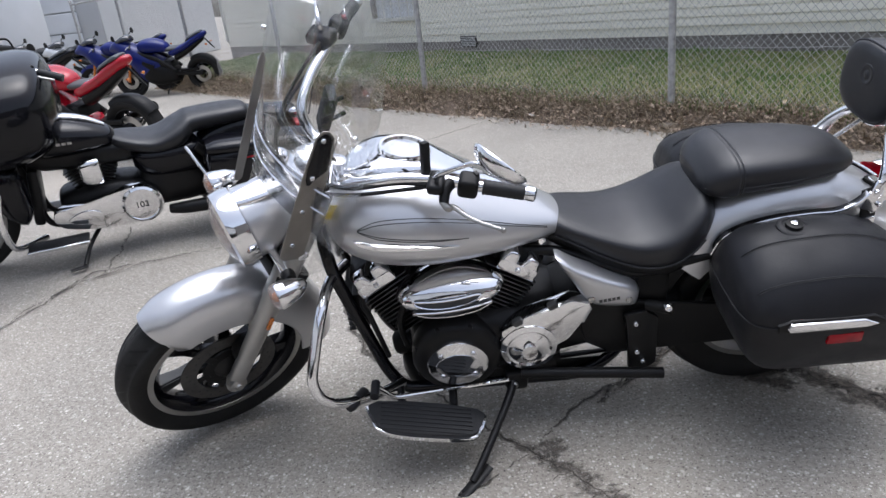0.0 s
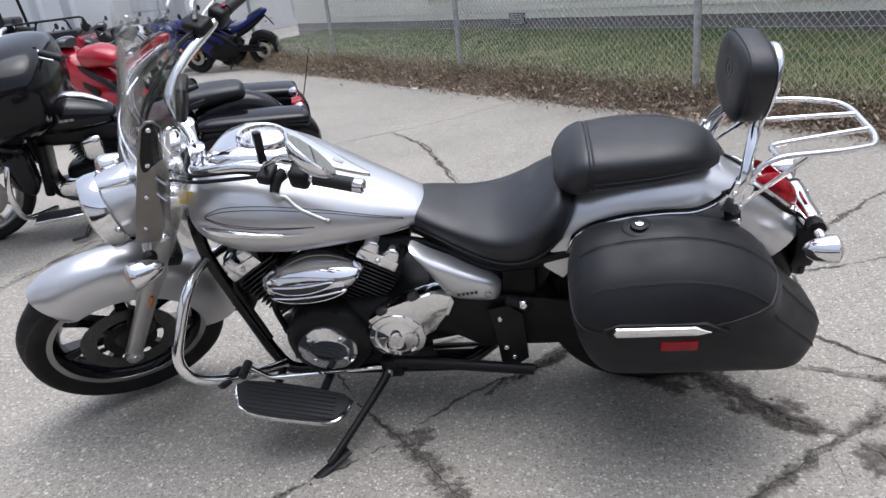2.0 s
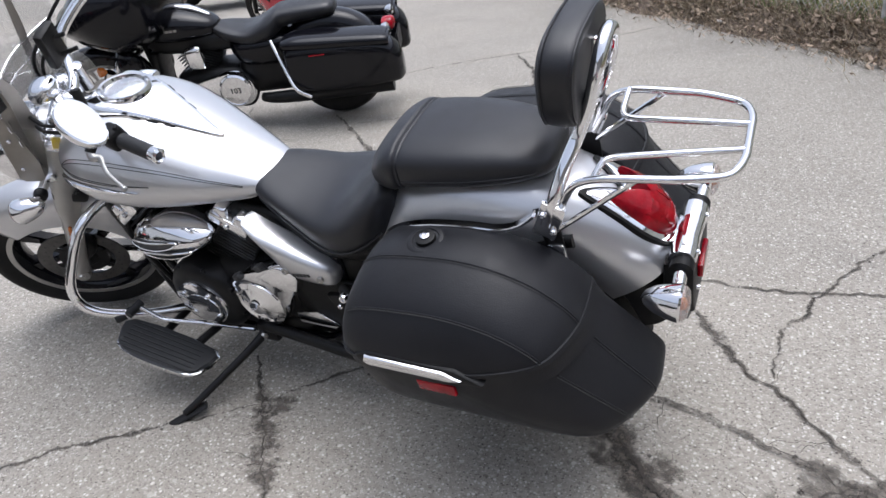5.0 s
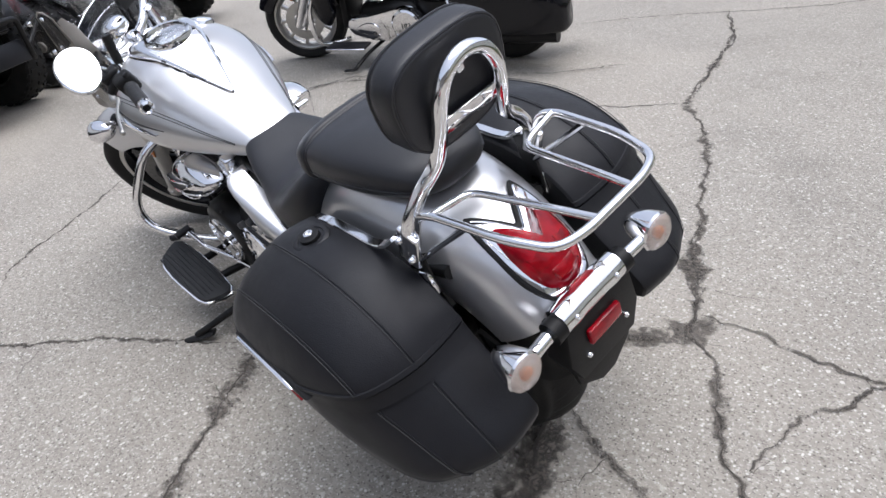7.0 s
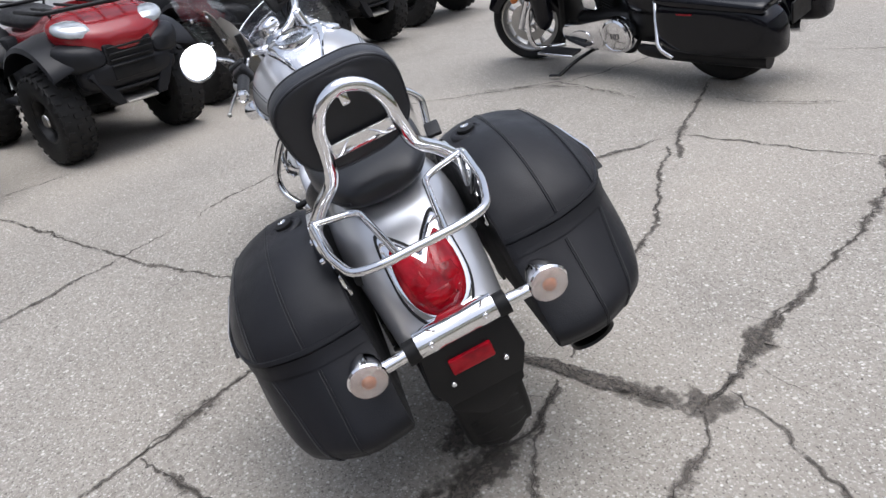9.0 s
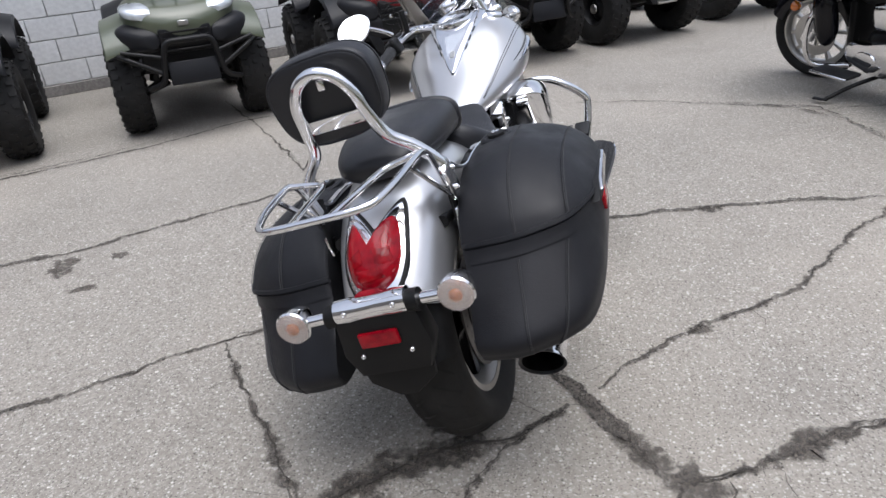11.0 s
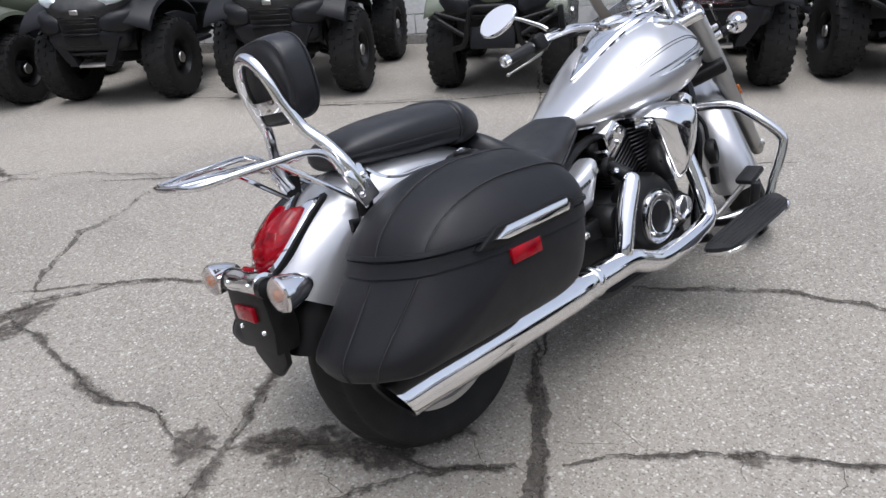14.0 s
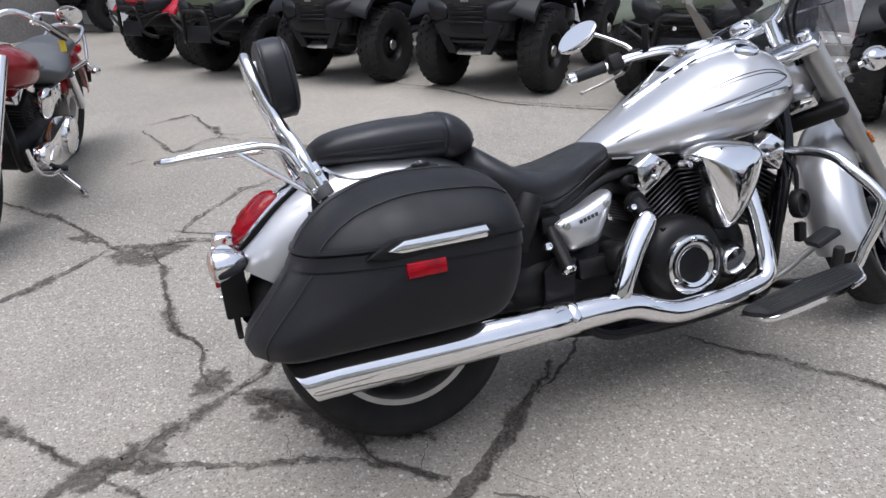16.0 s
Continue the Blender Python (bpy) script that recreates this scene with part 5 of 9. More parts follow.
for s in (1, -1):
    part("rubber_collar", bar([(-0.405, s * 0.080, 0.592), (-0.405, s * 0.105, 0.592)], 0.024, 0.01, 14), BLACK_PLASTIC, sig_bar)
    part("stalk", bar([(-0.405, s * 0.1, 0.592), (-0.408, s * 0.155, 0.592)], 0.013, 0.01, 12), CHROME, sig_bar)
    ind = part("indicator", lathe([(0.004, -0.062), (0.016, -0.055), (0.028, -0.035), (0.036, -0.008), (0.039, 0.010), (0.036, 0.014)],
                                  (-0.408, s * 0.186, 0.592), (-1, 0, -0.05), 32), CHROME, bike, "chrome bullet indicator with a clear lens")
    ind.matrix_basis = TWIST
    part("bulb", lathe([(0.014, 0.012), (0.013, 0.018), (0.008, 0.0225), (0.0, 0.0235)], (-0.408, s * 0.186, 0.592), (-1, 0, -0.05), 18), AMBER, ind)
    part("lens", lathe([(0.0365, 0.008), (0.035, 0.018), (0.026, 0.025), (0.012, 0.028), (0.0, 0.0285)], (-0.408, s * 0.186, 0.592), (-1, 0, -0.05), 32), CLEAR_LENS, ind)
plate_holder = part("plate_bracket", plate([(0.09, 0.585), (0.10, 0.50), (0.078, 0.445), (-0.078, 0.445), (-0.10, 0.50), (-0.09, 0.585)], -0.425, -0.365, 0.006, plane="yz"), BLACK_PLASTIC, bike, "black plastic number plate bracket")
part("reflector", block((0.012, 0.088, 0.034), (-0.430, 0.004, 0.535), 0.004, 2), RED_LENS, plate_holder, "red rectangular reflector")
part("flap", plate([(0.085, 0.47), (0.075, 0.415), (0.02, 0.375), (-0.02, 0.375), (-0.075, 0.415), (-0.085, 0.47)], -0.410, -0.395, 0.004, plane="yz"), BLACK_PLASTIC, plate_holder)
for y in (-0.055, 0.055):
    bolt(plate_holder, (-0.428, y, 0.497), (-1, 0, 0), 0.006, 0.004)


# ---- leather side bags ----
SEAM, SEAM_UP = Vector((-0.05, 0, 0.600)), Vector((0.04, 0, 1)).normalized()
# depth y; rear end at the seam, rear end at the tail, front end, underside, height of the lid
BAG_ROWS = [(0.165, -0.234, -0.374, 0.210, 0.402, 0.78), (0.169, -0.243, -0.381, 0.220, 0.394, 0.86), (0.200, -0.249, -0.385, 0.226, 0.391, 0.955),
            (0.245, -0.252, -0.388, 0.228, 0.390, 1.0), (0.285, -0.250, -0.380, 0.228, 0.390, 0.975), (0.325, -0.240, -0.360, 0.227, 0.390, 0.90),
            (0.360, -0.226, -0.337, 0.225, 0.391, 0.80), (0.388, -0.208, -0.312, 0.220, 0.394, 0.68), (0.410, -0.175, -0.272, 0.212, 0.407, 0.54),
            (0.428, -0.130, -0.215, 0.198, 0.436, 0.38), (0.440, -0.085, -0.150, 0.172, 0.470, 0.24), (0.448, -0.030, -0.075, 0.125, 0.515, 0.12), (0.451, 0.020, 0.0, 0.070, 0.560, 0.04)]
LID_CURVE = ((1.0, 0.0), (0.985, 0.42), (0.95, 0.70), (0.88, 0.89), (0.78, 0.975), (0.62, 1.0), (0.46, 0.975), (0.31, 0.85), (0.17, 0.62), (0.06, 0.30), (0.0, 0.0))
LID_RISE, LID_KEYS, RING_STEP = 0.138, 11, 5


def bag_ring(s, row, grow=0.0):
    """The bag's outline at one depth: over the lid from front to rear, down the tail and back along the underside."""
    y, xr, xt, xf, zb, g = row
    zs = 0.600 - 0.04 * (np.array((xf, xr)) + 0.05)
    keys = [(xr + (xf - xr) * u, zs[1] + (zs[0] - zs[1]) * u + LID_RISE * g * h) for u, h in LID_CURVE]
    k, kz = (xf - xt) / 0.6, (zs[1] - zb) / 0.205
    down = lambda x, dz: (x, zb + dz * kz)
    keys += [(xr + (xt - xr) * 0.16, zs[1] - 0.035 * kz), (xr + (xt - xr) * 0.56, zs[1] - 0.095 * kz), down(xt + 0.002 * k, 0.048), down(xt + 0.004 * k, 0.018), down(xt + 0.022 * k, 0.002),
             down(xt + 0.10 * k, 0.0), down((xt + xf) / 2, -0.001), down(xf - 0.125 * k, 0.002), down(xf - 0.058 * k, 0.022), down(xf - 0.018 * k, 0.075), (xf, zs[0] - 0.055 * kz)]
    out = []
    for x, z in smooth_rows(keys, RING_STEP, closed=True):
        d = Vector((x + 0.06, 0, z - 0.565)).normalized() * grow
        out.append((x + d.x, s * (y + (grow if y > 0.19 else 0)), z + d.z))
    return out


def bag_row(y):
    a = np.array(BAG_ROWS)
    return [y] + [float(np.interp(y, a[:, 0], a[:, i])) for i in range(1, 6)]


def bag_slice(s, grow, low=None, high=None):
    """The bag's shell, cut between two heights over the lid's seam."""
    bm = bmesh.new()
    skin(bm, [bag_ring(s, r, grow) for r in smooth_rows(BAG_ROWS, 2)])
    for h, up in ((low, 1), (high, -1)):
        if h is not None:
            r = bmesh.ops.bisect_plane(bm, geom=bm.verts[:] + bm.edges[:] + bm.faces[:], plane_co=SEAM + SEAM_UP * h, plane_no=SEAM_UP, clear_inner=up > 0, clear_outer=up < 0)
            bmesh.ops.contextual_create(bm, geom=[e for e in r["geom_cut"] if isinstance(e, bmesh.types.BMEdge)])
    return bm


def bag_line(s, y0, y1, k0, k1, grow, n=14):
    """A line on the bag from key k0 at depth y0 to key k1 at depth y1."""
    pts = []
    for i in range(n + 1):
        u = i / n
        ring = bag_ring(s, bag_row(y0 + (y1 - y0) * u), grow)
        at = (k0 + (k1 - k0) * u) * RING_STEP
        i0 = int(at)
        pts.append(tuple(Vector(ring[i0]).lerp(Vector(ring[min(i0 + 1, len(ring) - 1)]), at - i0)))
    return pts


for s in (1, -1):
    bag = part("side_bag", bag_slice(s, 0.0, None, 0.004), BAG_LEATHER, bike, "hard black leather-covered side bag", 30)
    bag.matrix_basis = TWIST
    part("lid", bag_slice(s, 0.0055, 0.0, None), BAG_LEATHER, bag, "domed black leather lid", 30)
    part("lid_lip", bag_slice(s, 0.0085, -0.002, 0.006), BAG_LEATHER, bag)
    part("seam_band", bag_slice(s, 0.0035, -0.036, -0.008), BAG_LEATHER, bag, "raised leather band under the lid")
    # chrome blade and red reflector
    dx = 0.0 if s > 0 else -0.016
    yo = 0.449
    m = Matrix.Scale(s, 4, (0, 1, 0))
    blade = [(0.145, 0.600), (0.137, 0.588), (-0.045, 0.588), (-0.074, 0.597), (-0.036, 0.613), (0.138, 0.615)]
    bm = plate([(x + dx, z) for x, z in ((0.165, 0.607), (0.160, 0.584), (0.130, 0.578), (-0.065, 0.578), (-0.115, 0.588), (-0.060, 0.618), (0.13, 0.621))], yo - 0.05, yo + 0.007, 0.005)
    part("trim_base", moved(bm, m), BLACK_PLASTIC, bag)
    part("trim_blade", moved(plate([(x + dx, z) for x, z in blade], yo, yo + 0.014, 0.005), m), CHROME, bag, "chrome blade trim")
    part("reflector", block((0.084, 0.012, 0.032), (-0.006 + dx * 0.4, s * (yo + 0.001), 0.549), 0.003, 2), RED_LENS, bag, "red side reflector")
    # lock
    lock_at, lock_up = (0.063, s * 0.238, 0.733), (-0.03, s * 0.05, 1)
    part("lock_pad", lathe([(0.042, -0.015), (0.041, 0.003), (0.036, 0.007), (0.029, 0.007), (0.027, 0.005), (0.0, 0.006)], lock_at, lock_up, 36), BAG_LEATHER, bag)
    part("lock_rim", lathe([(0.022, 0.004), (0.021, 0.013), (0.014, 0.015), (0.0, 0.014)], lock_at, lock_up, 24), BLACK_PLASTIC, bag)
    part("lock", lathe([(0.010, 0.0), (0.010, 0.018), (0.006, 0.019), (0.005, 0.016), (0, 0.016)], lock_at, lock_up, 20), CHROME, bag, "round chrome lock")
    # welted seams along the lid and down the tail
    for y0, y1 in ((0.280, 0.270), (0.388, 0.312)):
        for line in (bag_line(s, y0, y0, 2.2, 9.9, 0.0062, 40), bag_line(s, y0 * 0.9 + y1 * 0.1, y1, 11.1, 15.6, 0.0008, 24)):
            part("welt", tube(line, 0.0018, 6, 1, raw=True), BAG_LEATHER, bag)
            part("stitching", tube([(q[0], q[1] + s * 0.005, q[2] + 0.0012) for q in line], 0.0008, 5, 1, raw=True), STITCH, bag)
    # flat chrome bar between the bag and the mudguard
    rail = [(0.232, 0.174, 0.622), (0.212, 0.175, 0.672), (0.165, 0.177, 0.704), (0.09, 0.178, 0.724), (0.0, 0.178, 0.731), (-0.070, 0.177, 0.730), (-0.115, 0.173, 0.742), (-0.150, 0.168, 0.768)]
    bm = bmesh.new()
    pts = [Vector(q) for q in smooth_rows(rail, 6)]
    rings = []
    for i, q in enumerate(pts):
        d = (pts[min(i + 1, len(pts) - 1)] - pts[max(i - 1, 0)]).normalized()
        up = Vector((0, 1, 0)).cross(d).normalized()
        up = up if up.z > 0 or up.x > 0 else -up
        rings.append([Vector((q.x, s * (q.y + a), q.z)) + up * b for a, b in ((-0.010, -0.003), (0.010, -0.003), (0.010, 0.002), (0.008, 0.004), (-0.008, 0.004), (-0.010, 0.002))])
    skin(bm, rings)
    part("bag_rail", bm, CHROME, bike, "flat chrome bag bracket").matrix_basis = TWIST


# ---- sissy bar and luggage rack ----
hoop = [(-0.165, 0.165, 0.735), (-0.185, 0.160, 0.790), (-0.203, 0.125, 0.842), (-0.222, 0.084, 0.885), (-0.246, 0.071, 0.945), (-0.258, 0.064, 0.990), (-0.266, 0.040, 1.030), (-0.269, 0.0, 1.046)]
hoop = hoop + mirrored(hoop[-2::-1])
part("sissy_bar", tube(hoop, 0.0135, 12, 5), CHROME, bike, "chrome sissy bar hoop")
part("cross_plate", block((0.006, 0.135, 0.030), Matrix.Translation((-0.242, 0, 0.940)) @ pose(0, 0, 0, 0, -16, 0), 0.002, 2), CHROME, bike)
PAD_TILT = Matrix.Translation((-0.203, 0.010, 0.990)) @ pose(0, 0, 0, -2, -5, 0)


def pad_ring(x, k, n=44):
    """One outline of the pad, a rounded oblong that is wider above than below."""
    out = []
    for i in range(n):
        a = 2 * math.pi * i / n
        c, q = math.cos(a), math.sin(a)
        y, z = math.copysign(abs(c) ** (2 / 3.0), c), math.copysign(abs(q) ** (2 / 2.9), q)
        out.append(PAD_TILT @ Vector((x, (0.122 - 0.123 * (1 - k)) * y * (1 + 0.06 * z), (0.094 - 0.123 * (1 - k)) * z)))
    return out


bm = bmesh.new()
skin(bm, [pad_ring(x, k) for x, k in smooth_rows([(-0.034, 0.45), (-0.035, 0.86), (-0.031, 0.95), (-0.021, 0.99), (0.0, 1.0), (0.015, 0.995), (0.028, 0.96), (0.035, 0.90), (0.039, 0.75), (0.040, 0.45)], 3)])
pad = part("backrest", bm, LEATHER, bike, "black padded leather backrest")
part("piping", tube([tuple(p) for p in pad_ring(0.025, 0.982)], 0.0026, 6, 1, closed=True, raw=True), LEATHER, pad)
part("piping", tube([tuple(p) for p in pad_ring(-0.031, 0.955)], 0.0026, 6, 1, closed=True, raw=True), LEATHER, pad)
bm = lathe([(0.027, 0), (0.026, 0.0012), (0.020, 0.0018), (0.018, 0.0006), (0.010, 0.0006), (0.008, 0.0016), (0.0, 0.0018)], PAD_TILT @ Vector((0.0395, 0, 0.02)), (1, 0, 0.09), 24)
part("embossed_emblem", bm, LEATHER, pad)
part("mount_tongue", block((0.020, 0.018, 0.030), (-0.243, 0.0, 1.022), 0.005, 2), CHROME, bike, "small chrome tongue behind the backrest")
for s in (1, -1):
    part("clamp", block((0.050, 0.016, 0.085), Matrix.Translation((-0.172, s * 0.166, 0.745)) @ pose(0, 0, 0, 0, -22, 0), 0.006, 2), CHROME, bike, "chrome mounting clamp")
    part("clamp_foot", block((0.034, 0.014, 0.050), Matrix.Translation((-0.176, s * 0.160, 0.655)) @ pose(0, 0, 0, 0, 8, 0), 0.006, 2), CHROME, bike, "chrome bracket foot with a bolt")
    bolt(bike, (-0.176, s * 0.168, 0.650), (0, s, 0), 0.008)
    part("side_plate", plate([(-0.138, 0.760), (-0.172, 0.772), (-0.190, 0.705), (-0.194, 0.632), (-0.158, 0.628), (-0.150, 0.70)], s * 0.153, s * 0.160, 0.003), BLACK_METAL, bike)
    bolt(bike, (-0.165, s * 0.176, 0.765), (0, s, 0))
    bolt(bike, (-0.180, s * 0.176, 0.725), (0, s, 0))
    bolt(bike, (-0.172, s * 0.163, 0.700), (0, s, 0), 0.007)
outer = [(-0.178, 0.156, 0.735), (-0.225, 0.155, 0.828), (-0.27, 0.154, 0.842), (-0.41, 0.142, 0.838), (-0.488, 0.118, 0.832), (-0.505, 0.07, 0.834), (-0.505, -0.07, 0.834)]
outer = outer[:6] + mirrored(outer[5::-1])
rack = part("luggage_rack", bar(outer, 0.0075, 0.03, 10), CHROME, bike, "chrome tubular luggage rack")
for s in (1, -1):
    part("rack_rail", bar([(-0.262, s * 0.153, 0.840), (-0.262, s * 0.068, 0.826), (-0.42, s * 0.050, 0.832), (-0.505, s * 0.040, 0.834)], 0.0065, 0.03, 10), CHROME, rack)
    part("rack_brace", bar([(-0.182, s * 0.158, 0.715), (-0.335, s * 0.148, 0.836)], 0.006, 0.02, 8), CHROME, rack)


# ---- front end: everything that turns with the handlebar ----
def steered(name, bm, mat, label="", parent=None, sharp=42):
    ob = part(name, bm, mat, parent or bike, label, sharp)
    if parent is None:
        ob.matrix_basis = STEER
    return ob


def fork_at(t, y):
    p = FRONT_AXLE + BAR_AXIS * t
    return Vector((p.x, y, p.z))


front_fender = steered("front_fender", arc_shell(FRONT_AXLE, 0.358, 64, 194, 0.088, 0.05, 0.075, 0.004, 44, 16, e=2.5,
                                                 taper=lambda u: 1.0 - 0.25 * max(0, 0.06 - u) / 0.06), SILVER, "deep silver front mudguard")
for s in (1, -1):
    leg = steered("fork_leg", lathe([(0.020, -0.035), (0.026, -0.02), (0.027, 0.10), (0.029, 0.30), (0.031, 0.33), (0.031, 0.36), (0.026, 0.365)], fork_at(0, s * 0.108), BAR_AXIS, 28), FORK_GREY, "grey painted fork lower")
    part("fork_cover", lathe([(0.027, 0.355), (0.036, 0.36), (0.036, 0.66), (0.033, 0.675), (0.020, 0.68)], fork_at(0, s * 0.108), BAR_AXIS, 28), FORK_GREY, leg)
    part("axle_clamp", lathe([(0.024, -0.022), (0.026, -0.015), (0.026, 0.018), (0.014, 0.024), (0.012, 0.030), (0.0, 0.031)], fork_at(0, s * 0.112), (0, s, 0), 24), DULL_METAL, leg)
    part("fender_bracket", block((0.05, 0.010, 0.05), Matrix.Translation(fork_at(0.235, s * 0.088)) @ pose(0, 0, 0, 0, -32, 0), 0.006, 2), DULL_METAL, leg)
    bolt(leg, fork_at(0.25, s * 0.094), (0, s, 0), 0.008)
    part("fork_cap", lathe([(0.024, 0.675), (0.022, 0.70), (0.012, 0.706), (0, 0.706)], fork_at(0, s * 0.108), BAR_AXIS, 24), CHROME, leg)
    part("reflector", block((0.012, 0.010, 0.045), Matrix.Translation(fork_at(0.28, s * 0.142)) @ pose(0, 0, 0, 0, -32, 0), 0.004, 2), AMBER, leg, "amber side reflector")
clamp = steered("top_clamp", block((0.085, 0.29, 0.040), Matrix.Translation(fork_at(0.655, 0) - Vector((0.02, 0, 0))) @ pose(0, 0, 0, 0, -32, 0), 0.016, 3), CHROME, "chrome triple clamp")
steered("lower_clamp", block((0.10, 0.27, 0.05), Matrix.Translation(fork_at(0.43, 0) - Vector((0.02, 0, 0))) @ pose(0, 0, 0, 0, -32, 0), 0.014, 3), BLACK_METAL)
cal = steered("brake_caliper", hull([(1.575, 0.080, 0.425, 0.012, 0.02, 0.02, 2.5, 2.5), (1.585, 0.080, 0.420, 0.030, 0.040, 0.040, 3, 3), (1.625, 0.080, 0.405, 0.034, 0.046, 0.046, 3, 3),
                                     (1.655, 0.080, 0.395, 0.026, 0.03, 0.03, 3, 3), (1.662, 0.080, 0.392, 0.012, 0.015, 0.015, 2.5, 2.5)], 3, 20), BLACK_METAL, "black brake caliper")
# headlight
HL = Vector((1.52, 0, 0.828))
hd = Vector((1, 0, -0.06)).normalized()
prof = smooth_rows([(0.020, -0.20), (0.055, -0.185), (0.082, -0.14), (0.096, -0.08), (0.100, -0.02), (0.101, 0.0)], 4)
head = steered("headlight", lathe([tuple(p) for p in prof], HL, hd, 48), SILVER, "silver headlight bucket with a chrome ring")
part("headlight_ring", lathe([(0.100, -0.035), (0.107, -0.030), (0.110, 0.0), (0.106, 0.020), (0.094, 0.026), (0.090, 0.018)], HL, hd, 48), CHROME, head, "chrome headlight ring")
part("lens", lathe([(0.094, 0.015), (0.090, 0.024), (0.060, 0.040), (0.025, 0.047), (0.0, 0.048)], HL, hd, 40), CLEAR_LENS, head)
part("top_blade", hull([(1.37, 0, 0.915, 0.030, 0.016, 0.01, 2.4, 2.2), (1.41, 0, 0.922, 0.040, 0.018, 0.012, 2.4, 2.2), (1.47, 0, 0.924, 0.034, 0.014, 0.012, 2.4, 2.2), (1.535, 0, 0.926, 0.014, 0.008, 0.01, 2.2, 2.2)], 4, 20), CHROME, head, "chrome blade on the headlight")
part("mount", block((0.09, 0.14, 0.05), Matrix.Translation((1.415, 0, 0.735)) @ pose(0, 0, 0, 0, -32, 0), 0.012, 2), CHROME, head)
# indicators on a chrome cross bar
light_bar = steered("light_bar", bar([(1.455, 0.185, 0.772), (1.452, 0.10, 0.765), (1.452, -0.10, 0.765), (1.455, -0.185, 0.772)], 0.014, 0.03, 12), CHROME, "chrome cross bar under the headlight")
for s in (1, -1):
    ind = steered("indicator", lathe([(0.004, -0.070), (0.016, -0.062), (0.028, -0.040), (0.035, -0.012), (0.038, 0.008), (0.036, 0.014)],
                                     (1.495, s * 0.228, 0.782), (1, 0, 0), 32), CHROME, "chrome bullet indicator with a clear lens")
    part("bulb", lathe([(0.014, 0.012), (0.013, 0.018), (0.008, 0.0235), (0.0, 0.025)], (1.495, s * 0.228, 0.782), (1, 0, 0), 18), AMBER, ind)
    part("lens", lathe([(0.036, 0.008), (0.034, 0.019), (0.025, 0.027), (0.010, 0.031), (0.0, 0.0315)], (1.495, s * 0.228, 0.782), (1, 0, 0), 28), CLEAR_LENS, ind)
    part("stalk", bar([(1.455, s * 0.175, 0.772), (1.475, s * 0.215, 0.780)], 0.010, 0.02, 10), CHROME, ind)
    part("boot", lathe([(0.018, -0.012), (0.020, 0.0), (0.017, 0.012)], (1.455, s * 0.178, 0.772), (0, s, 0), 20), BLACK_PLASTIC, ind)


# windshield
def shield_point(u, v):
    """u from -1 to 1 across, v from 0 at the foot to 1 at the top."""
    z = 0.935 + 0.63 * v
    x = 1.420 - 0.270 * v + 0.03 * v * v
    half = 0.232 + 0.05 * math.sin(math.pi * min(1, v * 1.15)) - 0.10 * max(0, v - 0.5) ** 2 * 4 * 0.8
    return Vector((x - 0.085 * u * u, half * u, z - 0.10 * u * u * (1 - v) ** 3 - 0.09 * max(0, v - 0.6) * u ** 4))


def shield():
    bm = bmesh.new()
    n, m = 24, 22
    for off in (0.0, -0.004):
        pass
    vs = [[[bm.verts.new(shield_point(-1 + 2 * i / n, j / m) - Vector((d, 0, d * 0.5))) for i in range(n + 1)] for j in range(m + 1)] for d in (0, 0.004)]
    for k in (0, 1):
        for j in range(m):
            for i in range(n):
                q = (vs[k][j][i], vs[k][j][i + 1], vs[k][j + 1][i + 1], vs[k][j + 1][i])
                bm.faces.new(q if k else q[::-1])
    ring = [(0, i) for i in range(n)] + [(j, n) for j in range(m)] + [(m, i) for i in range(n, 0, -1)] + [(j, 0) for j in range(m, 0, -1)]
    for a, b in zip(ring, ring[1:] + ring[:1]):
        bm.faces.new((vs[0][a[0]][a[1]], vs[0][b[0]][b[1]], vs[1][b[0]][b[1]], vs[1][a[0]][a[1]]))
    return bm


ws = steered("windshield", shield(), SHIELD, "tall clear windshield")
ws.visible_shadow = False
for v in (0.175, 0.100):
    part("trim_strip", tube([tuple(shield_point(u, v + 0.03 * u * u) + Vector((0.002, 0, 0))) for u in np.linspace(-0.94, 0.80, 19)], 0.0024, 6, 2), CHROME, ws, "thin curved chrome strip")
tint = bmesh.new()
skin(tint, [[shield_point(u, v * (0.175 + 0.03 * u * u)) - Vector((0.005 + d, 0, 0)) for v, d in ((0.05, 0), (0.5, 0), (1.0, 0), (1.0, 0.003), (0.5, 0.003), (0.05, 0.003))] for u in np.linspace(-0.93, 0.80, 17)])
tint_ob = part("tinted_foot", tint, SMOKED, ws, "dark tinted foot of the windshield")
tint_ob.visible_shadow = False
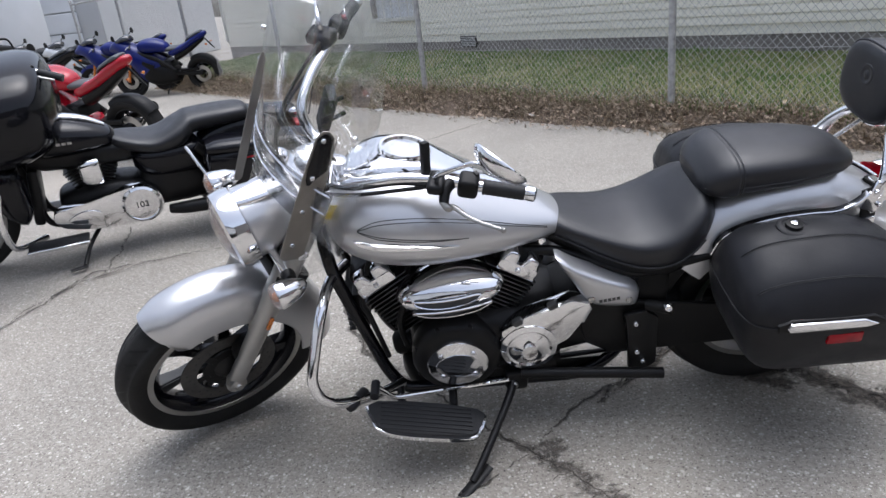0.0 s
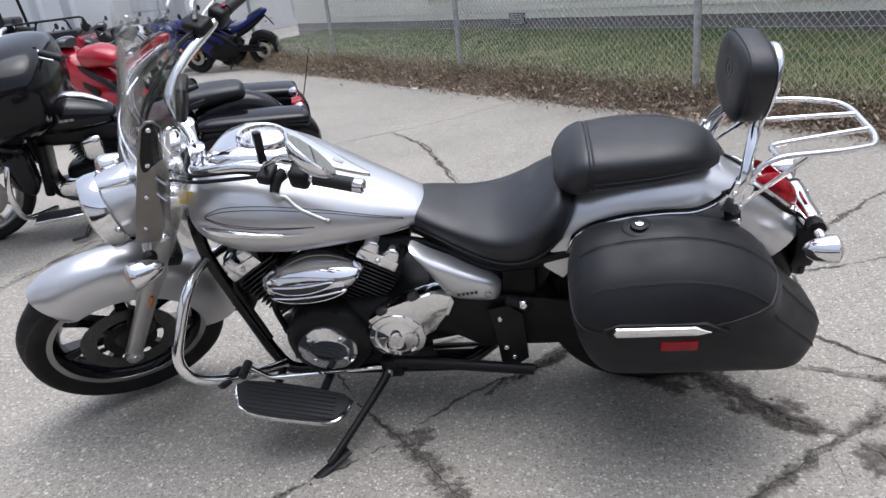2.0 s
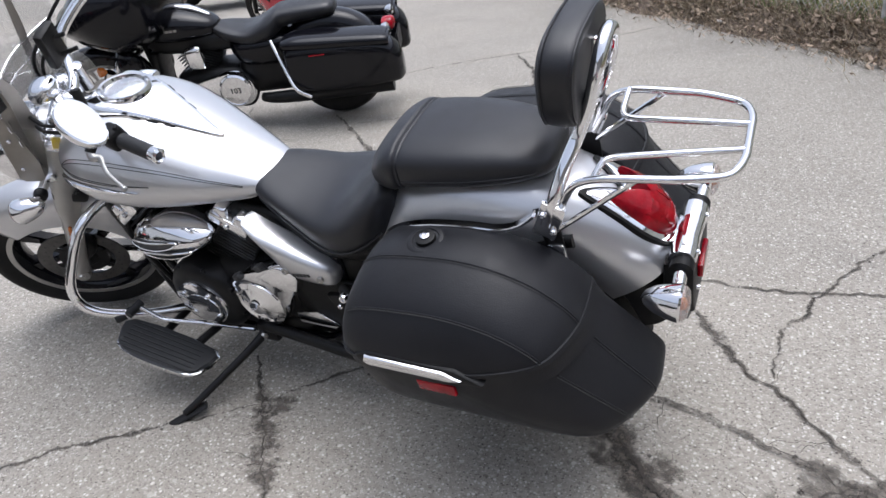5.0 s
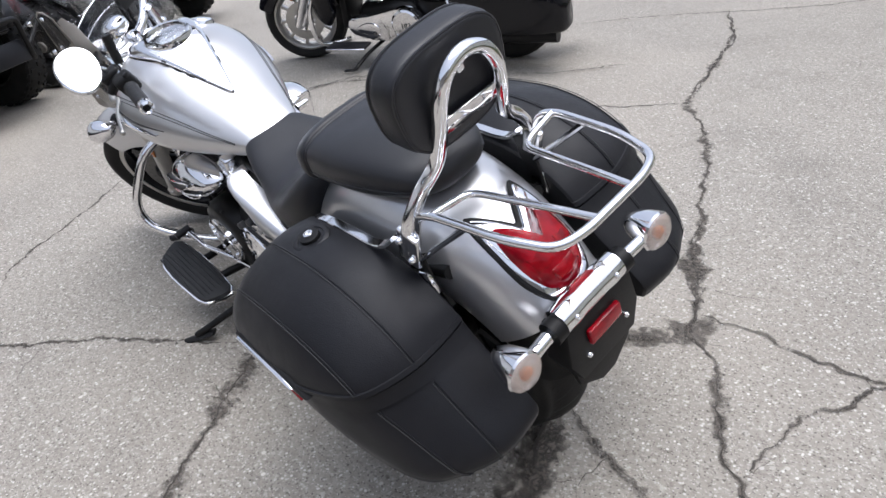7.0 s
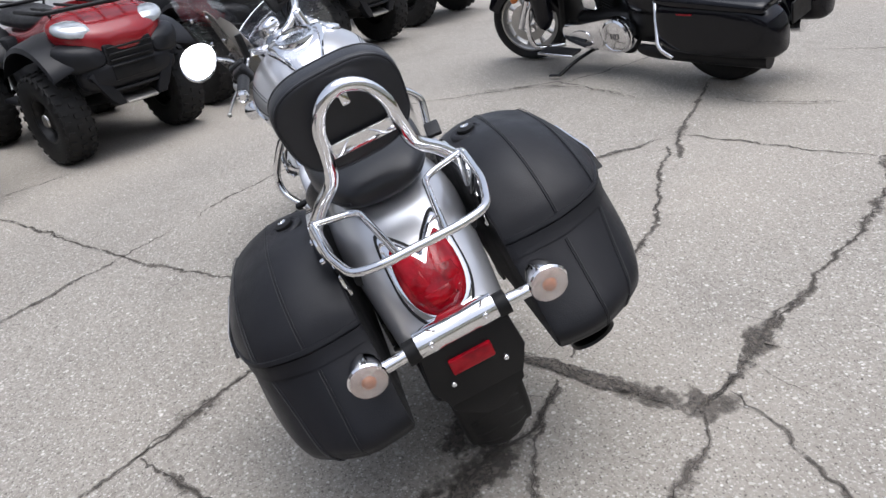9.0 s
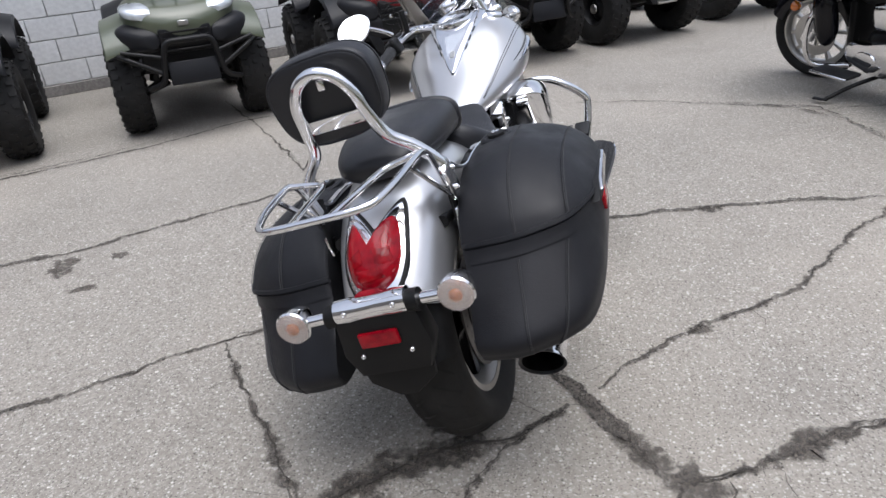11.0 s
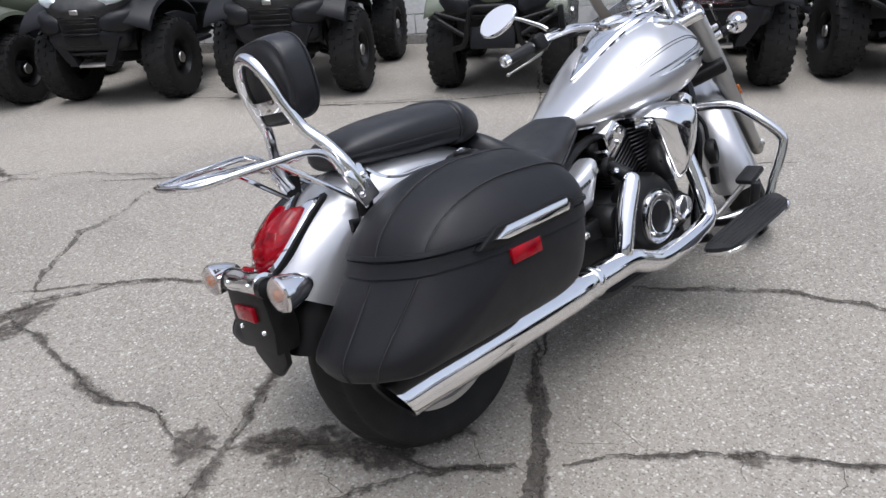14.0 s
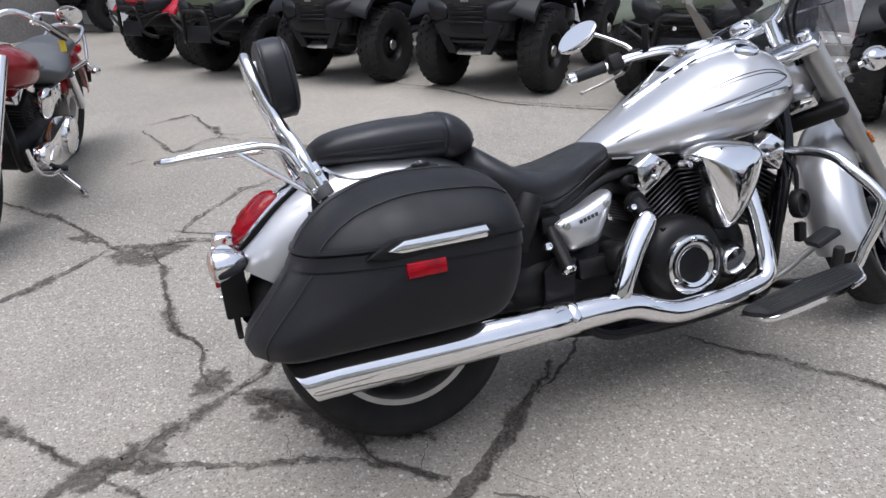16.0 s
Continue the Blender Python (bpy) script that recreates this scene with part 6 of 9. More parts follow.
for s in (1, -1):
    # flat bracket with bolts and a bent flange, and the clear lower deflector behind it
    top, foot = Vector((1.283, s * 0.170, 1.185)), Vector((1.446, s * 0.166, 0.822))
    down = (foot - top).normalized()
    back = Vector((-0.90, 0, -0.40)).normalized()
    inward = Vector((-0.55, -s * 0.83, 0)).normalized()

    def sheet(rows, thick=0.003):
        bm = bmesh.new()
        skin(bm, [[a, b, b + Vector((0, s * thick, 0)), a + Vector((0, s * thick, 0))] for a, b in rows])
        return bm
    slim = 1.0 if s > 0 else 0.35
    br = part("bracket", sheet([(top + down * t - back * f * slim, top + down * t + back * w * slim) for t, f, w in ((0.0, 0.006, 0.012), (0.02, 0.018, 0.030), (0.10, 0.022, 0.044), (0.30, 0.024, 0.046), (0.385, 0.022, 0.044), (0.397, 0.010, 0.030))]), BARE_PLATE, ws, "flat bare-metal bracket with rivets")
    if s > 0:
        part("flange", sheet([(top + down * t + back * 0.040, top + down * t + back * 0.040 + inward * w) for t, w in ((0.03, 0.014), (0.08, 0.036), (0.20, 0.052), (0.30, 0.044), (0.385, 0.020))]), BARE_PLATE, br)
    if s > 0:
        # added black sheet: the dark reflection on the bracket's upper third
        part("rubber_pad", sheet([(top + down * t - back * f + Vector((0, s * 0.0035, 0)), top + down * t + back * w + Vector((0, s * 0.0035, 0))) for t, f, w in ((0.006, 0.002, 0.010), (0.02, 0.014, 0.026), (0.11, 0.017, 0.036), (0.135, 0.014, 0.010), (0.150, 0.008, 0.0))], 0.0015), BLACK_PAINT, br, "black sheet for the dark reflection on the bracket")
    for t in (0.022, 0.128, 0.230, 0.340):
        bolt(br, top + down * t + Vector((0, s * 0.006, 0)), (0, s, 0), 0.0065, 0.004)
    defl = [(1.345, 1.00), (1.262, 0.955), (1.240, 0.88), (1.265, 0.80), (1.30, 0.745), (1.375, 0.725), (1.425, 0.76), (1.36, 0.90)]
    dd = part("deflector", plate([tuple(p) for p in smooth_rows(defl, 3, closed=True)], s * 0.174, s * 0.171, 0.001), SHIELD, ws, "clear lower wind deflector")
    dd.visible_shadow = False
    part("clip", block((0.03, 0.03, 0.02), (1.40, s * 0.15, 0.80), 0.005, 2), CHROME, ws)
    for v in (0.30, 0.44):
        p = shield_point(s * 0.86, v)
        bolt(ws, p + Vector((0.002, s * 0.002, 0)), (0.6, s * 0.6, 0.3), 0.007, 0.005)

# handlebar with grips, levers, switches and mirrors
hb_left = [(1.222, 0.0, 0.955), (1.236, 0.090, 0.948), (1.246, 0.145, 0.972), (1.205, 0.200, 1.002), (1.140, 0.243, 1.018), (1.060, 0.306, 1.022), (0.997, 0.362, 1.016), (0.900, 0.445, 1.008)]
hb_right = [(1.236, -0.075, 0.972), (1.232, -0.121, 1.018), (1.165, -0.190, 1.052), (1.071, -0.264, 1.070), (1.000, -0.330, 1.072), (0.905, -0.424, 1.054)]
bars_path = hb_right[::-1] + hb_left
GRIPS = {1: (Vector((0.997, 0.362, 1.016)), Vector((0.893, 0.451, 1.007))), -1: (Vector((1.000, -0.330, 1.072)), Vector((0.898, -0.430, 1.052)))}
handle = steered("handlebar", tube(bars_path, 0.0140, 14, 5), CHROME, "pulled-back chrome handlebar")
for s in (1, -1):
    part("riser", lathe([(0.022, 0), (0.020, 0.05), (0.022, 0.075), (0.010, 0.08)], (1.235, s * 0.055, 0.895), (-0.2, 0, 1), 20), CHROME, handle)
    g0, g1 = GRIPS[s]
    dirg = (g1 - g0).normalized()
    ln = (g1 - g0).length
    prof = [(0.013, 0.012), (0.020, 0.014)]
    prof += [(0.0175 + (0.0012 if k % 2 else 0), 0.02 + k * (ln - 0.045) / 14) for k in range(15)]
    prof += [(0.0165, ln - 0.022)]
    gr = part("grip", lathe(prof, g0, dirg, 24), RUBBER_MAT, handle, "ribbed black rubber grip")
    part("bar_end", lathe([(0.0165, ln - 0.024), (0.0185, ln - 0.020), (0.0185, ln), (0.013, ln + 0.004), (0.010, ln), (0.0, ln)], g0, dirg, 24), CHROME, gr, "chrome bar end")
    sw = part("switch_box", block((0.052, 0.050, 0.055), Matrix.Translation(g0 - dirg * 0.022) @ Vector((0, 1, 0)).rotation_difference(dirg).to_matrix().to_4x4(), 0.012, 3), BLACK_PLASTIC, handle, "black switch box")
    part("button", block((0.012, 0.016, 0.012), Matrix.Translation(g0 - dirg * 0.022 + Vector((-0.022, 0, 0.024))), 0.003, 2), RED_LENS if s < 0 else BLACK_METAL, sw)
    ms = part("master_cylinder", block((0.060, 0.075, 0.034) if s < 0 else (0.040, 0.060, 0.028), Matrix.Translation(g0 - dirg * 0.075 + Vector((0.030, 0, 0.010))) @ pose(0, 0, 0, 0, 0, s * -40), 0.010, 3), BLACK_METAL if s > 0 else BLACK_PLASTIC, handle, "black lever mount")
    piv = g0 - dirg * 0.055 + Vector((0.050, s * 0.022, -0.012))
    part("lever_perch", tube([tuple(g0 - dirg * 0.065), tuple(g0 - dirg * 0.062 + Vector((0.026, s * 0.010, -0.004))), tuple(piv + Vector((0, s * 0.008, -0.004)))], (0.017, 0.015, 0.012), 10, 4), BLACK_METAL, handle, "black lever perch")
    lift = Vector((0, 0, 0 if s > 0 else 0.05))
    lever = [piv, piv + Vector((-0.004, s * 0.02, -0.012)), Vector((1.068, s * 0.372, 0.990)) + lift, Vector((1.050, s * 0.420, 0.984)) + lift, Vector((1.003, s * 0.482, 0.976)) + lift]
    lv = part("lever", tube([tuple(p) for p in lever], (0.010, 0.010, 0.0075, 0.0055, 0.005), 10, 5, flat=0.7), DULL_METAL, handle, "polished lever")
    bm = bmesh.new()
    bmesh.ops.create_uvsphere(bm, u_segments=14, v_segments=10, radius=0.0075)
    part("lever_tip", moved(bm, Matrix.Translation(lever[-1])), DULL_METAL, lv)
    # mirror
    mc = Vector((0.992, s * 0.431, 1.146))
    face = Vector((-0.785, s * -0.135, 0.604)).normalized()
    wide = Vector((-0.377, s * 0.879, -0.293)).normalized()
    q = Matrix((wide, face.cross(wide), face)).transposed().to_4x4()
    outl = [(0.071 * math.cos(a) * (1 + 0.10 * math.sin(a)), 0.052 * math.sin(a)) for a in np.linspace(0, 2 * math.pi, 40, endpoint=False)]
    frame_m = Matrix.Translation(mc) @ q
    bm = bmesh.new()
    skin(bm, [[frame_m @ Vector((x * k, y * k, z)) for x, y in outl] for k, z in ((0.2, -0.030), (0.55, -0.026), (0.85, -0.014), (1.0, 0.0), (1.0, 0.006), (0.95, 0.009))])
    mi = part("mirror", bm, CHROME, handle, "oval chrome rear-view mirror")
    bm = bmesh.new()
    skin(bm, [[frame_m @ Vector((x * k, y * k, z)) for x, y in outl] for k, z in ((0.95, 0.004), (0.945, 0.0095), (0.5, 0.0096), (0.1, 0.0096))])
    part("mirror_glass", bm, MIRROR, mi, "mirror glass")
    part("mirror_stalk", tube([tuple(g0 - dirg * 0.075 + Vector((0.03, 0, 0.03))), tuple(g0 - dirg * 0.06 + Vector((0.035, s * 0.010, 0.060))), tuple(mc - face * 0.036 - wide * 0.05), tuple(mc - face * 0.022 - wide * 0.02)], (0.008, 0.007, 0.006, 0.009), 10, 5), CHROME, mi)
    # cables and hoses
    for k, (dy, dz) in enumerate(((0.0, 0.03), (0.012, 0.0))):
        if s > 0:
            pts = [tuple(g0 - dirg * 0.08 + Vector((0.03, 0, 0.0))), (1.15, 0.25 + dy, 1.000 + dz * 0.4), (1.25, 0.19 + dy, 0.985 + dz * 0.4), (1.32, 0.11 + dy, 0.95 + dz), (1.34, 0.06 + dy, 0.83)]
        else:
            pts = [tuple(g0 - dirg * 0.08 + Vector((0.03, 0, 0.0))), (1.15, -0.20 - dy, 1.06 + dz * 1.5), (1.26, -0.14 - dy, 1.08 + dz - 0.06), (1.33, -0.08 - dy, 0.96 + dz), (1.34, -0.06 - dy, 0.83)]
        part("cable", tube(pts, 0.005, 8, 6), BLACK_PLASTIC, handle, "black control cable")
part("phone_clamp", block((0.020, 0.020, 0.080), Matrix.Translation((1.076, 0.252, 1.062)) @ pose(0, 0, 0, 20, -10, 0), 0.004, 2), BLACK_PLASTIC, handle, "black gadget clamp")
cl = part("gadget_mount", block((0.028, 0.070, 0.115), Matrix.Translation((1.200, -0.020, 1.070)) @ pose(0, 0, 0, 0, -20, -20), 0.008, 2), BLACK_PLASTIC, handle, "black plastic gadget holder")
for z in (1.035, 1.085):
    part("prong", bar([(1.195, -0.02, z), (1.150, -0.025, z)], 0.006, 0.01, 8), BLACK_PLASTIC, cl)
part("housing_cap", hull([(1.24, 0.035, 0.990, 0.014, 0.012, 0.01, 2.5, 2.5), (1.255, 0.035, 0.990, 0.036, 0.026, 0.02, 3, 3), (1.305, 0.035, 0.985, 0.040, 0.030, 0.02, 3, 3), (1.325, 0.035, 0.98, 0.02, 0.014, 0.01, 2.5, 2.5)], 3, 20), CHROME, clamp, "chrome clamp cover")
part("sticker", block((0.045, 0.001, 0.045), Matrix.Translation((1.290, 0.148, 0.895)) @ pose(0, 0, 0, 0, -32, 0), 0, 1), YELLOW, clamp, "yellow warning sticker")


# ---- engine, exhaust, frame ----
engine = part("engine", hull([(0.600, 0, 0.335, 0.06, 0.05, 0.05, 3, 3), (0.620, 0, 0.335, 0.120, 0.105, 0.10, 3.4, 3.4), (0.72, 0, 0.335, 0.150, 0.125, 0.115, 3.6, 3.6), (0.88, 0, 0.335, 0.162, 0.13, 0.125, 3.6, 3.6),
                              (1.00, 0, 0.335, 0.150, 0.125, 0.115, 3.4, 3.4), (1.065, 0, 0.335, 0.115, 0.09, 0.09, 3, 3), (1.08, 0, 0.335, 0.06, 0.04, 0.04, 3, 3)], 4, 36), BLACK_METAL, bike, "black V-twin crankcase")


FIN_EDGE = surface("machined_fin", (0.10, 0.10, 0.105), 0.35, 0.8, col2=(0.045, 0.045, 0.047), scale=25)


def cylinder(tilt):
    base = Matrix.Translation((0.95, 0, 0.300)) @ pose(0, 0, 0, 0, tilt, 0)
    bm = block((0.120, 0.150, 0.22), base @ Matrix.Translation((0, 0, 0.225)), 0.03, 3)
    cyl = part("cylinder", bm, BLACK_METAL, engine, "black finned cylinder")
    for k in range(13):
        z = 0.165 + k * 0.0138
        w = 0.145 + 0.02 * min(1, k / 8)
        part("fin", block((w, 0.222, 0.0052), base @ Matrix.Translation((0, 0, z)), 0.002, 1), FIN_EDGE if k > 3 else BLACK_METAL, cyl)
    part("cylinder_head", block((0.145, 0.190, 0.070), base @ Matrix.Translation((0, 0, 0.375)), 0.018, 3), BLACK_METAL, engine)
    for s in (1, -1):
        cov = part("head_cover", block((0.122, 0.050, 0.036), base @ Matrix.Translation((0, s * 0.110, 0.360)), 0.006, 2, taper=(0.96, 0.9)), CHROME, engine, "chrome cylinder head cover")
        if s < 0:
            part("cover_cap", block((0.116, 0.066, 0.060), base @ Matrix.Translation((0.004, -0.110, 0.398)) @ pose(0, 0, 0, 14, 0, 0), 0.005, 2, taper=(0.50, 0.62)), CHROME, cov)
        for dx in (-0.031, 0.031) if s > 0 else ():
            part("cover_cap", block((0.058, 0.058, 0.042), base @ Matrix.Translation((dx, s * 0.106, 0.388)) @ pose(0, 0, 0, s * -10, 0, 0), 0.007, 2, taper=(0.55, 0.7)), CHROME, cov)
        bolt(cov, (base @ Matrix.Translation((0.0, s * 0.137, 0.362))).translation, (0, s, 0), 0.008)
    return cyl


cylinder(33)
cylinder(-33)


def dish(prof, at, s):
    return lathe(prof, at, (0, s, 0), 48)


# left: alternator cover with oval chrome plate
cv = part("alternator_cover", dish([(0.132, -0.05), (0.132, 0.0), (0.120, 0.018), (0.096, 0.026), (0.0, 0.028)], (0.945, 0.165, 0.337), 1), BLACK_METAL, engine, "round black alternator cover")
oval = [(0.945 + 0.090 * math.cos(a), 0.339 + 0.077 * math.sin(a) * (1 - 0.08 * math.cos(2 * a))) for a in np.linspace(0, 2 * math.pi, 40, endpoint=False)]
op = part("oval_plate", plate(oval, 0.180, 0.206, 0.005), CHROME, cv, "oval chrome plate")
part("plate_recess", plate([(0.945 + (x - 0.945) * 0.72, 0.333 + (z - 0.337) * 0.52) for x, z in oval], 0.200, 0.2085, 0.002), CHROME, op)
for k in range(4):
    a = radians(45 + 90 * k)
    bolt(op, (0.945 + 0.066 * math.cos(a), 0.206, 0.339 + 0.056 * math.sin(a)), (0, 1, 0), 0.008)
for k in range(8):
    a = radians(22 + 45 * k)
    bolt(cv, (0.945 + 0.122 * math.cos(a), 0.174, 0.337 + 0.122 * math.sin(a)), (0, 1, 0), 0.008, mat=BLACK_METAL)
# left: chrome pulley cover with a swept arm
pu = part("pulley_cover", dish([(0.086, -0.04), (0.088, 0.0), (0.082, 0.016), (0.066, 0.022), (0.060, 0.018), (0.030, 0.026), (0.022, 0.034), (0.0, 0.035)], (0.735, 0.165, 0.352), 1), CHROME, engine, "round chrome pulley cover")
arm = [(0.818, 0.385), (0.812, 0.420), (0.740, 0.466), (0.610, 0.508), (0.558, 0.492), (0.550, 0.470), (0.572, 0.420), (0.628, 0.380), (0.66, 0.345), (0.70, 0.30), (0.78, 0.32)]
part("cover_arm", plate(arm, 0.120, 0.178, 0.012), CHROME, pu, "swept chrome cover arm")
for x, z in ((0.765, 0.452), (0.665, 0.500)):
    part("clip", block((0.030, 0.022, 0.022), Matrix.Translation((x, 0.175, z)) @ pose(0, 0, 0, 0, 25, 0), 0.006, 2), DARK_MARK, pu)
part("shift_plate", plate([(0.64, 0.31), (0.56, 0.325), (0.50, 0.285), (0.52, 0.265), (0.64, 0.27)], 0.150, 0.156, 0.002), CHROME, pu)
# left: slotted chrome intake cover
ac = bmesh.new()
cent = Vector((0.944, 0.150, 0.579))
outl = [(0.152 * math.copysign(abs(math.cos(a)) ** 1.05, math.cos(a)), 0.063 * math.copysign(abs(math.sin(a)) ** 1.25, math.sin(a))) for a in np.linspace(0, 2 * math.pi, 44, endpoint=False)]
tm = Matrix.Translation(cent) @ pose(0, 0, 0, 0, 4, 0)
skin(ac, [[tm @ Vector((x * k, d, z * k)) for x, z in outl] for k, d in ((0.85, -0.06), (0.98, -0.03), (1.0, 0.0), (0.97, 0.022), (0.86, 0.046), (0.66, 0.064), (0.40, 0.073), (0.1, 0.076))])
intake = part("intake_cover", ac, CHROME, engine, "slotted chrome intake cover")
for dz, w, sh in ((0.015, 0.090, 0.008), (-0.021, 0.108, 0.0)):
    o2 = [(sh + w * math.cos(a), dz + 0.0120 * math.sin(a) + 0.004 * math.cos(2 * a)) for a in np.linspace(0, 2 * math.pi, 28, endpoint=False)]
    b2 = bmesh.new()
    rows = []
    for dd in (-0.03, 0.0):
        rr = []
        for x, z in o2:
            k = min(0.999, math.hypot(x / 0.152, z / 0.063))
            y = np.interp(k, (0.1, 0.40, 0.66, 0.86, 0.97, 1.0), (0.076, 0.073, 0.064, 0.046, 0.022, 0.0)) + 0.0085 + dd
            rr.append(tm @ Vector((x, float(y), z)))
        rows.append(rr)
    skin(b2, rows)
    part("slot", b2, DARK_MARK, intake, "dark slot")
    part("slot_lip", tube([tuple(p + Vector((0, 0.001, 0))) for p in rows[1]], 0.0028, 6, 1, closed=True, raw=True), CHROME, intake)
# right: chrome triangular air box
ab = bmesh.new()
tri = [(0.830, 0.640), (0.836, 0.664), (0.895, 0.684), (1.001, 0.670), (1.045, 0.646), (1.048, 0.615), (1.027, 0.550), (0.990, 0.488), (0.942, 0.438), (0.918, 0.430), (0.900, 0.450), (0.866, 0.528)]
tri = [tuple(p) for p in smooth_rows(tri, 4, closed=True)]
cx, cz = 0.935, 0.590
skin(ab, [[(cx + (x - cx) * k, y, cz + (z - cz) * k) for x, z in tri] for k, y in ((0.90, -0.10), (0.98, -0.12), (1.0, -0.150), (0.995, -0.180), (0.965, -0.205), (0.90, -0.226), (0.78, -0.243), (0.60, -0.254), (0.40, -0.260), (0.2, -0.263), (0.06, -0.264))])
air = part("air_box", ab, CHROME, engine, "smooth chrome triangular air box")
bolt(air, (0.815, -0.19, 0.632), (0, -1, 0), 0.011, 0.02)
# right: clutch cover with chrome ring and small cover
cc = part("clutch_cover", dish([(0.135, -0.05), (0.135, 0.0), (0.122, 0.022), (0.100, 0.034), (0.0, 0.036)], (0.807, 0 - 0.165, 0.354), -1), BLACK_METAL, engine, "round black clutch cover")
part("chrome_ring", lathe([(0.048, 0.030), (0.050, 0.046), (0.066, 0.053), (0.084, 0.048), (0.088, 0.034), (0.086, 0.026)], (0.807, -0.165, 0.354), (0, -1, 0), 44, closed=True), CHROME, cc, "chrome clutch ring")
part("ring_centre", dish([(0.052, 0.030), (0.049, 0.042), (0.0, 0.045)], (0.807, -0.165, 0.354), -1), BLACK_METAL, cc)
for k in range(3):
    a = radians(90 + 120 * k)
    bolt(cc, (0.807 + 0.073 * math.cos(a), -0.218, 0.355 + 0.073 * math.sin(a)), (0, -1, 0), 0.008)
sc = part("small_cover", dish([(0.055, -0.04), (0.055, 0.010), (0.048, 0.022), (0.0, 0.024)], (0.958, -0.165, 0.334), -1), BLACK_METAL, engine)
part("chrome_cap", dish([(0.044, 0.018), (0.044, 0.032), (0.037, 0.040), (0.0, 0.043)], (0.958, -0.165, 0.334), -1), CHROME, sc, "chrome timing cap")
for k in range(7):
    a = radians(20 + 51 * k)
    bolt(cc, (0.807 + 0.126 * math.cos(a), -0.176, 0.355 + 0.126 * math.sin(a)), (0, -1, 0), 0.007, mat=BLACK_METAL)
# engine clutter
part("hose", tube([(1.08, -0.10, 0.50), (1.12, -0.14, 0.42), (1.10, -0.13, 0.30), (1.02, -0.12, 0.24)], 0.012, 10, 5), BLACK_PLASTIC, engine)
part("hose", tube([(1.07, 0.10, 0.52), (1.10, 0.12, 0.45), (1.09, 0.12, 0.36)], 0.010, 10, 5), BLACK_PLASTIC, engine)
part("starter", lathe([(0.030, 0), (0.046, 0.006), (0.050, 0.02), (0.050, 0.10), (0.040, 0.115), (0.0, 0.12)], (0.60, -0.10, 0.40), (0, -1, 0.1), 28), BLACK_METAL, engine)
part("bracket", block((0.10, 0.04, 0.06), (0.52, -0.16, 0.40), 0.012, 2), BLACK_METAL, engine)
part("horn", lathe([(0.020, -0.03), (0.042, -0.02), (0.045, 0.0), (0.040, 0.008), (0.030, 0.006), (0.028, -0.004), (0.0, -0.004)], (1.235, -0.165, 0.448), (0.35, -0.93, 0.1), 28), BLACK_PLASTIC, bike, "round black horn")
rectifier = part("rectifier", block((0.035, 0.15, 0.14), (1.215, 0, 0.46), 0.008, 2), BLACK_METAL, bike)
for k in range(7):
    part("cooling_fin", block((0.030, 0.15, 0.005), (1.243, 0, 0.40 + 0.02 * k), 0.001, 1), BLACK_METAL, rectifier)
part("horn_bracket", bar([(1.235, -0.10, 0.60), (1.250, -0.135, 0.54), (1.238, -0.145, 0.46)], 0.007, 0.02, 8), BLACK_METAL, bike)
for k, (x, y, z0, z1) in enumerate(((1.200, -0.125, 0.66, 0.30), (1.262, -0.090, 0.70, 0.38), (1.180, 0.120, 0.66, 0.32))):
    part("hose", tube([(x - 0.02, y * 0.8, z0), (x + 0.015, y, z0 - 0.12), (x, y * 1.1, (z0 + z1) / 2), (x - 0.03, y, z1)], 0.008, 8, 5), BLACK_PLASTIC, bike)
part("brake_switch", block((0.03, 0.025, 0.06), (1.238, -0.155, 0.360), 0.006, 2), BLACK_PLASTIC, bike)
part("oil_filter", lathe([(0.035, 0), (0.038, 0.01), (0.038, 0.06), (0.030, 0.07), (0, 0.07)], (1.07, 0.02, 0.29), (1, 0, -0.2), 28), BLACK_METAL, engine)

# exhaust on the right
ex1 = [(1.02, -0.09, 0.605), (1.040, -0.14, 0.580), (1.042, -0.172, 0.500), (1.046, -0.200, 0.400), (1.040, -0.228, 0.312), (1.012, -0.240, 0.276), (0.94, -0.245, 0.262), (0.83, -0.248, 0.252), (0.72, -0.250, 0.251), (0.65, -0.250, 0.270), (0.575, -0.250, 0.300), (0.48, -0.250, 0.308), (0.36, -0.250, 0.307)]
pipe = part("exhaust_pipe", tube(ex1, (0.022, 0.023, 0.024, 0.025, 0.026, 0.026, 0.027, 0.029, 0.031, 0.033, 0.036, 0.040, 0.041), 20, 6), CHROME, bike, "chrome exhaust header and heat shield")
rear_pipe = part("exhaust_pipe", tube([(0.658, -0.238, 0.523), (0.643, -0.240, 0.508), (0.594, -0.246, 0.437), (0.545, -0.252, 0.343), (0.540, -0.252, 0.332)], (0.020, 0.027, 0.028, 0.028, 0.024), 20, 4), CHROME, bike, "straight chrome heat shield on the rear pipe")
part("elbow", tube([(0.690, -0.11, 0.530), (0.662, -0.175, 0.545), (0.655, -0.225, 0.524)], 0.022, 14, 5), BLACK_METAL, rear_pipe)
part("exhaust_flange", lathe([(0.036, -0.01), (0.038, 0.0), (0.036, 0.010), (0.026, 0.012)], (0.676, -0.150, 0.540), (0.25, -0.9, 0.1), 28), BLACK_METAL, bike)
bolt(rear_pipe, (0.634, -0.198, 0.545), (-0.2, -0.9, 0.3), 0.010, 0.012)


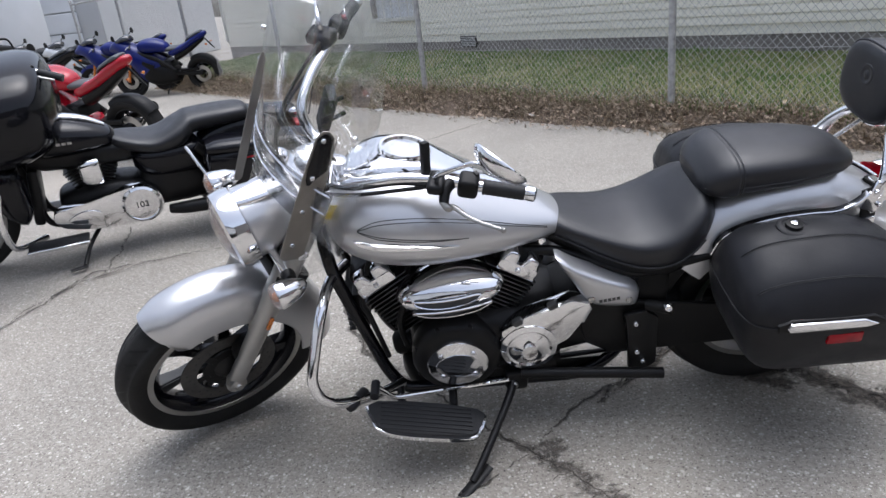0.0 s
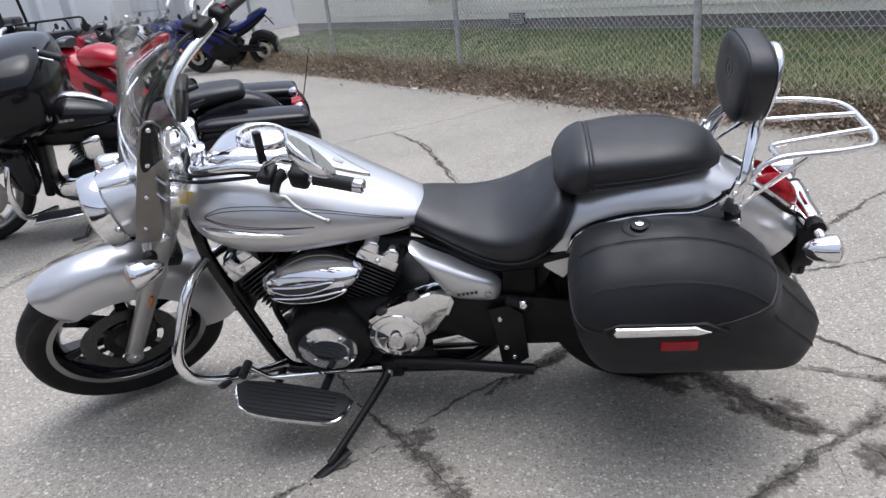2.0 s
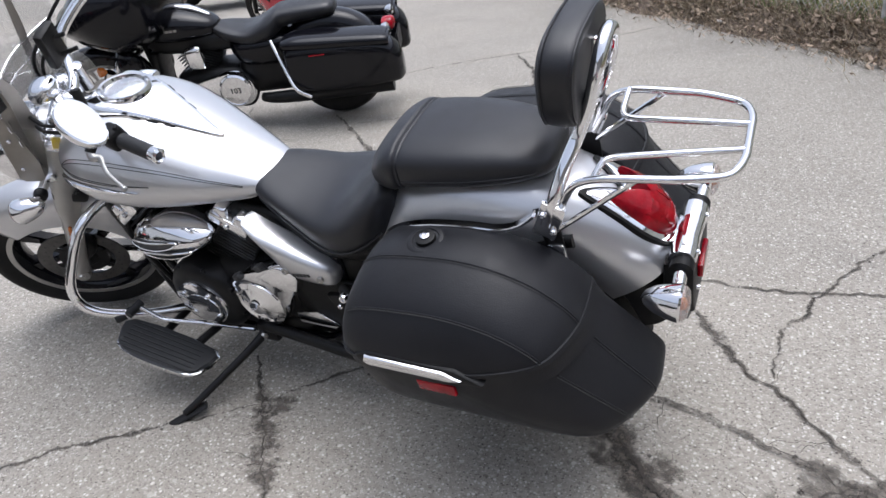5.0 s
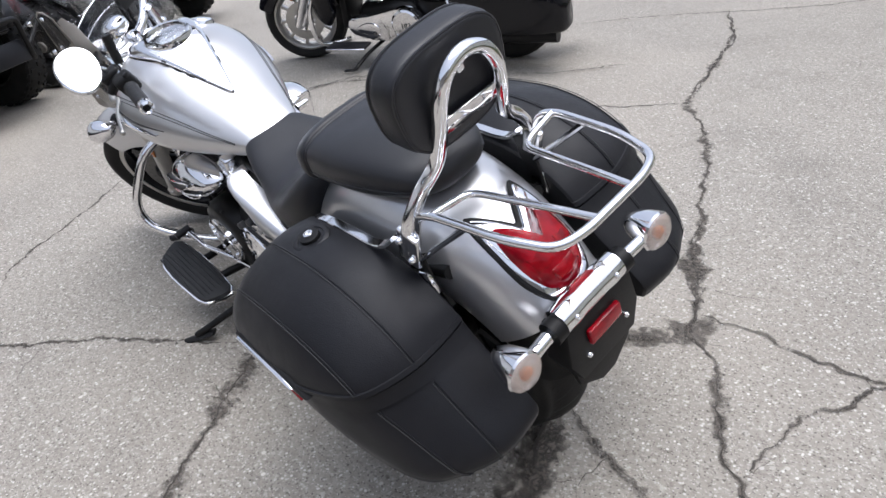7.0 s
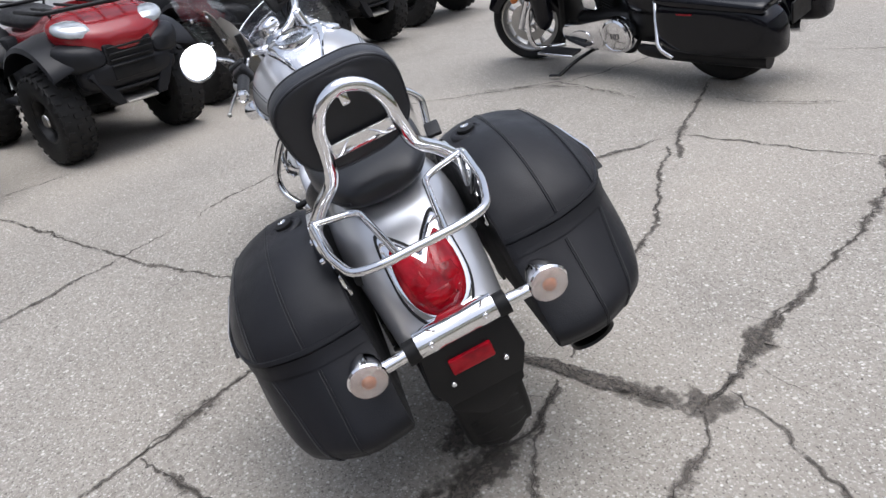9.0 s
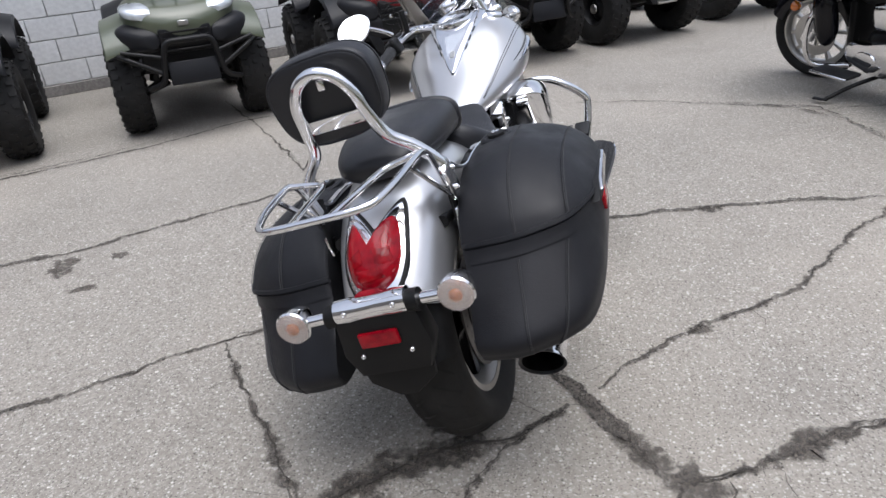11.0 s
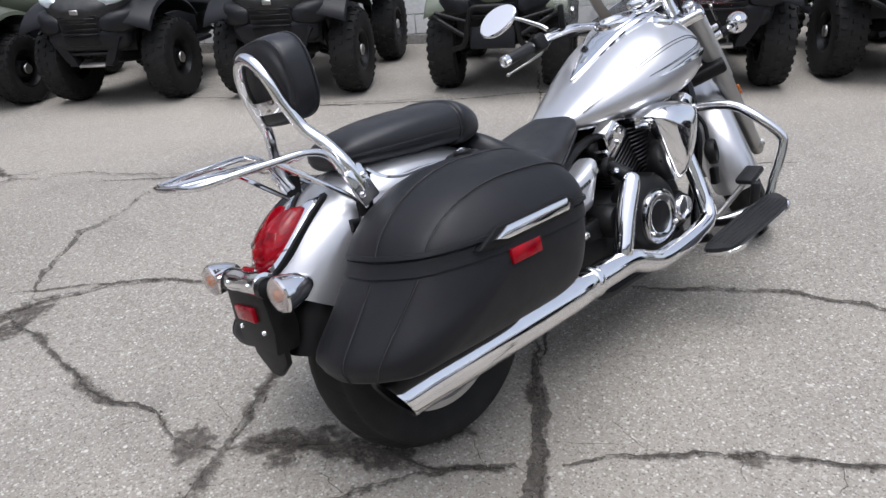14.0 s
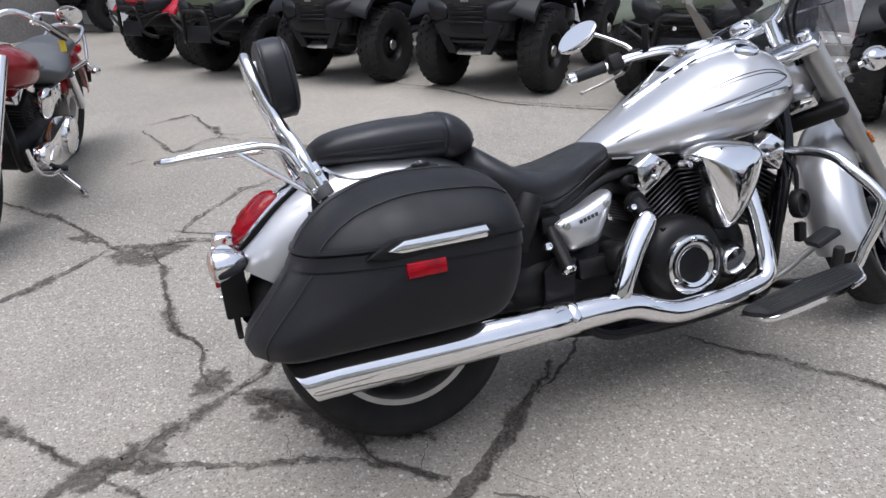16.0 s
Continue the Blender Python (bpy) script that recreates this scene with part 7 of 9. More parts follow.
def muffler_ring(x, r, slant=0.0):
    """A ring of the muffler, whose axis rises and swings out a little towards the rear; slant: how far its top reaches behind its foot."""
    u = (0.385 - x) / 0.65
    return [(x - slant * (r * math.sin(a) + r) / (2 * r), -0.250 - 0.016 * u + r * math.cos(a), 0.307 + 0.014 * u + r * math.sin(a)) for a in np.linspace(0, 2 * math.pi, 32, endpoint=False)]


mf = bmesh.new()
skin(mf, [muffler_ring(*q) for q in ((0.385, 0.041), (0.375, 0.046), (0.30, 0.048), (0.10, 0.050), (-0.12, 0.052), (-0.215, 0.0525), (-0.250, 0.0525, 0.058), (-0.256, 0.0535, 0.058), (-0.262, 0.0525, 0.058))], True, False)
muffler = part("muffler", mf, CHROME, bike, "long chrome slash-cut muffler")
inner = bmesh.new()
skin(inner, [muffler_ring(*q) for q in ((-0.262, 0.0525, 0.058), (-0.258, 0.046, 0.055), (-0.16, 0.043), (-0.15, 0.001))], True, False)
part("muffler_bore", inner, BLACK_METAL, muffler)
part("clamp_band", lathe([(0.043, -0.012), (0.0445, -0.010), (0.0445, 0.010), (0.043, 0.012)], (0.392, -0.250, 0.307), (1, 0, 0), 28), CHROME, muffler)
part("muffler_bracket", plate([(0.06, 0.36), (0.16, 0.36), (0.13, 0.30), (0.09, 0.30)], -0.20, -0.19, 0.003), BLACK_METAL, bike)

part("sump", hull([(0.62, 0, 0.205, 0.07, 0.04, 0.04, 3, 3), (0.66, 0, 0.20, 0.125, 0.06, 0.065, 3.4, 3.4), (0.95, 0, 0.20, 0.135, 0.06, 0.070, 3.4, 3.4), (1.08, 0, 0.205, 0.11, 0.05, 0.06, 3.2, 3.2), (1.12, 0, 0.21, 0.05, 0.03, 0.04, 3, 3)], 3, 24), BLACK_METAL, engine, "black sump under the crankcase")

# frame
for s in (1, -1):
    part("frame_tube", bar([(1.282, s * 0.045, 0.760), (1.272, s * 0.085, 0.640), (1.165, s * 0.112, 0.260), (1.120, s * 0.128, 0.186), (0.560, s * 0.135, 0.180), (0.450, s * 0.130, 0.270), (0.43, s * 0.125, 0.55)], 0.019, 0.06, 14), BLACK_PAINT, bike, "black steel frame tube")
    part("seat_rail", bar([(1.10, s * 0.05, 0.66), (0.62, s * 0.085, 0.620), (0.44, s * 0.135, 0.545), (0.20, s * 0.140, 0.60), (-0.20, s * 0.125, 0.66)], 0.015, 0.06, 10), BLACK_METAL, bike)
    part("swingarm", hull([(-0.04, s * 0.118, 0.322, 0.012, 0.028, 0.028, 3, 3), (0.0, s * 0.118, 0.322, 0.016, 0.035, 0.035, 3, 3), (0.30, s * 0.120, 0.325, 0.018, 0.032, 0.032, 3, 3), (0.50, s * 0.118, 0.33, 0.024, 0.045, 0.045, 3, 3), (0.54, s * 0.115, 0.33, 0.020, 0.03, 0.03, 3, 3)], 3, 20), BLACK_METAL, bike)
    bolt(bike, (0.0, s * 0.138, 0.322), (0, s, 0), 0.016, 0.012)
    # passenger peg bracket
    part("peg_bracket", plate([(0.465, 0.440), (0.40, 0.450), (0.365, 0.42), (0.358, 0.245), (0.39, 0.222), (0.440, 0.232), (0.448, 0.36)], s * 0.165, s * 0.185, 0.006), BLACK_METAL, bike, "black passenger peg bracket")
    if s < 0:
        peg = part("passenger_peg", bar([(0.406, -0.150, 0.530), (0.411, -0.232, 0.428)], 0.019, 0.01, 14), BLACK_PLASTIC, bike, "folded black passenger peg with a chrome end")
        part("peg_end", lathe([(0.020, 0.0), (0.022, 0.006), (0.016, 0.014), (0.0, 0.015)], (0.411, -0.232, 0.428), (0.05, -0.62, -0.78), 20), CHROME, peg)
        part("peg_hinge", block((0.06, 0.04, 0.05), Matrix.Translation((0.410, -0.150, 0.535)), 0.012, 2), BLACK_METAL, peg)
    else:
        part("peg_rubber", bar([(0.400, s * 0.180, 0.470), (0.345, s * 0.225, 0.485)], 0.016, 0.01, 12), BLACK_PLASTIC, bike)
    bolt(bike, (0.36, s * 0.232, 0.498), (0, s, 0.2), 0.012, 0.008)
    for x, z in ((0.43, 0.41), (0.42, 0.30), (0.40, 0.26)):
        bolt(bike, (x, s * 0.188, z), (0, s, 0), 0.008)
part("low_rail", bar([(0.76, 0.175, 0.248), (0.48, 0.205, 0.240), (0.345, 0.215, 0.230)], 0.017, 0.02, 12), BLACK_METAL, bike, "black passenger board rail")
part("belt_guard", plate([(0.60, 0.46), (0.50, 0.475), (0.20, 0.42), (0.02, 0.40), (0.0, 0.27), (0.25, 0.27), (0.55, 0.27)], 0.135, 0.150, 0.006), BLACK_PLASTIC, bike, "black belt guard")
part("rear_pulley", lathe([(0.03, -0.015), (0.10, -0.012), (0.115, -0.012), (0.115, 0.012), (0.10, 0.012), (0.03, 0.015)], (0, 0.095, 0.322), (0, 1, 0), 48), BLACK_METAL, bike)
# black body added to keep the gap behind the engine dark
part("linkage_cover", hull([(0.44, 0, 0.235, 0.07, 0.03, 0.04, 3, 3), (0.48, 0, 0.230, 0.110, 0.055, 0.055, 3.4, 3.4), (0.64, 0, 0.220, 0.118, 0.06, 0.06, 3.4, 3.4), (0.70, 0, 0.22, 0.09, 0.04, 0.04, 3, 3)], 3, 22), BLACK_METAL, bike, "black filler body below the pivot")
part("pivot_cover", hull([(0.26, 0, 0.34, 0.08, 0.06, 0.08, 3, 3), (0.30, 0, 0.34, 0.145, 0.11, 0.11, 3.4, 3.4), (0.55, 0, 0.34, 0.150, 0.13, 0.12, 3.4, 3.4), (0.66, 0, 0.34, 0.12, 0.10, 0.10, 3, 3)], 3, 24), BLACK_PLASTIC, bike, "black cover round the swingarm pivot")
part("battery_box", block((0.20, 0.26, 0.20), (0.42, 0, 0.46), 0.02, 2), BLACK_PLASTIC, bike)
part("shock_tank", lathe([(0.03, 0), (0.034, 0.01), (0.034, 0.14), (0.026, 0.15), (0.0, 0.15)], (0.30, -0.175, 0.49), (0.35, 0, 0.9), 24), BLACK_PLASTIC, bike)
part("steering_head", lathe([(0.030, 0), (0.034, 0.02), (0.034, 0.20), (0.030, 0.22)], (1.335, 0, 0.72), BAR_AXIS, 24), BLACK_METAL, bike)

# silver side covers with badge
lc = [(0.655, 0.655), (0.600, 0.622), (0.520, 0.578), (0.428, 0.532), (0.424, 0.476), (0.450, 0.468), (0.536, 0.480), (0.575, 0.510), (0.612, 0.575)]
rc = [(0.412, 0.538), (0.500, 0.566), (0.588, 0.598), (0.586, 0.560), (0.560, 0.505), (0.535, 0.466), (0.490, 0.458), (0.449, 0.456), (0.430, 0.490)]
for s, out in ((1, lc), (-1, rc)):
    out = [tuple(p) for p in smooth_rows(out, 3, closed=True)]
    mx, mz = sum(p[0] for p in out) / len(out), sum(p[1] for p in out) / len(out)
    bm = bmesh.new()
    skin(bm, [[(mx + (x - mx) * k, s * y, mz + (z - mz) * k) for x, z in out] for k, y in ((0.98, 0.120), (1.0, 0.140), (1.0, 0.158), (0.96, 0.172), (0.86, 0.183), (0.66, 0.189), (0.40, 0.1915), (0.1, 0.192))])
    cover = part("side_cover", bm, SILVER, bike, "silver side cover with a small emblem")
    x0, z0 = (0.510, 0.512) if s > 0 else (0.505, 0.540)
    bm = moved(bars(5, 0.009, 0.010, 0.003), Matrix.Translation((x0, s * 0.1918, z0)) @ pose(0, 0, 0, 90, 0, 0) @ pose(0, 0, 0, 0, 0, -6 if s > 0 else 14))
    part("emblem_mark", bm, DARK_MARK, cover)
    bolt(cover, ((0.455 if s > 0 else 0.440), s * 0.191, (0.503 if s > 0 else 0.530)), (0, s, 0), 0.010, 0.004, DULL_METAL)
    bolt(cover, ((0.560 if s > 0 else 0.562), s * 0.191, (0.518 if s > 0 else 0.568)), (0, s, 0), 0.010, 0.004, DULL_METAL)

# floorboards, pegs, crash bars, stand
for s in (1, -1):
    outl = [(1.198, 0.275), (1.202, 0.348), (1.176, 0.380), (1.10, 0.392), (0.96, 0.388), (0.908, 0.376), (0.890, 0.342), (0.895, 0.275)]
    outl = [tuple(p) for p in smooth_rows(outl, 3, closed=True)]
    tilt = Matrix.Translation((1.05, 0, 0.258)) @ pose(0, 0, 0, 0, -15, 0) @ Matrix.Translation((-1.05, 0, 0))
    if s < 0:
        tilt = Matrix.Translation((0.91, -0.330, 0)) @ pose(0, 0, 0, 0, 0, -13) @ Matrix.Translation((-0.91, 0.330, 0)) @ tilt
    fb = part("floorboard", moved(plate([(x, s * y) for x, y in outl], -0.014, 0.0, 0.004, plane="xy"), tilt), CHROME, bike, "chrome-edged floorboard with a ribbed rubber mat")
    part("mat", moved(plate([(1.05 + (x - 1.05) * 0.96, s * (0.33 + (y - 0.33) * 0.92)) for x, y in outl], -0.002, 0.010, 0.003, plane="xy"), tilt), RUBBER_MAT, fb)
    for k in range(7):
        part("rib", moved(block((0.26, 0.005, 0.0035), (1.05, s * (0.288 + 0.0148 * k), 0.011), 0.0015, 1), tilt), RUBBER_MAT, fb)
    part("board_arm", bar([(1.13, s * 0.12, 0.215), (1.12, s * 0.27, 0.235)], 0.013, 0.02, 10), BLACK_METAL, fb)
    part("board_arm", bar([(0.97, s * 0.13, 0.200), (0.97, s * 0.27, 0.232)], 0.013, 0.02, 10), BLACK_METAL, fb)
    k = 0.83 if s > 0 else 1.0
    cb = [(1.215, -0.04, 0.592), (1.262, -0.130, 0.598), (1.285, -0.22, 0.588), (1.290, -0.292, 0.545), (1.318, -0.352, 0.475), (1.318, -0.358, 0.430), (1.285, -0.335, 0.335), (1.245, -0.30, 0.250), (1.140, -0.150, 0.212)] if s < 0 else [(1.235, 0.03, 0.615), (1.275, 0.11, 0.614), (1.296, 0.200, 0.585), (1.322, 0.268, 0.505), (1.338, 0.312, 0.430), (1.318, 0.318, 0.365), (1.268, 0.285, 0.315), (1.190, 0.215, 0.262), (1.120, 0.140, 0.225)]
    crash = part("crash_bar", tube(cb, 0.0155, 14, 6), CHROME, bike, "chrome engine guard bar")
    part("highway_peg", lathe([(0.013, 0.0), (0.016, 0.006), (0.016, 0.075), (0.012, 0.083), (0.0, 0.083)], ((1.222, 0.225, 0.292) if s > 0 else (1.232, -0.285, 0.258)), ((0.5, 0.85, 0.1) if s > 0 else (-0.1, -0.25, 1)), 18), RUBBER_MAT, crash, "black rubber highway peg")
# shift and brake linkage
part("shifter", bar([(1.00, 0.20, 0.235), (1.14, 0.235, 0.260), (1.185, 0.25, 0.330)], 0.009, 0.02, 10), CHROME, bike, "chrome gear lever")
part("shifter_peg", bar([(1.185, 0.235, 0.330), (1.187, 0.290, 0.330)], 0.013, 0.01, 12), RUBBER_MAT, bike)
part("shifter_rod", bar([(0.99, 0.205, 0.24), (0.80, 0.195, 0.245)], 0.006, 0.01, 8), CHROME, bike)
part("brake_pedal", block((0.075, 0.06, 0.020), Matrix.Translation((1.135, -0.330, 0.388)) @ pose(0, 0, 0, 0, -25, -10), 0.006, 2), RUBBER_MAT, bike, "black brake pedal pad")
part("brake_arm", bar([(1.00, -0.19, 0.225), (1.08, -0.255, 0.285), (1.135, -0.325, 0.376)], 0.009, 0.03, 10), DULL_METAL, bike)
FOOT = Vector((0.962, 0.480, 0.118))
stand = part("side_stand", tube([(0.785, 0.165, 0.222), (0.800, 0.215, 0.207), (0.865, 0.335, 0.170), (0.915, 0.420, 0.142), (0.938, 0.452, 0.130)], (0.018, 0.013, 0.0115, 0.011, 0.011), 12, 5), BLACK_METAL, bike, "black steel side stand")
part("stand_foot", bar([tuple(FOOT + Vector((-0.075, -0.072, 0.014))), tuple(FOOT + Vector((0.012, 0.012, -0.004)))], 0.016, 0.01, 12, flat=0.35), BLACK_METAL, stand)
part("stand_pivot", block((0.07, 0.05, 0.07), (0.775, 0.160, 0.218), 0.014, 2), BLACK_METAL, stand)
bolt(stand, (0.785, 0.190, 0.215), (0, 1, 0), 0.013, 0.008, DULL_METAL)


# ---- other machines in the yard ----
MESHES = {}


def kept(key, build, mat):
    """Builds a mesh once; alike parts share it."""
    if key not in MESHES:
        MESHES[key] = finish(build(), key.split(":")[0], mat)
    return MESHES[key]


def shared(name, key, build, mat, parent, m, label=""):
    ob = new(name, kept(key, build, mat))
    ob.parent = parent
    ob.matrix_basis = m
    if label:
        ob["label"] = label
    return ob


def paint(name, col, col2):
    return surface(name, col, 0.25, col2=col2, scale=4, coat=0.45, spec=0.35)


RED = paint("red_paint", (0.42, 0.006, 0.020), (0.35, 0.005, 0.017))
DARK_RED = paint("dark_red_paint", (0.26, 0.010, 0.016), (0.20, 0.008, 0.011))
BLUE = surface("blue_paint", (0.007, 0.016, 0.15), 0.32, col2=(0.006, 0.012, 0.11), scale=4, coat=0.15, spec=0.25)
WHITE_PAINT = paint("white_paint", (0.68, 0.69, 0.70), (0.60, 0.61, 0.62))
OLIVE = surface("olive_green_plastic", (0.085, 0.098, 0.065), 0.35, col2=(0.085, 0.098, 0.06), scale=5, coat=0.4)
CAMO = surface("muted_camouflage_plastic", (0.020, 0.020, 0.018), 0.48, col2=(0.010, 0.010, 0.010), scale=11, amount=0.25, fine=0.3, fine_scale=25, coat=0.08)
CHARCOAL = surface("charcoal_plastic", (0.009, 0.0095, 0.011), 0.40, col2=(0.013, 0.013, 0.015), scale=6, spec=0.24)
LAMP = surface("headlamp_glass", (0.62, 0.66, 0.68), 0.08, 0.3, col2=(0.40, 0.43, 0.45), scale=18, coat=1.0)
GREY_SEAT = surface("grey_seat_vinyl", (0.075, 0.080, 0.085), 0.5, col2=(0.055, 0.058, 0.062), scale=8, bump=0.2, bump_scale=200)


def spin_wheel(parent, m, radius, width, rim, spokes, key, spoke_mat, disc=True):
    w = shared("wheel", "rim:" + key, lambda: rim_mesh(rim, width * 0.66), DULL_METAL if spoke_mat is not BLACK_PAINT else BLACK_METAL, parent, m)
    shared("tyre", "tyre:" + key, lambda: tyre_mesh(radius, width, rim), RUBBER, w, Matrix.Identity(4))
    shared("spokes", "spokes:" + key, lambda: spoke_mesh(rim, spokes, width, 0.5), spoke_mat, w, Matrix.Identity(4))
    if disc:
        shared("brake_disc", "disc:" + key, lambda: disc_mesh(0.08, 0.145, width * 0.42), DULL_METAL, w, Matrix.Identity(4))
    return w


def v_twin(parent, x, z, chrome_front):
    part("gearbox", hull([(x - 0.62, 0, z + 0.02, 0.08, 0.10, 0.08, 3, 3), (x - 0.56, 0, z + 0.03, 0.135, 0.17, 0.12, 3.4, 3.4), (x - 0.30, 0, z + 0.03, 0.14, 0.20, 0.12, 3.4, 3.4), (x - 0.22, 0, z, 0.10, 0.12, 0.10, 3, 3)], 3, 22), BLACK_METAL, parent, "black gearbox and oil tank")
    eng = part("engine", hull([(x - 0.28, 0, z, 0.06, 0.06, 0.06, 3, 3), (x - 0.25, 0, z, 0.14, 0.12, 0.10, 3.4, 3.4), (x, 0, z, 0.16, 0.14, 0.11, 3.4, 3.4), (x + 0.20, 0, z, 0.12, 0.10, 0.09, 3.2, 3.2), (x + 0.23, 0, z, 0.05, 0.05, 0.05, 3, 3)], 3, 24), BLACK_METAL, parent, "black V-twin engine")
    for tilt in (24, -24):
        base = Matrix.Translation((x + 0.02, 0, z + 0.08)) @ pose(0, 0, 0, 0, tilt, 0)
        part("cylinder", block((0.12, 0.14, 0.20), base @ Matrix.Translation((0, 0, 0.10)), 0.03, 2), BLACK_METAL, eng)
        for k in range(9):
            shared("fin", "fin:cruiser", lambda: block((0.16, 0.19, 0.006), None, 0.002, 1), BLACK_METAL, eng, base @ Matrix.Translation((0, 0, 0.03 + 0.019 * k)))
        part("rocker_box", block((0.14, 0.17, 0.07), base @ Matrix.Translation((0, 0, 0.235)), 0.02, 3), BLACK_METAL if not chrome_front else CHROME, eng)
    part("horn_cover", hull([(x - 0.045, 0.165, z + 0.24, 0.012, 0.05, 0.06, 2.6, 2.6), (x - 0.03, 0.17, z + 0.24, 0.028, 0.07, 0.085, 2.8, 2.8), (x + 0.05, 0.17, z + 0.24, 0.030, 0.065, 0.085, 2.8, 2.8), (x + 0.075, 0.165, z + 0.24, 0.012, 0.04, 0.05, 2.6, 2.6)], 3, 20), CHROME, eng, "chrome horn cover")
    # chrome primary cover
    prim = [(x + 0.27, z - 0.02), (x + 0.24, z + 0.055), (x + 0.10, z + 0.065), (x - 0.08, z + 0.10), (x - 0.22, z + 0.115), (x - 0.31, z + 0.06), (x - 0.325, z - 0.03), (x - 0.27, z - 0.105), (x - 0.12, z - 0.115), (x + 0.18, z - 0.085)]
    pc = part("primary_cover", plate(round_outline(prim, 3), 0.15, 0.215, 0.014), CHROME, eng, "chrome primary cover")
    part("derby_cover", lathe([(0.112, 0.0), (0.111, 0.018), (0.098, 0.028), (0.094, 0.024), (0.0, 0.026)], (x - 0.205, 0.212, z + 0.005), (0, 1, 0), 36), CHROME, pc, "round chrome derby cover")
    part("inspection_cover", plate(round_outline([(x + 0.20, z - 0.02), (x + 0.12, z + 0.025), (x + 0.03, z + 0.01), (x + 0.02, z - 0.05), (x + 0.12, z - 0.055)], 3), 0.21, 0.224, 0.005), CHROME, pc)
    return pc


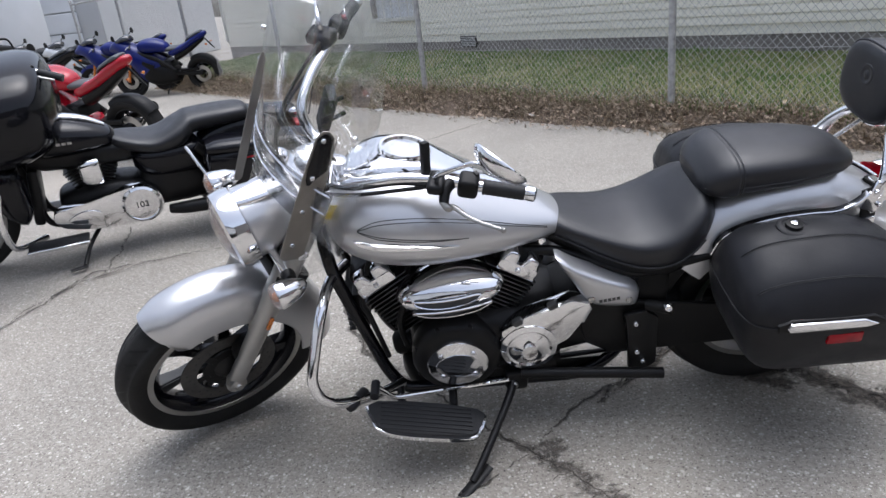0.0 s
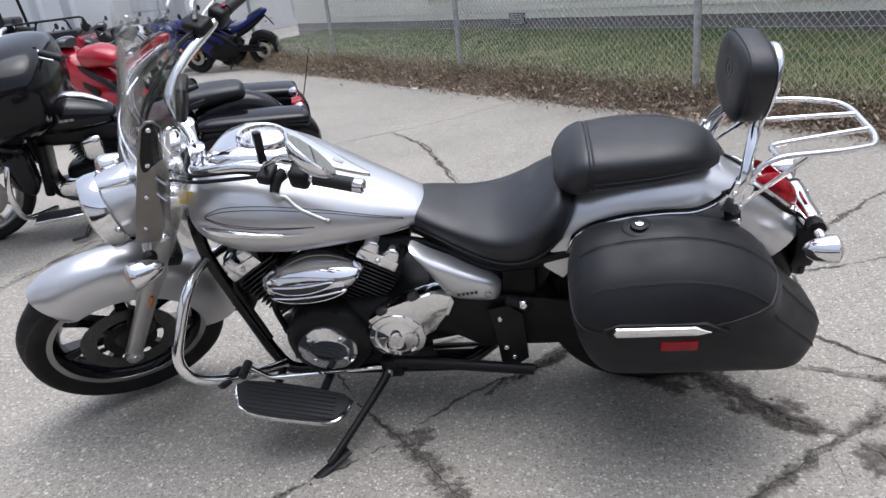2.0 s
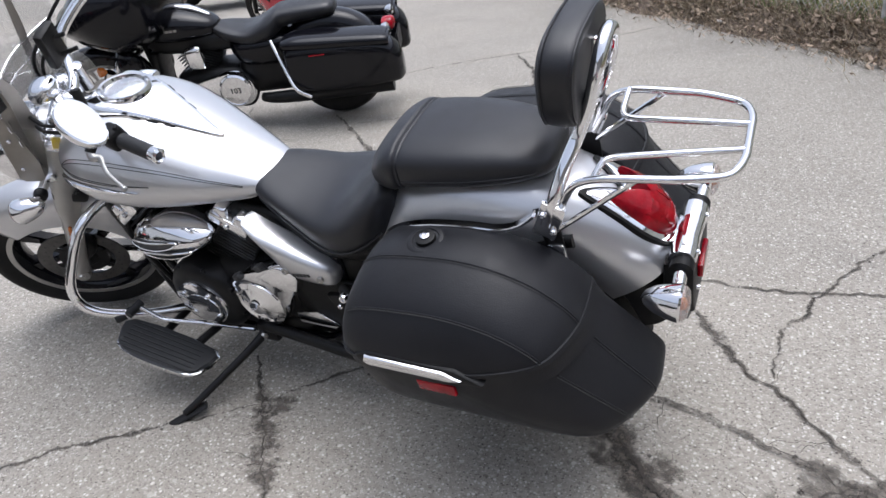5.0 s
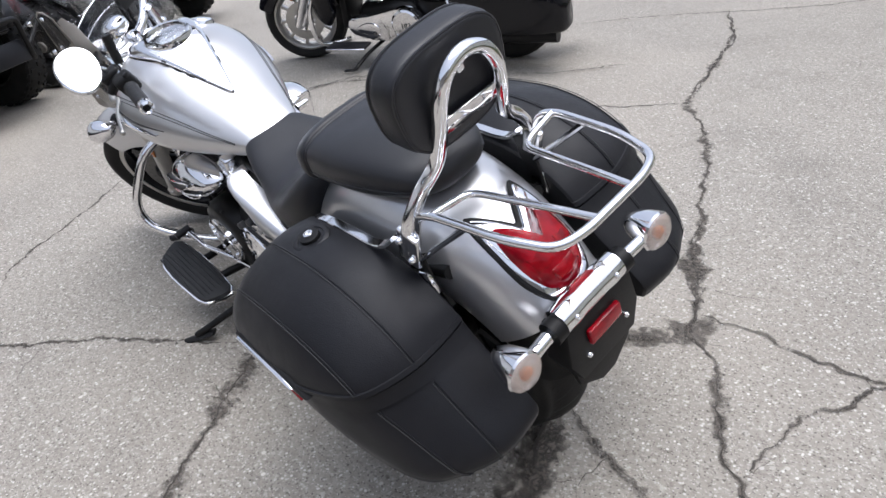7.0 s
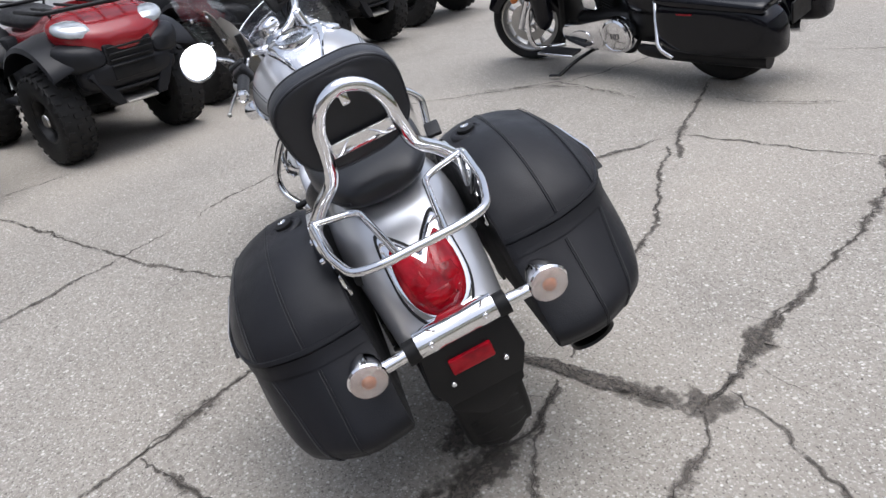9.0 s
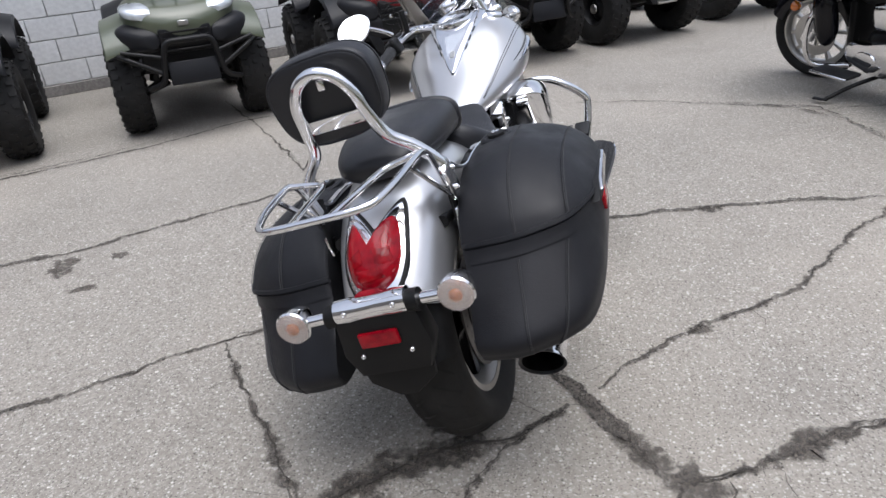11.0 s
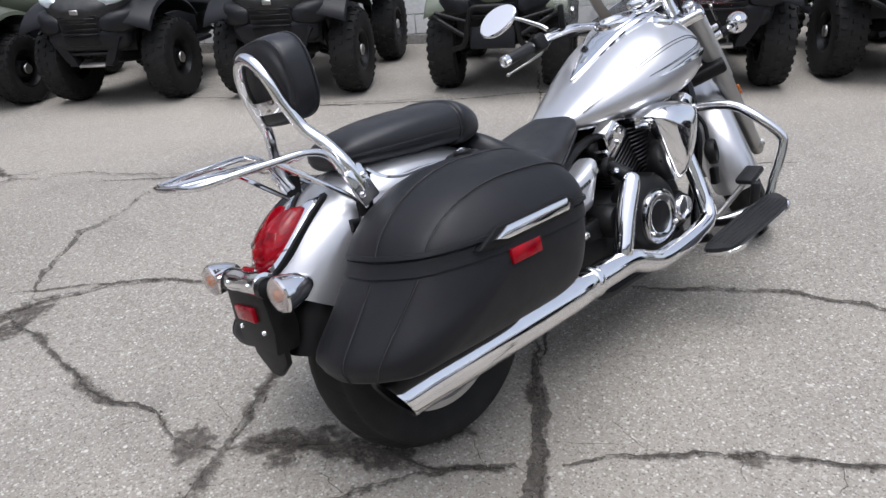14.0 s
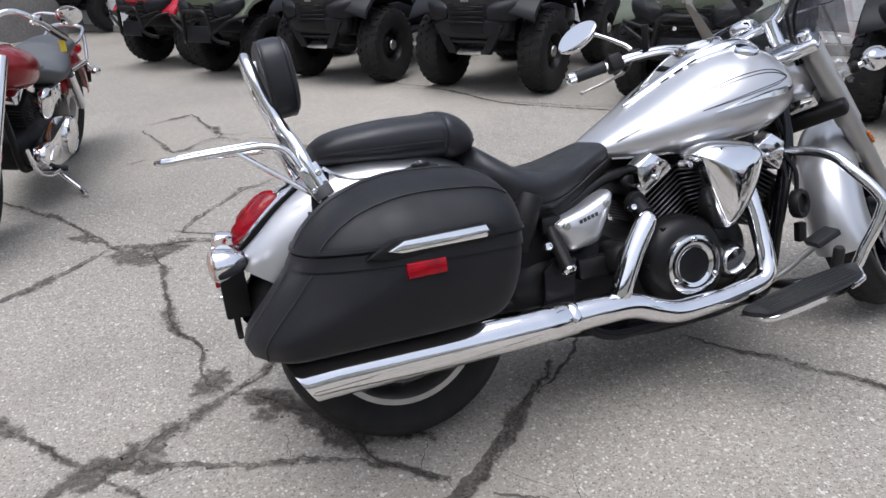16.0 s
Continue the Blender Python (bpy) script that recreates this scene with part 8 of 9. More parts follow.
def cruiser(m, col, label, fairing=False, bags=False, seat_mat=LEATHER, front="cast", steer=0.0):
    """A big V-twin. Forward is x, left is y, the origin under the rear wheel."""
    b = thing("motorcycle", m, label, "motorcycle")
    wb = 1.63
    spin_wheel(b, Matrix.Translation((0, 0, 0.32)), 0.32, 0.165, 0.20, 9, "cruiser_rear", DULL_METAL)
    st = Matrix.Translation((wb, 0, 0)) @ pose(0, 0, 0, 0, 0, steer) @ Matrix.Translation((-wb, 0, 0))
    spin_wheel(b, st @ Matrix.Translation((wb, 0, 0.315)), 0.315, 0.13, 0.235, 10, "cruiser_front", DULL_METAL)
    part("front_fender", moved(arc_shell((wb, 0, 0.315), 0.355, 25, 165, 0.085, 0.05, 0.06, 0.004, 30, 12), st), col, b)
    part("rear_fender", arc_shell((0, 0, 0.32), 0.40, 30, 170, 0.115, 0.05, 0.07, 0.005, 30, 12), col, b)
    tank_rows = [(0.70, 0, 0.70, 0.05, 0.03, 0.03, 2.4, 2.4), (0.74, 0, 0.71, 0.10, 0.06, 0.05, 2.4, 2.6), (0.88, 0, 0.735, 0.155, 0.10, 0.09, 2.4, 2.6), (1.05, 0, 0.76, 0.18, 0.115, 0.11, 2.4, 2.6), (1.18, 0, 0.78, 0.16, 0.095, 0.10, 2.4, 2.4), (1.23, 0, 0.79, 0.09, 0.05, 0.06, 2.2, 2.2)]
    tk = part("tank", hull(tank_rows, 4, 32), col, b, "painted fuel tank")
    part("tank_console", hull([(0.74, 0, 0.775, 0.014, 0.010, 0.02, 2.4, 2.4), (0.86, 0, 0.838, 0.030, 0.014, 0.02, 2.4, 2.4), (1.04, 0, 0.872, 0.040, 0.016, 0.02, 2.4, 2.4), (1.16, 0, 0.870, 0.028, 0.014, 0.02, 2.4, 2.4)], 4, 16), CHROME, tk, "chrome tank strip")
    bmk = moved(bars(6, 0.022, 0.014, 0.006), Matrix.Translation((1.0, 0.176, 0.755)) @ pose(0, 0, 0, 80, 0, 180))
    part("tank_lettering", bmk, DULL_METAL, tk, "row of small silver marks")
    part("seat", hull([(0.74, 0, 0.69, 0.07, 0.04, 0.04, 2.6, 2.4), (0.66, 0, 0.675, 0.13, 0.035, 0.06, 2.7, 2.4), (0.50, 0, 0.645, 0.175, 0.04, 0.07, 2.8, 2.4), (0.36, 0, 0.67, 0.175, 0.075, 0.08, 2.6, 2.4), (0.30, 0, 0.70, 0.15, 0.075, 0.07, 2.6, 2.4), (0.26, 0, 0.725, 0.13, 0.055, 0.07, 2.7, 2.5), (0.10, 0, 0.735, 0.13, 0.05, 0.06, 2.8, 2.6), (-0.04, 0, 0.735, 0.11, 0.045, 0.05, 2.6, 2.4), (-0.08, 0, 0.73, 0.06, 0.02, 0.03, 2.2, 2.2)][::-1], 4, 28), seat_mat, b, "two-up saddle")
    pc = v_twin(b, 0.855 if fairing else 0.90, 0.33, not fairing)
    for s in (1, -1):
        part("fork_leg", tube([tuple(st @ Vector((wb, s * 0.11, 0.30))), tuple(st @ Vector((wb - 0.34, s * 0.11, 0.86)))], 0.027, 12, 1, raw=True), CHROME, b)
        part("frame_tube", bar([(1.25, s * 0.03, 0.78), (1.17, s * 0.10, 0.26), (0.60, s * 0.12, 0.18), (0.42, s * 0.12, 0.50)], 0.018, 0.06, 10), BLACK_METAL, b)
        if bags:
            part("floorboard", block((0.32, 0.11, 0.022), Matrix.Translation((1.13, s * 0.27, 0.215)), 0.01, 2), RUBBER_MAT, b)
            part("board_edge", block((0.325, 0.012, 0.018), Matrix.Translation((1.13, s * 0.328, 0.212)), 0.004, 1), CHROME, b)
            part("crash_bar", tube([(1.26, s * 0.05, 0.62), (1.32, s * 0.24, 0.58), (1.36, s * 0.30, 0.42), (1.34, s * 0.28, 0.24), (1.20, s * 0.12, 0.20)], 0.017, 12, 5), CHROME, b, "chrome engine guard bar")
            part("muffler", tube([(0.75, -0.20, 0.25), (0.30, -0.225, 0.26), (-0.35, -0.23, 0.27)] if s < 0 else [(0.50, 0.17, 0.24), (0.30, 0.225, 0.25), (-0.40, 0.24, 0.26)], (0.03, 0.042, 0.046), 14, 4), CHROME if s < 0 else BLACK_METAL, b)
        else:
            # twin pipes one over the other on the right side, foot pegs instead of boards
            part("muffler", tube([(0.75, -0.18, 0.29 + 0.05 * s), (0.30, -0.205, 0.29 + 0.05 * s), (-0.22, -0.21, 0.30 + 0.05 * s)], (0.03, 0.040, 0.042), 14, 4), CHROME, b)
            part("foot_peg", tube([(1.02, s * 0.15, 0.235), (1.00, s * 0.27, 0.235)], 0.017, 12, 1, raw=True), RUBBER_MAT, b)
            part("fender_strut", bar([(0.16, s * 0.125, 0.60), (-0.22, s * 0.128, 0.60), (-0.30, s * 0.126, 0.54)], 0.012, 0.04, 10), CHROME, b, "chrome rear fender strut")
            part("rack_rail", tube([(-0.02, s * 0.105, 0.735), (-0.18, s * 0.105, 0.745), (-0.34, s * 0.095, 0.790), (-0.40, s * 0.05, 0.800), (-0.405, 0, 0.800)], 0.011, 10, 5), CHROME, b, "chrome tube of a small rear rack")
            part("rack_leg", tube([(-0.32, s * 0.098, 0.785), (-0.30, s * 0.112, 0.69), (-0.27, s * 0.122, 0.60)], 0.010, 10, 4), CHROME, b)
        if bags:
            part("indicator", lathe([(0.01, -0.04), (0.03, -0.02), (0.036, 0.01), (0.02, 0.022), (0, 0.024)], (-0.40, s * 0.16, 0.60), (-1, 0, 0), 18), CHROME, b)
        else:
            ind = part("indicator", lathe([(0.01, -0.04), (0.026, -0.02), (0.031, 0.008), (0.029, 0.012)], (-0.30, s * 0.165, 0.52), (-1, 0, 0), 18), CHROME, b)
            part("lens", lathe([(0.029, 0.006), (0.022, 0.018), (0.0, 0.022)], (-0.30, s * 0.165, 0.52), (-1, 0, 0), 16), RED_LENS, ind)
            part("stalk", tube([(-0.29, s * 0.115, 0.525), (-0.29, s * 0.160, 0.52)], 0.008, 8, 1, raw=True), CHROME, ind)
        part("shock", tube([(0.28, s * 0.14, 0.60), (0.06, s * 0.14, 0.36)], 0.030, 12, 1, raw=True), BLACK_METAL if bags else CHROME, b)
    tz = 0.575 if bags else 0.645
    part("tail_light", hull([(-0.44, 0, tz, 0.03, 0.02, 0.02, 2.4, 2.4), (-0.42, 0, tz, 0.06, 0.04, 0.04, 2.6, 2.6), (-0.36, 0, tz, 0.06, 0.035, 0.035, 2.6, 2.6)], 3, 18), RED_LENS, b)
    part("number_plate", block((0.012, 0.20, 0.12), Matrix.Translation((-0.45, 0, 0.47)), 0.004, 1), BLACK_METAL, b)
    # handlebar: high and wide on the tourer, low and pulled back on the other
    if fairing:
        hbp = [(1.22, 0.05, 0.92), (1.20, 0.12, 1.02), (1.17, 0.22, 1.16), (1.10, 0.34, 1.17), (0.98, 0.44, 1.12)]
    else:
        hbp = [(1.24, 0.04, 0.92), (1.20, 0.07, 1.02), (1.14, 0.13, 1.05), (1.08, 0.205, 1.015), (0.90, 0.285, 0.915)]
    hbar = part("handlebar", moved(tube(mirrored(hbp[::-1]) + hbp, 0.014, 12, 5), st), CHROME, b, "chrome handlebar")
    for s in (1, -1):
        side = [Vector((x, s * y, z)) for x, y, z in hbp]
        along = (side[4] - side[3]).normalized()
        part("grip", moved(tube([tuple(side[4] - along * 0.11), tuple(side[4] + along * 0.012)], 0.020, 12, 1, raw=True), st), RUBBER_MAT, hbar)
        off = Vector((0.045, s * 0.03, 0.0))
        part("lever", moved(tube([tuple(side[3] + off * 0.5), tuple(side[3] + off + along * 0.05), tuple(side[4] + off * 0.9)], 0.007, 8, 4), st), DULL_METAL, hbar)
        part("switch_box", moved(block((0.05, 0.05, 0.05), Matrix.Translation(side[3] + along * 0.01), 0.01, 2), st), BLACK_PLASTIC if fairing else CHROME, hbar)
        if not fairing:
            mp = Vector((1.10, s * 0.367, 1.050))
            part("mirror_stalk", tube([tuple(side[3] + Vector((0, 0, 0.02))), tuple(side[3] + Vector((0.01, s * 0.05, 0.036))), tuple(mp - Vector((-0.012, s * 0.01, 0.0)))], 0.0065, 8, 4), CHROME, hbar)
            mi = part("mirror", lathe([(0.01, -0.022), (0.048, -0.012), (0.060, 0.0), (0.057, 0.006), (0.054, 0.004)], mp, (-0.75, s * -0.25, 0.55), 28), CHROME, hbar, "round chrome mirror")
            part("mirror_glass", lathe([(0.055, 0.003), (0.054, 0.0045), (0.0, 0.005)], mp, (-0.75, s * -0.25, 0.55), 28), MIRROR, mi)
    if not fairing:
        part("tag", block((0.004, 0.030, 0.058), Matrix.Translation((0.915, 0.280, 0.872)) @ pose(0, 0, 0, 8, -10, 20), 0.001, 1), YELLOW, hbar, "yellow paper tag on the grip")
        bx = part("battery_box", block((0.19, 0.26, 0.125), Matrix.Translation((0.53, 0, 0.520)), 0.014, 3), CHROME, b, "chrome battery box")
        for dx in (-0.04, 0.04):
            part("rib", block((0.010, 0.268, 0.122), Matrix.Translation((0.53 + dx, 0, 0.520)), 0.003, 1), CHROME, bx)
        for k in range(2):
            part("wire", tube([(0.86, 0.10 + 0.01 * k, 0.56 - 0.03 * k), (0.78, 0.13, 0.515 - 0.03 * k), (0.70, 0.12, 0.51 - 0.02 * k), (0.64, 0.11, 0.545)], 0.004, 6, 5), AMBER, b, "orange wire")
        part("shift_lever", tube([(1.30, 0.17, 0.42), (1.28, 0.20, 0.305), (1.17, 0.225, 0.245), (1.02, 0.24, 0.230)], 0.010, 10, 5), CHROME, b, "chrome shift lever")
    if fairing:
        part("frame_spine", hull([(0.62, 0, 0.60, 0.06, 0.05, 0.05, 3, 3), (0.68, 0, 0.62, 0.10, 0.06, 0.07, 3, 3), (1.10, 0, 0.66, 0.11, 0.07, 0.09, 3, 3), (1.22, 0, 0.70, 0.06, 0.05, 0.06, 3, 3)], 3, 20), BLACK_METAL, b)
        part("oil_cooler", block((0.06, 0.24, 0.34), Matrix.Translation((1.19, 0, 0.44)) @ pose(0, 0, 0, 0, -8, 0), 0.02, 2), BLACK_METAL, b, "black finned oil cooler")
        for s in (1, -1):
            part("leg_shield", hull([(1.20, s * 0.21, 0.52, 0.02, 0.10, 0.10, 2.6, 2.6), (1.25, s * 0.23, 0.52, 0.06, 0.17, 0.17, 2.8, 2.8), (1.33, s * 0.22, 0.54, 0.05, 0.15, 0.14, 2.8, 2.8), (1.37, s * 0.20, 0.55, 0.02, 0.08, 0.08, 2.6, 2.6)], 3, 18), col, b, "gloss black lower leg shield")
        f = [(0.94, 0, 0.97, 0.24, 0.14, 0.12, 2.6, 2.4), (1.00, 0, 0.98, 0.42, 0.22, 0.24, 2.6, 2.4), (1.20, 0, 0.97, 0.48, 0.24, 0.32, 2.6, 2.2), (1.38, 0, 0.96, 0.45, 0.19, 0.28, 2.4, 2.2), (1.55, 0, 0.90, 0.30, 0.12, 0.16, 2.4, 2.2), (1.66, 0, 0.88, 0.18, 0.07, 0.10, 2.2, 2.2), (1.70, 0, 0.87, 0.08, 0.03, 0.04, 2.0, 2.0)]
        fa = part("fairing", hull(f, 5, 44), col, b, "gloss black frame-mounted fairing")
        part("lower_fairing", hull([(1.20, 0, 0.76, 0.10, 0.05, 0.06, 2.4, 2.4), (1.26, 0, 0.76, 0.25, 0.08, 0.09, 2.6, 2.4), (1.36, 0, 0.76, 0.27, 0.08, 0.08, 2.6, 2.4), (1.44, 0, 0.78, 0.16, 0.05, 0.05, 2.4, 2.4)], 4, 28), BLACK_PLASTIC, fa)
        for s in (1, -1):
            part("indicator", lathe([(0.01, -0.03), (0.026, -0.015), (0.032, 0.012), (0.0, 0.022)], (1.44, s * 0.30, 0.60), (1, 0, 0), 18), AMBER, fa)
            part("fork_slider", tube([tuple(Vector((wb, s * 0.11, 0.30))), (wb - 0.13, s * 0.11, 0.52)], 0.034, 14, 1, raw=True), CHROME, b)
        tx = moved(text_mesh("103", 0.052, 0.001), Matrix.Translation((0.65, 0.2405, 0.335)) @ pose(0, 0, 0, 90, 0, 180))
        part("engine_number", tx, DARK_MARK, pc, "dark raised number")
    else:
        part("headlight", lathe([(0.03, -0.16), (0.085, -0.10), (0.10, 0.0), (0.095, 0.02), (0.05, 0.035), (0.0, 0.04)], st @ Vector((wb - 0.17, 0, 0.88)), (1, 0, 0), 28), CHROME, b)
    if bags:
        for s in (1, -1):
            rows = [(-0.49, s * 0.25, 0.40, 0.05, 0.07, 0.07, 3.0, 3.0), (-0.46, s * 0.26, 0.41, 0.095, 0.13, 0.10, 3.2, 3.2), (-0.38, s * 0.262, 0.43, 0.110, 0.165, 0.125, 3.6, 3.6), (-0.20, s * 0.265, 0.455, 0.115, 0.165, 0.155, 3.8, 3.8), (0.10, s * 0.265, 0.47, 0.115, 0.155, 0.16, 4, 4), (0.22, s * 0.26, 0.48, 0.10, 0.13, 0.14, 3.6, 3.6), (0.25, s * 0.25, 0.49, 0.05, 0.07, 0.08, 3, 3)]
            bg = part("hard_bag", hull(rows, 4, 32), BLACK_PAINT, b, "gloss black hard side bag")
            part("bag_lid", hull([(-0.42, s * 0.255, 0.585, 0.080, 0.02, 0.02, 3, 3), (-0.38, s * 0.26, 0.595, 0.113, 0.036, 0.03, 3, 3), (0.10, s * 0.26, 0.625, 0.120, 0.045, 0.03, 3, 3), (0.235, s * 0.255, 0.625, 0.095, 0.03, 0.02, 3, 3)], 4, 24), BLACK_PAINT, bg)
            part("bag_guard", bar([(0.34, s * 0.19, 0.62), (0.20, s * 0.40, 0.36), (0.12, s * 0.38, 0.30)], 0.014, 0.05, 10), CHROME, bg)
            part("bag_stripe", block((0.10, 0.002, 0.008), Matrix.Translation((0.02, s * 0.381, 0.565)), 0, 1), RED_LENS, bg)
        part("side_panel", hull([(0.24, 0, 0.56, 0.10, 0.06, 0.12, 3, 3), (0.30, 0, 0.56, 0.165, 0.08, 0.14, 3, 3), (0.55, 0, 0.56, 0.165, 0.07, 0.13, 3, 3), (0.64, 0, 0.58, 0.10, 0.05, 0.08, 3, 3)], 4, 24), BLACK_PAINT, b)
        part("aerial", tube([(-0.44, 0.10, 0.66), (-0.52, 0.10, 0.95)], (0.004, 0.0015), 6, 1, raw=True), BLACK_PLASTIC, b, "thin black whip aerial")
    sx = 0.0 if bags else -0.12
    stand = part("side_stand", tube([(0.92 + sx, 0.12, 0.19), (0.98 + sx, 0.27 + sx * 0.4, 0.16 + sx * 0.3), (1.02 + sx * 0.9, 0.42 + sx, 0.115 + sx * 0.25)], 0.013, 10, 4), CHROME if not bags else BLACK_METAL, b, "side stand")
    part("stand_foot", tube([(1.01 + sx * 0.9, 0.42 + sx, 0.112 + sx * 0.25), (1.10 + sx * 0.9, 0.44 + sx * 0.8, 0.112 + sx * 0.28)], 0.015, 10, 1, raw=True, flat=0.5), CHROME if not bags else BLACK_METAL, stand)
    return b


def ground_pose(x, y, heading, lean=0.0):
    return Matrix.Translation((x, y, 0.0)) @ pose(0, 0, 0, 0, 0, heading) @ pose(0, 0, 0, -lean, 0, 0)


cruiser(ground_pose(-1.25, 4.47, math.degrees(math.atan2(-0.62, -1.54)), 11), BLACK_PAINT, "black touring motorcycle with chrome engine covers and hard bags", True, True, steer=20)
cruiser(ground_pose(2.21, -1.66, 82, 10), DARK_RED, "dark red cruiser motorcycle with chrome engine on its stand", False, False, GREY_SEAT)


def sport_bike(m, col, label, second=None, wheel_mat=BLACK_PAINT):
    b = thing("sport_bike", m, label, "motorcycle", "parked sport bikes")
    second = second or col
    spin_wheel(b, Matrix.Translation((0, 0, 0.315)), 0.315, 0.18, 0.215, 5, "sport_rear", wheel_mat)
    spin_wheel(b, Matrix.Translation((1.39, 0, 0.30)), 0.30, 0.12, 0.215, 5, "sport_front", wheel_mat)
    part("fairing", hull([(0.62, 0, 0.42, 0.06, 0.10, 0.12, 2.6, 2.6), (0.68, 0, 0.44, 0.15, 0.20, 0.22, 2.8, 2.6), (0.90, 0, 0.50, 0.20, 0.26, 0.30, 2.8, 2.4), (1.10, 0, 0.62, 0.20, 0.26, 0.34, 2.6, 2.2), (1.26, 0, 0.80, 0.19, 0.18, 0.22, 2.4, 2.2), (1.42, 0, 0.90, 0.14, 0.12, 0.12, 2.4, 2.2), (1.56, 0, 0.88, 0.07, 0.05, 0.06, 2.2, 2.2), (1.60, 0, 0.87, 0.03, 0.02, 0.02, 2, 2)], 4, 32), col, b, "full racing fairing")
    part("belly_pan", hull([(0.42, 0, 0.34, 0.05, 0.06, 0.08, 2.6, 2.6), (0.50, 0, 0.36, 0.16, 0.14, 0.14, 2.8, 2.6), (0.80, 0, 0.40, 0.20, 0.20, 0.22, 2.8, 2.6), (1.02, 0, 0.46, 0.19, 0.20, 0.22, 2.8, 2.6), (1.10, 0, 0.50, 0.10, 0.10, 0.12, 2.6, 2.6)], 4, 26), BLACK_PLASTIC if col is BLUE else col, b, "lower fairing panel")
    part("front_fender", arc_shell((1.39, 0, 0.30), 0.325, 40, 150, 0.065, 0.03, 0.03, 0.004, 14, 8), col, b)
    part("undertail", hull([(-0.16, 0, 0.915, 0.03, 0.02, 0.03, 2.4, 2.4), (-0.08, 0, 0.88, 0.07, 0.03, 0.05, 2.6, 2.4), (0.18, 0, 0.745, 0.10, 0.04, 0.07, 2.6, 2.4), (0.42, 0, 0.66, 0.11, 0.05, 0.09, 2.6, 2.4)], 3, 18), BLACK_PLASTIC, b)
    for s in (1, -1):
        part("side_vent", plate([(0.78, 0.56), (0.98, 0.66), (1.00, 0.60), (0.84, 0.46)], s * 0.185, s * 0.206, 0.008), BLACK_PLASTIC, b, "black vent in the fairing")
        part("frame_spar", bar([(1.06, s * 0.12, 0.78), (0.72, s * 0.17, 0.66), (0.46, s * 0.15, 0.44)], 0.026, 0.05, 10, flat=1.5), BLACK_METAL, b)
    part("chain_guard", block((0.34, 0.03, 0.05), (0.20, 0.12, 0.42), 0.01, 2), BLACK_PLASTIC, b)
    part("rear_hugger", arc_shell((0, 0, 0.315), 0.345, 60, 150, 0.09, 0.03, 0.03, 0.004, 14, 8), BLACK_PLASTIC, b)
    part("windscreen", hull([(1.16, 0, 1.02, 0.08, 0.05, 0.04, 2.4, 2.4), (1.26, 0, 1.03, 0.13, 0.06, 0.05, 2.4, 2.4), (1.40, 0, 0.98, 0.11, 0.05, 0.05, 2.4, 2.4), (1.50, 0, 0.93, 0.04, 0.02, 0.02, 2.2, 2.2)], 4, 20), DARK_GLASS, b)
    part("tank", hull([(0.52, 0, 0.80, 0.07, 0.04, 0.05, 2.4, 2.4), (0.58, 0, 0.83, 0.12, 0.08, 0.09, 2.6, 2.4), (0.76, 0, 0.87, 0.165, 0.11, 0.12, 2.6, 2.4), (0.94, 0, 0.88, 0.165, 0.10, 0.14, 2.6, 2.4), (1.04, 0, 0.88, 0.10, 0.06, 0.08, 2.4, 2.4)], 4, 28), second, b)
    part("seat", hull([(0.30, 0, 0.80, 0.08, 0.03, 0.03, 2.6, 2.4), (0.36, 0, 0.79, 0.12, 0.035, 0.04, 2.6, 2.4), (0.56, 0, 0.79, 0.10, 0.03, 0.04, 2.6, 2.4)], 4, 20), GREY_SEAT, b)
    part("tail", hull([(-0.22, 0, 0.985, 0.03, 0.02, 0.02, 2.4, 2.4), (-0.17, 0, 0.975, 0.075, 0.05, 0.05, 2.6, 2.4), (0.0, 0, 0.915, 0.11, 0.06, 0.08, 2.6, 2.4), (0.20, 0, 0.82, 0.13, 0.05, 0.07, 2.6, 2.4), (0.45, 0, 0.74, 0.12, 0.05, 0.08, 2.6, 2.4), (0.54, 0, 0.72, 0.06, 0.03, 0.04, 2.4, 2.4)], 4, 24), second, b, "upswept tail unit")
    part("pillion_pad", hull([(-0.14, 0, 1.015, 0.05, 0.02, 0.02, 2.6, 2.4), (-0.08, 0, 1.005, 0.095, 0.032, 0.02, 2.6, 2.4), (0.12, 0, 0.925, 0.09, 0.028, 0.02, 2.6, 2.4), (0.18, 0, 0.875, 0.05, 0.015, 0.02, 2.4, 2.4)], 4, 20), GREY_SEAT, b)
    part("engine", block((0.40, 0.30, 0.34), (0.68, 0, 0.44), 0.05, 2), BLACK_METAL, b)
    part("swingarm", block((0.56, 0.26, 0.07), Matrix.Translation((0.26, 0, 0.36)) @ pose(0, 0, 0, 0, -5, 0), 0.02, 2), BLACK_METAL, b)
    part("muffler", tube([(0.40, -0.16, 0.30), (0.10, -0.20, 0.40), (-0.12, -0.20, 0.46)], (0.03, 0.05, 0.052), 14, 4), BLACK_METAL, b)
    part("plate_hanger", bar([(-0.14, 0, 0.93), (-0.30, 0, 0.72)], 0.012, 0.02, 8), BLACK_PLASTIC, b)
    for s in (1, -1):
        part("fork_leg", tube([(1.39, s * 0.10, 0.30), (1.16, s * 0.10, 0.86)], 0.026, 12, 1, raw=True), AMBER if col is BLUE else BLACK_METAL, b)
        part("handlebar", tube([(1.16, s * 0.10, 0.92), (1.08, s * 0.30, 0.90)], 0.015, 10, 1, raw=True), BLACK_METAL, b)
        part("lever", tube([(1.14, s * 0.2, 0.92), (1.14, s * 0.32, 0.90)], 0.006, 8, 1, raw=True), DULL_METAL, b)
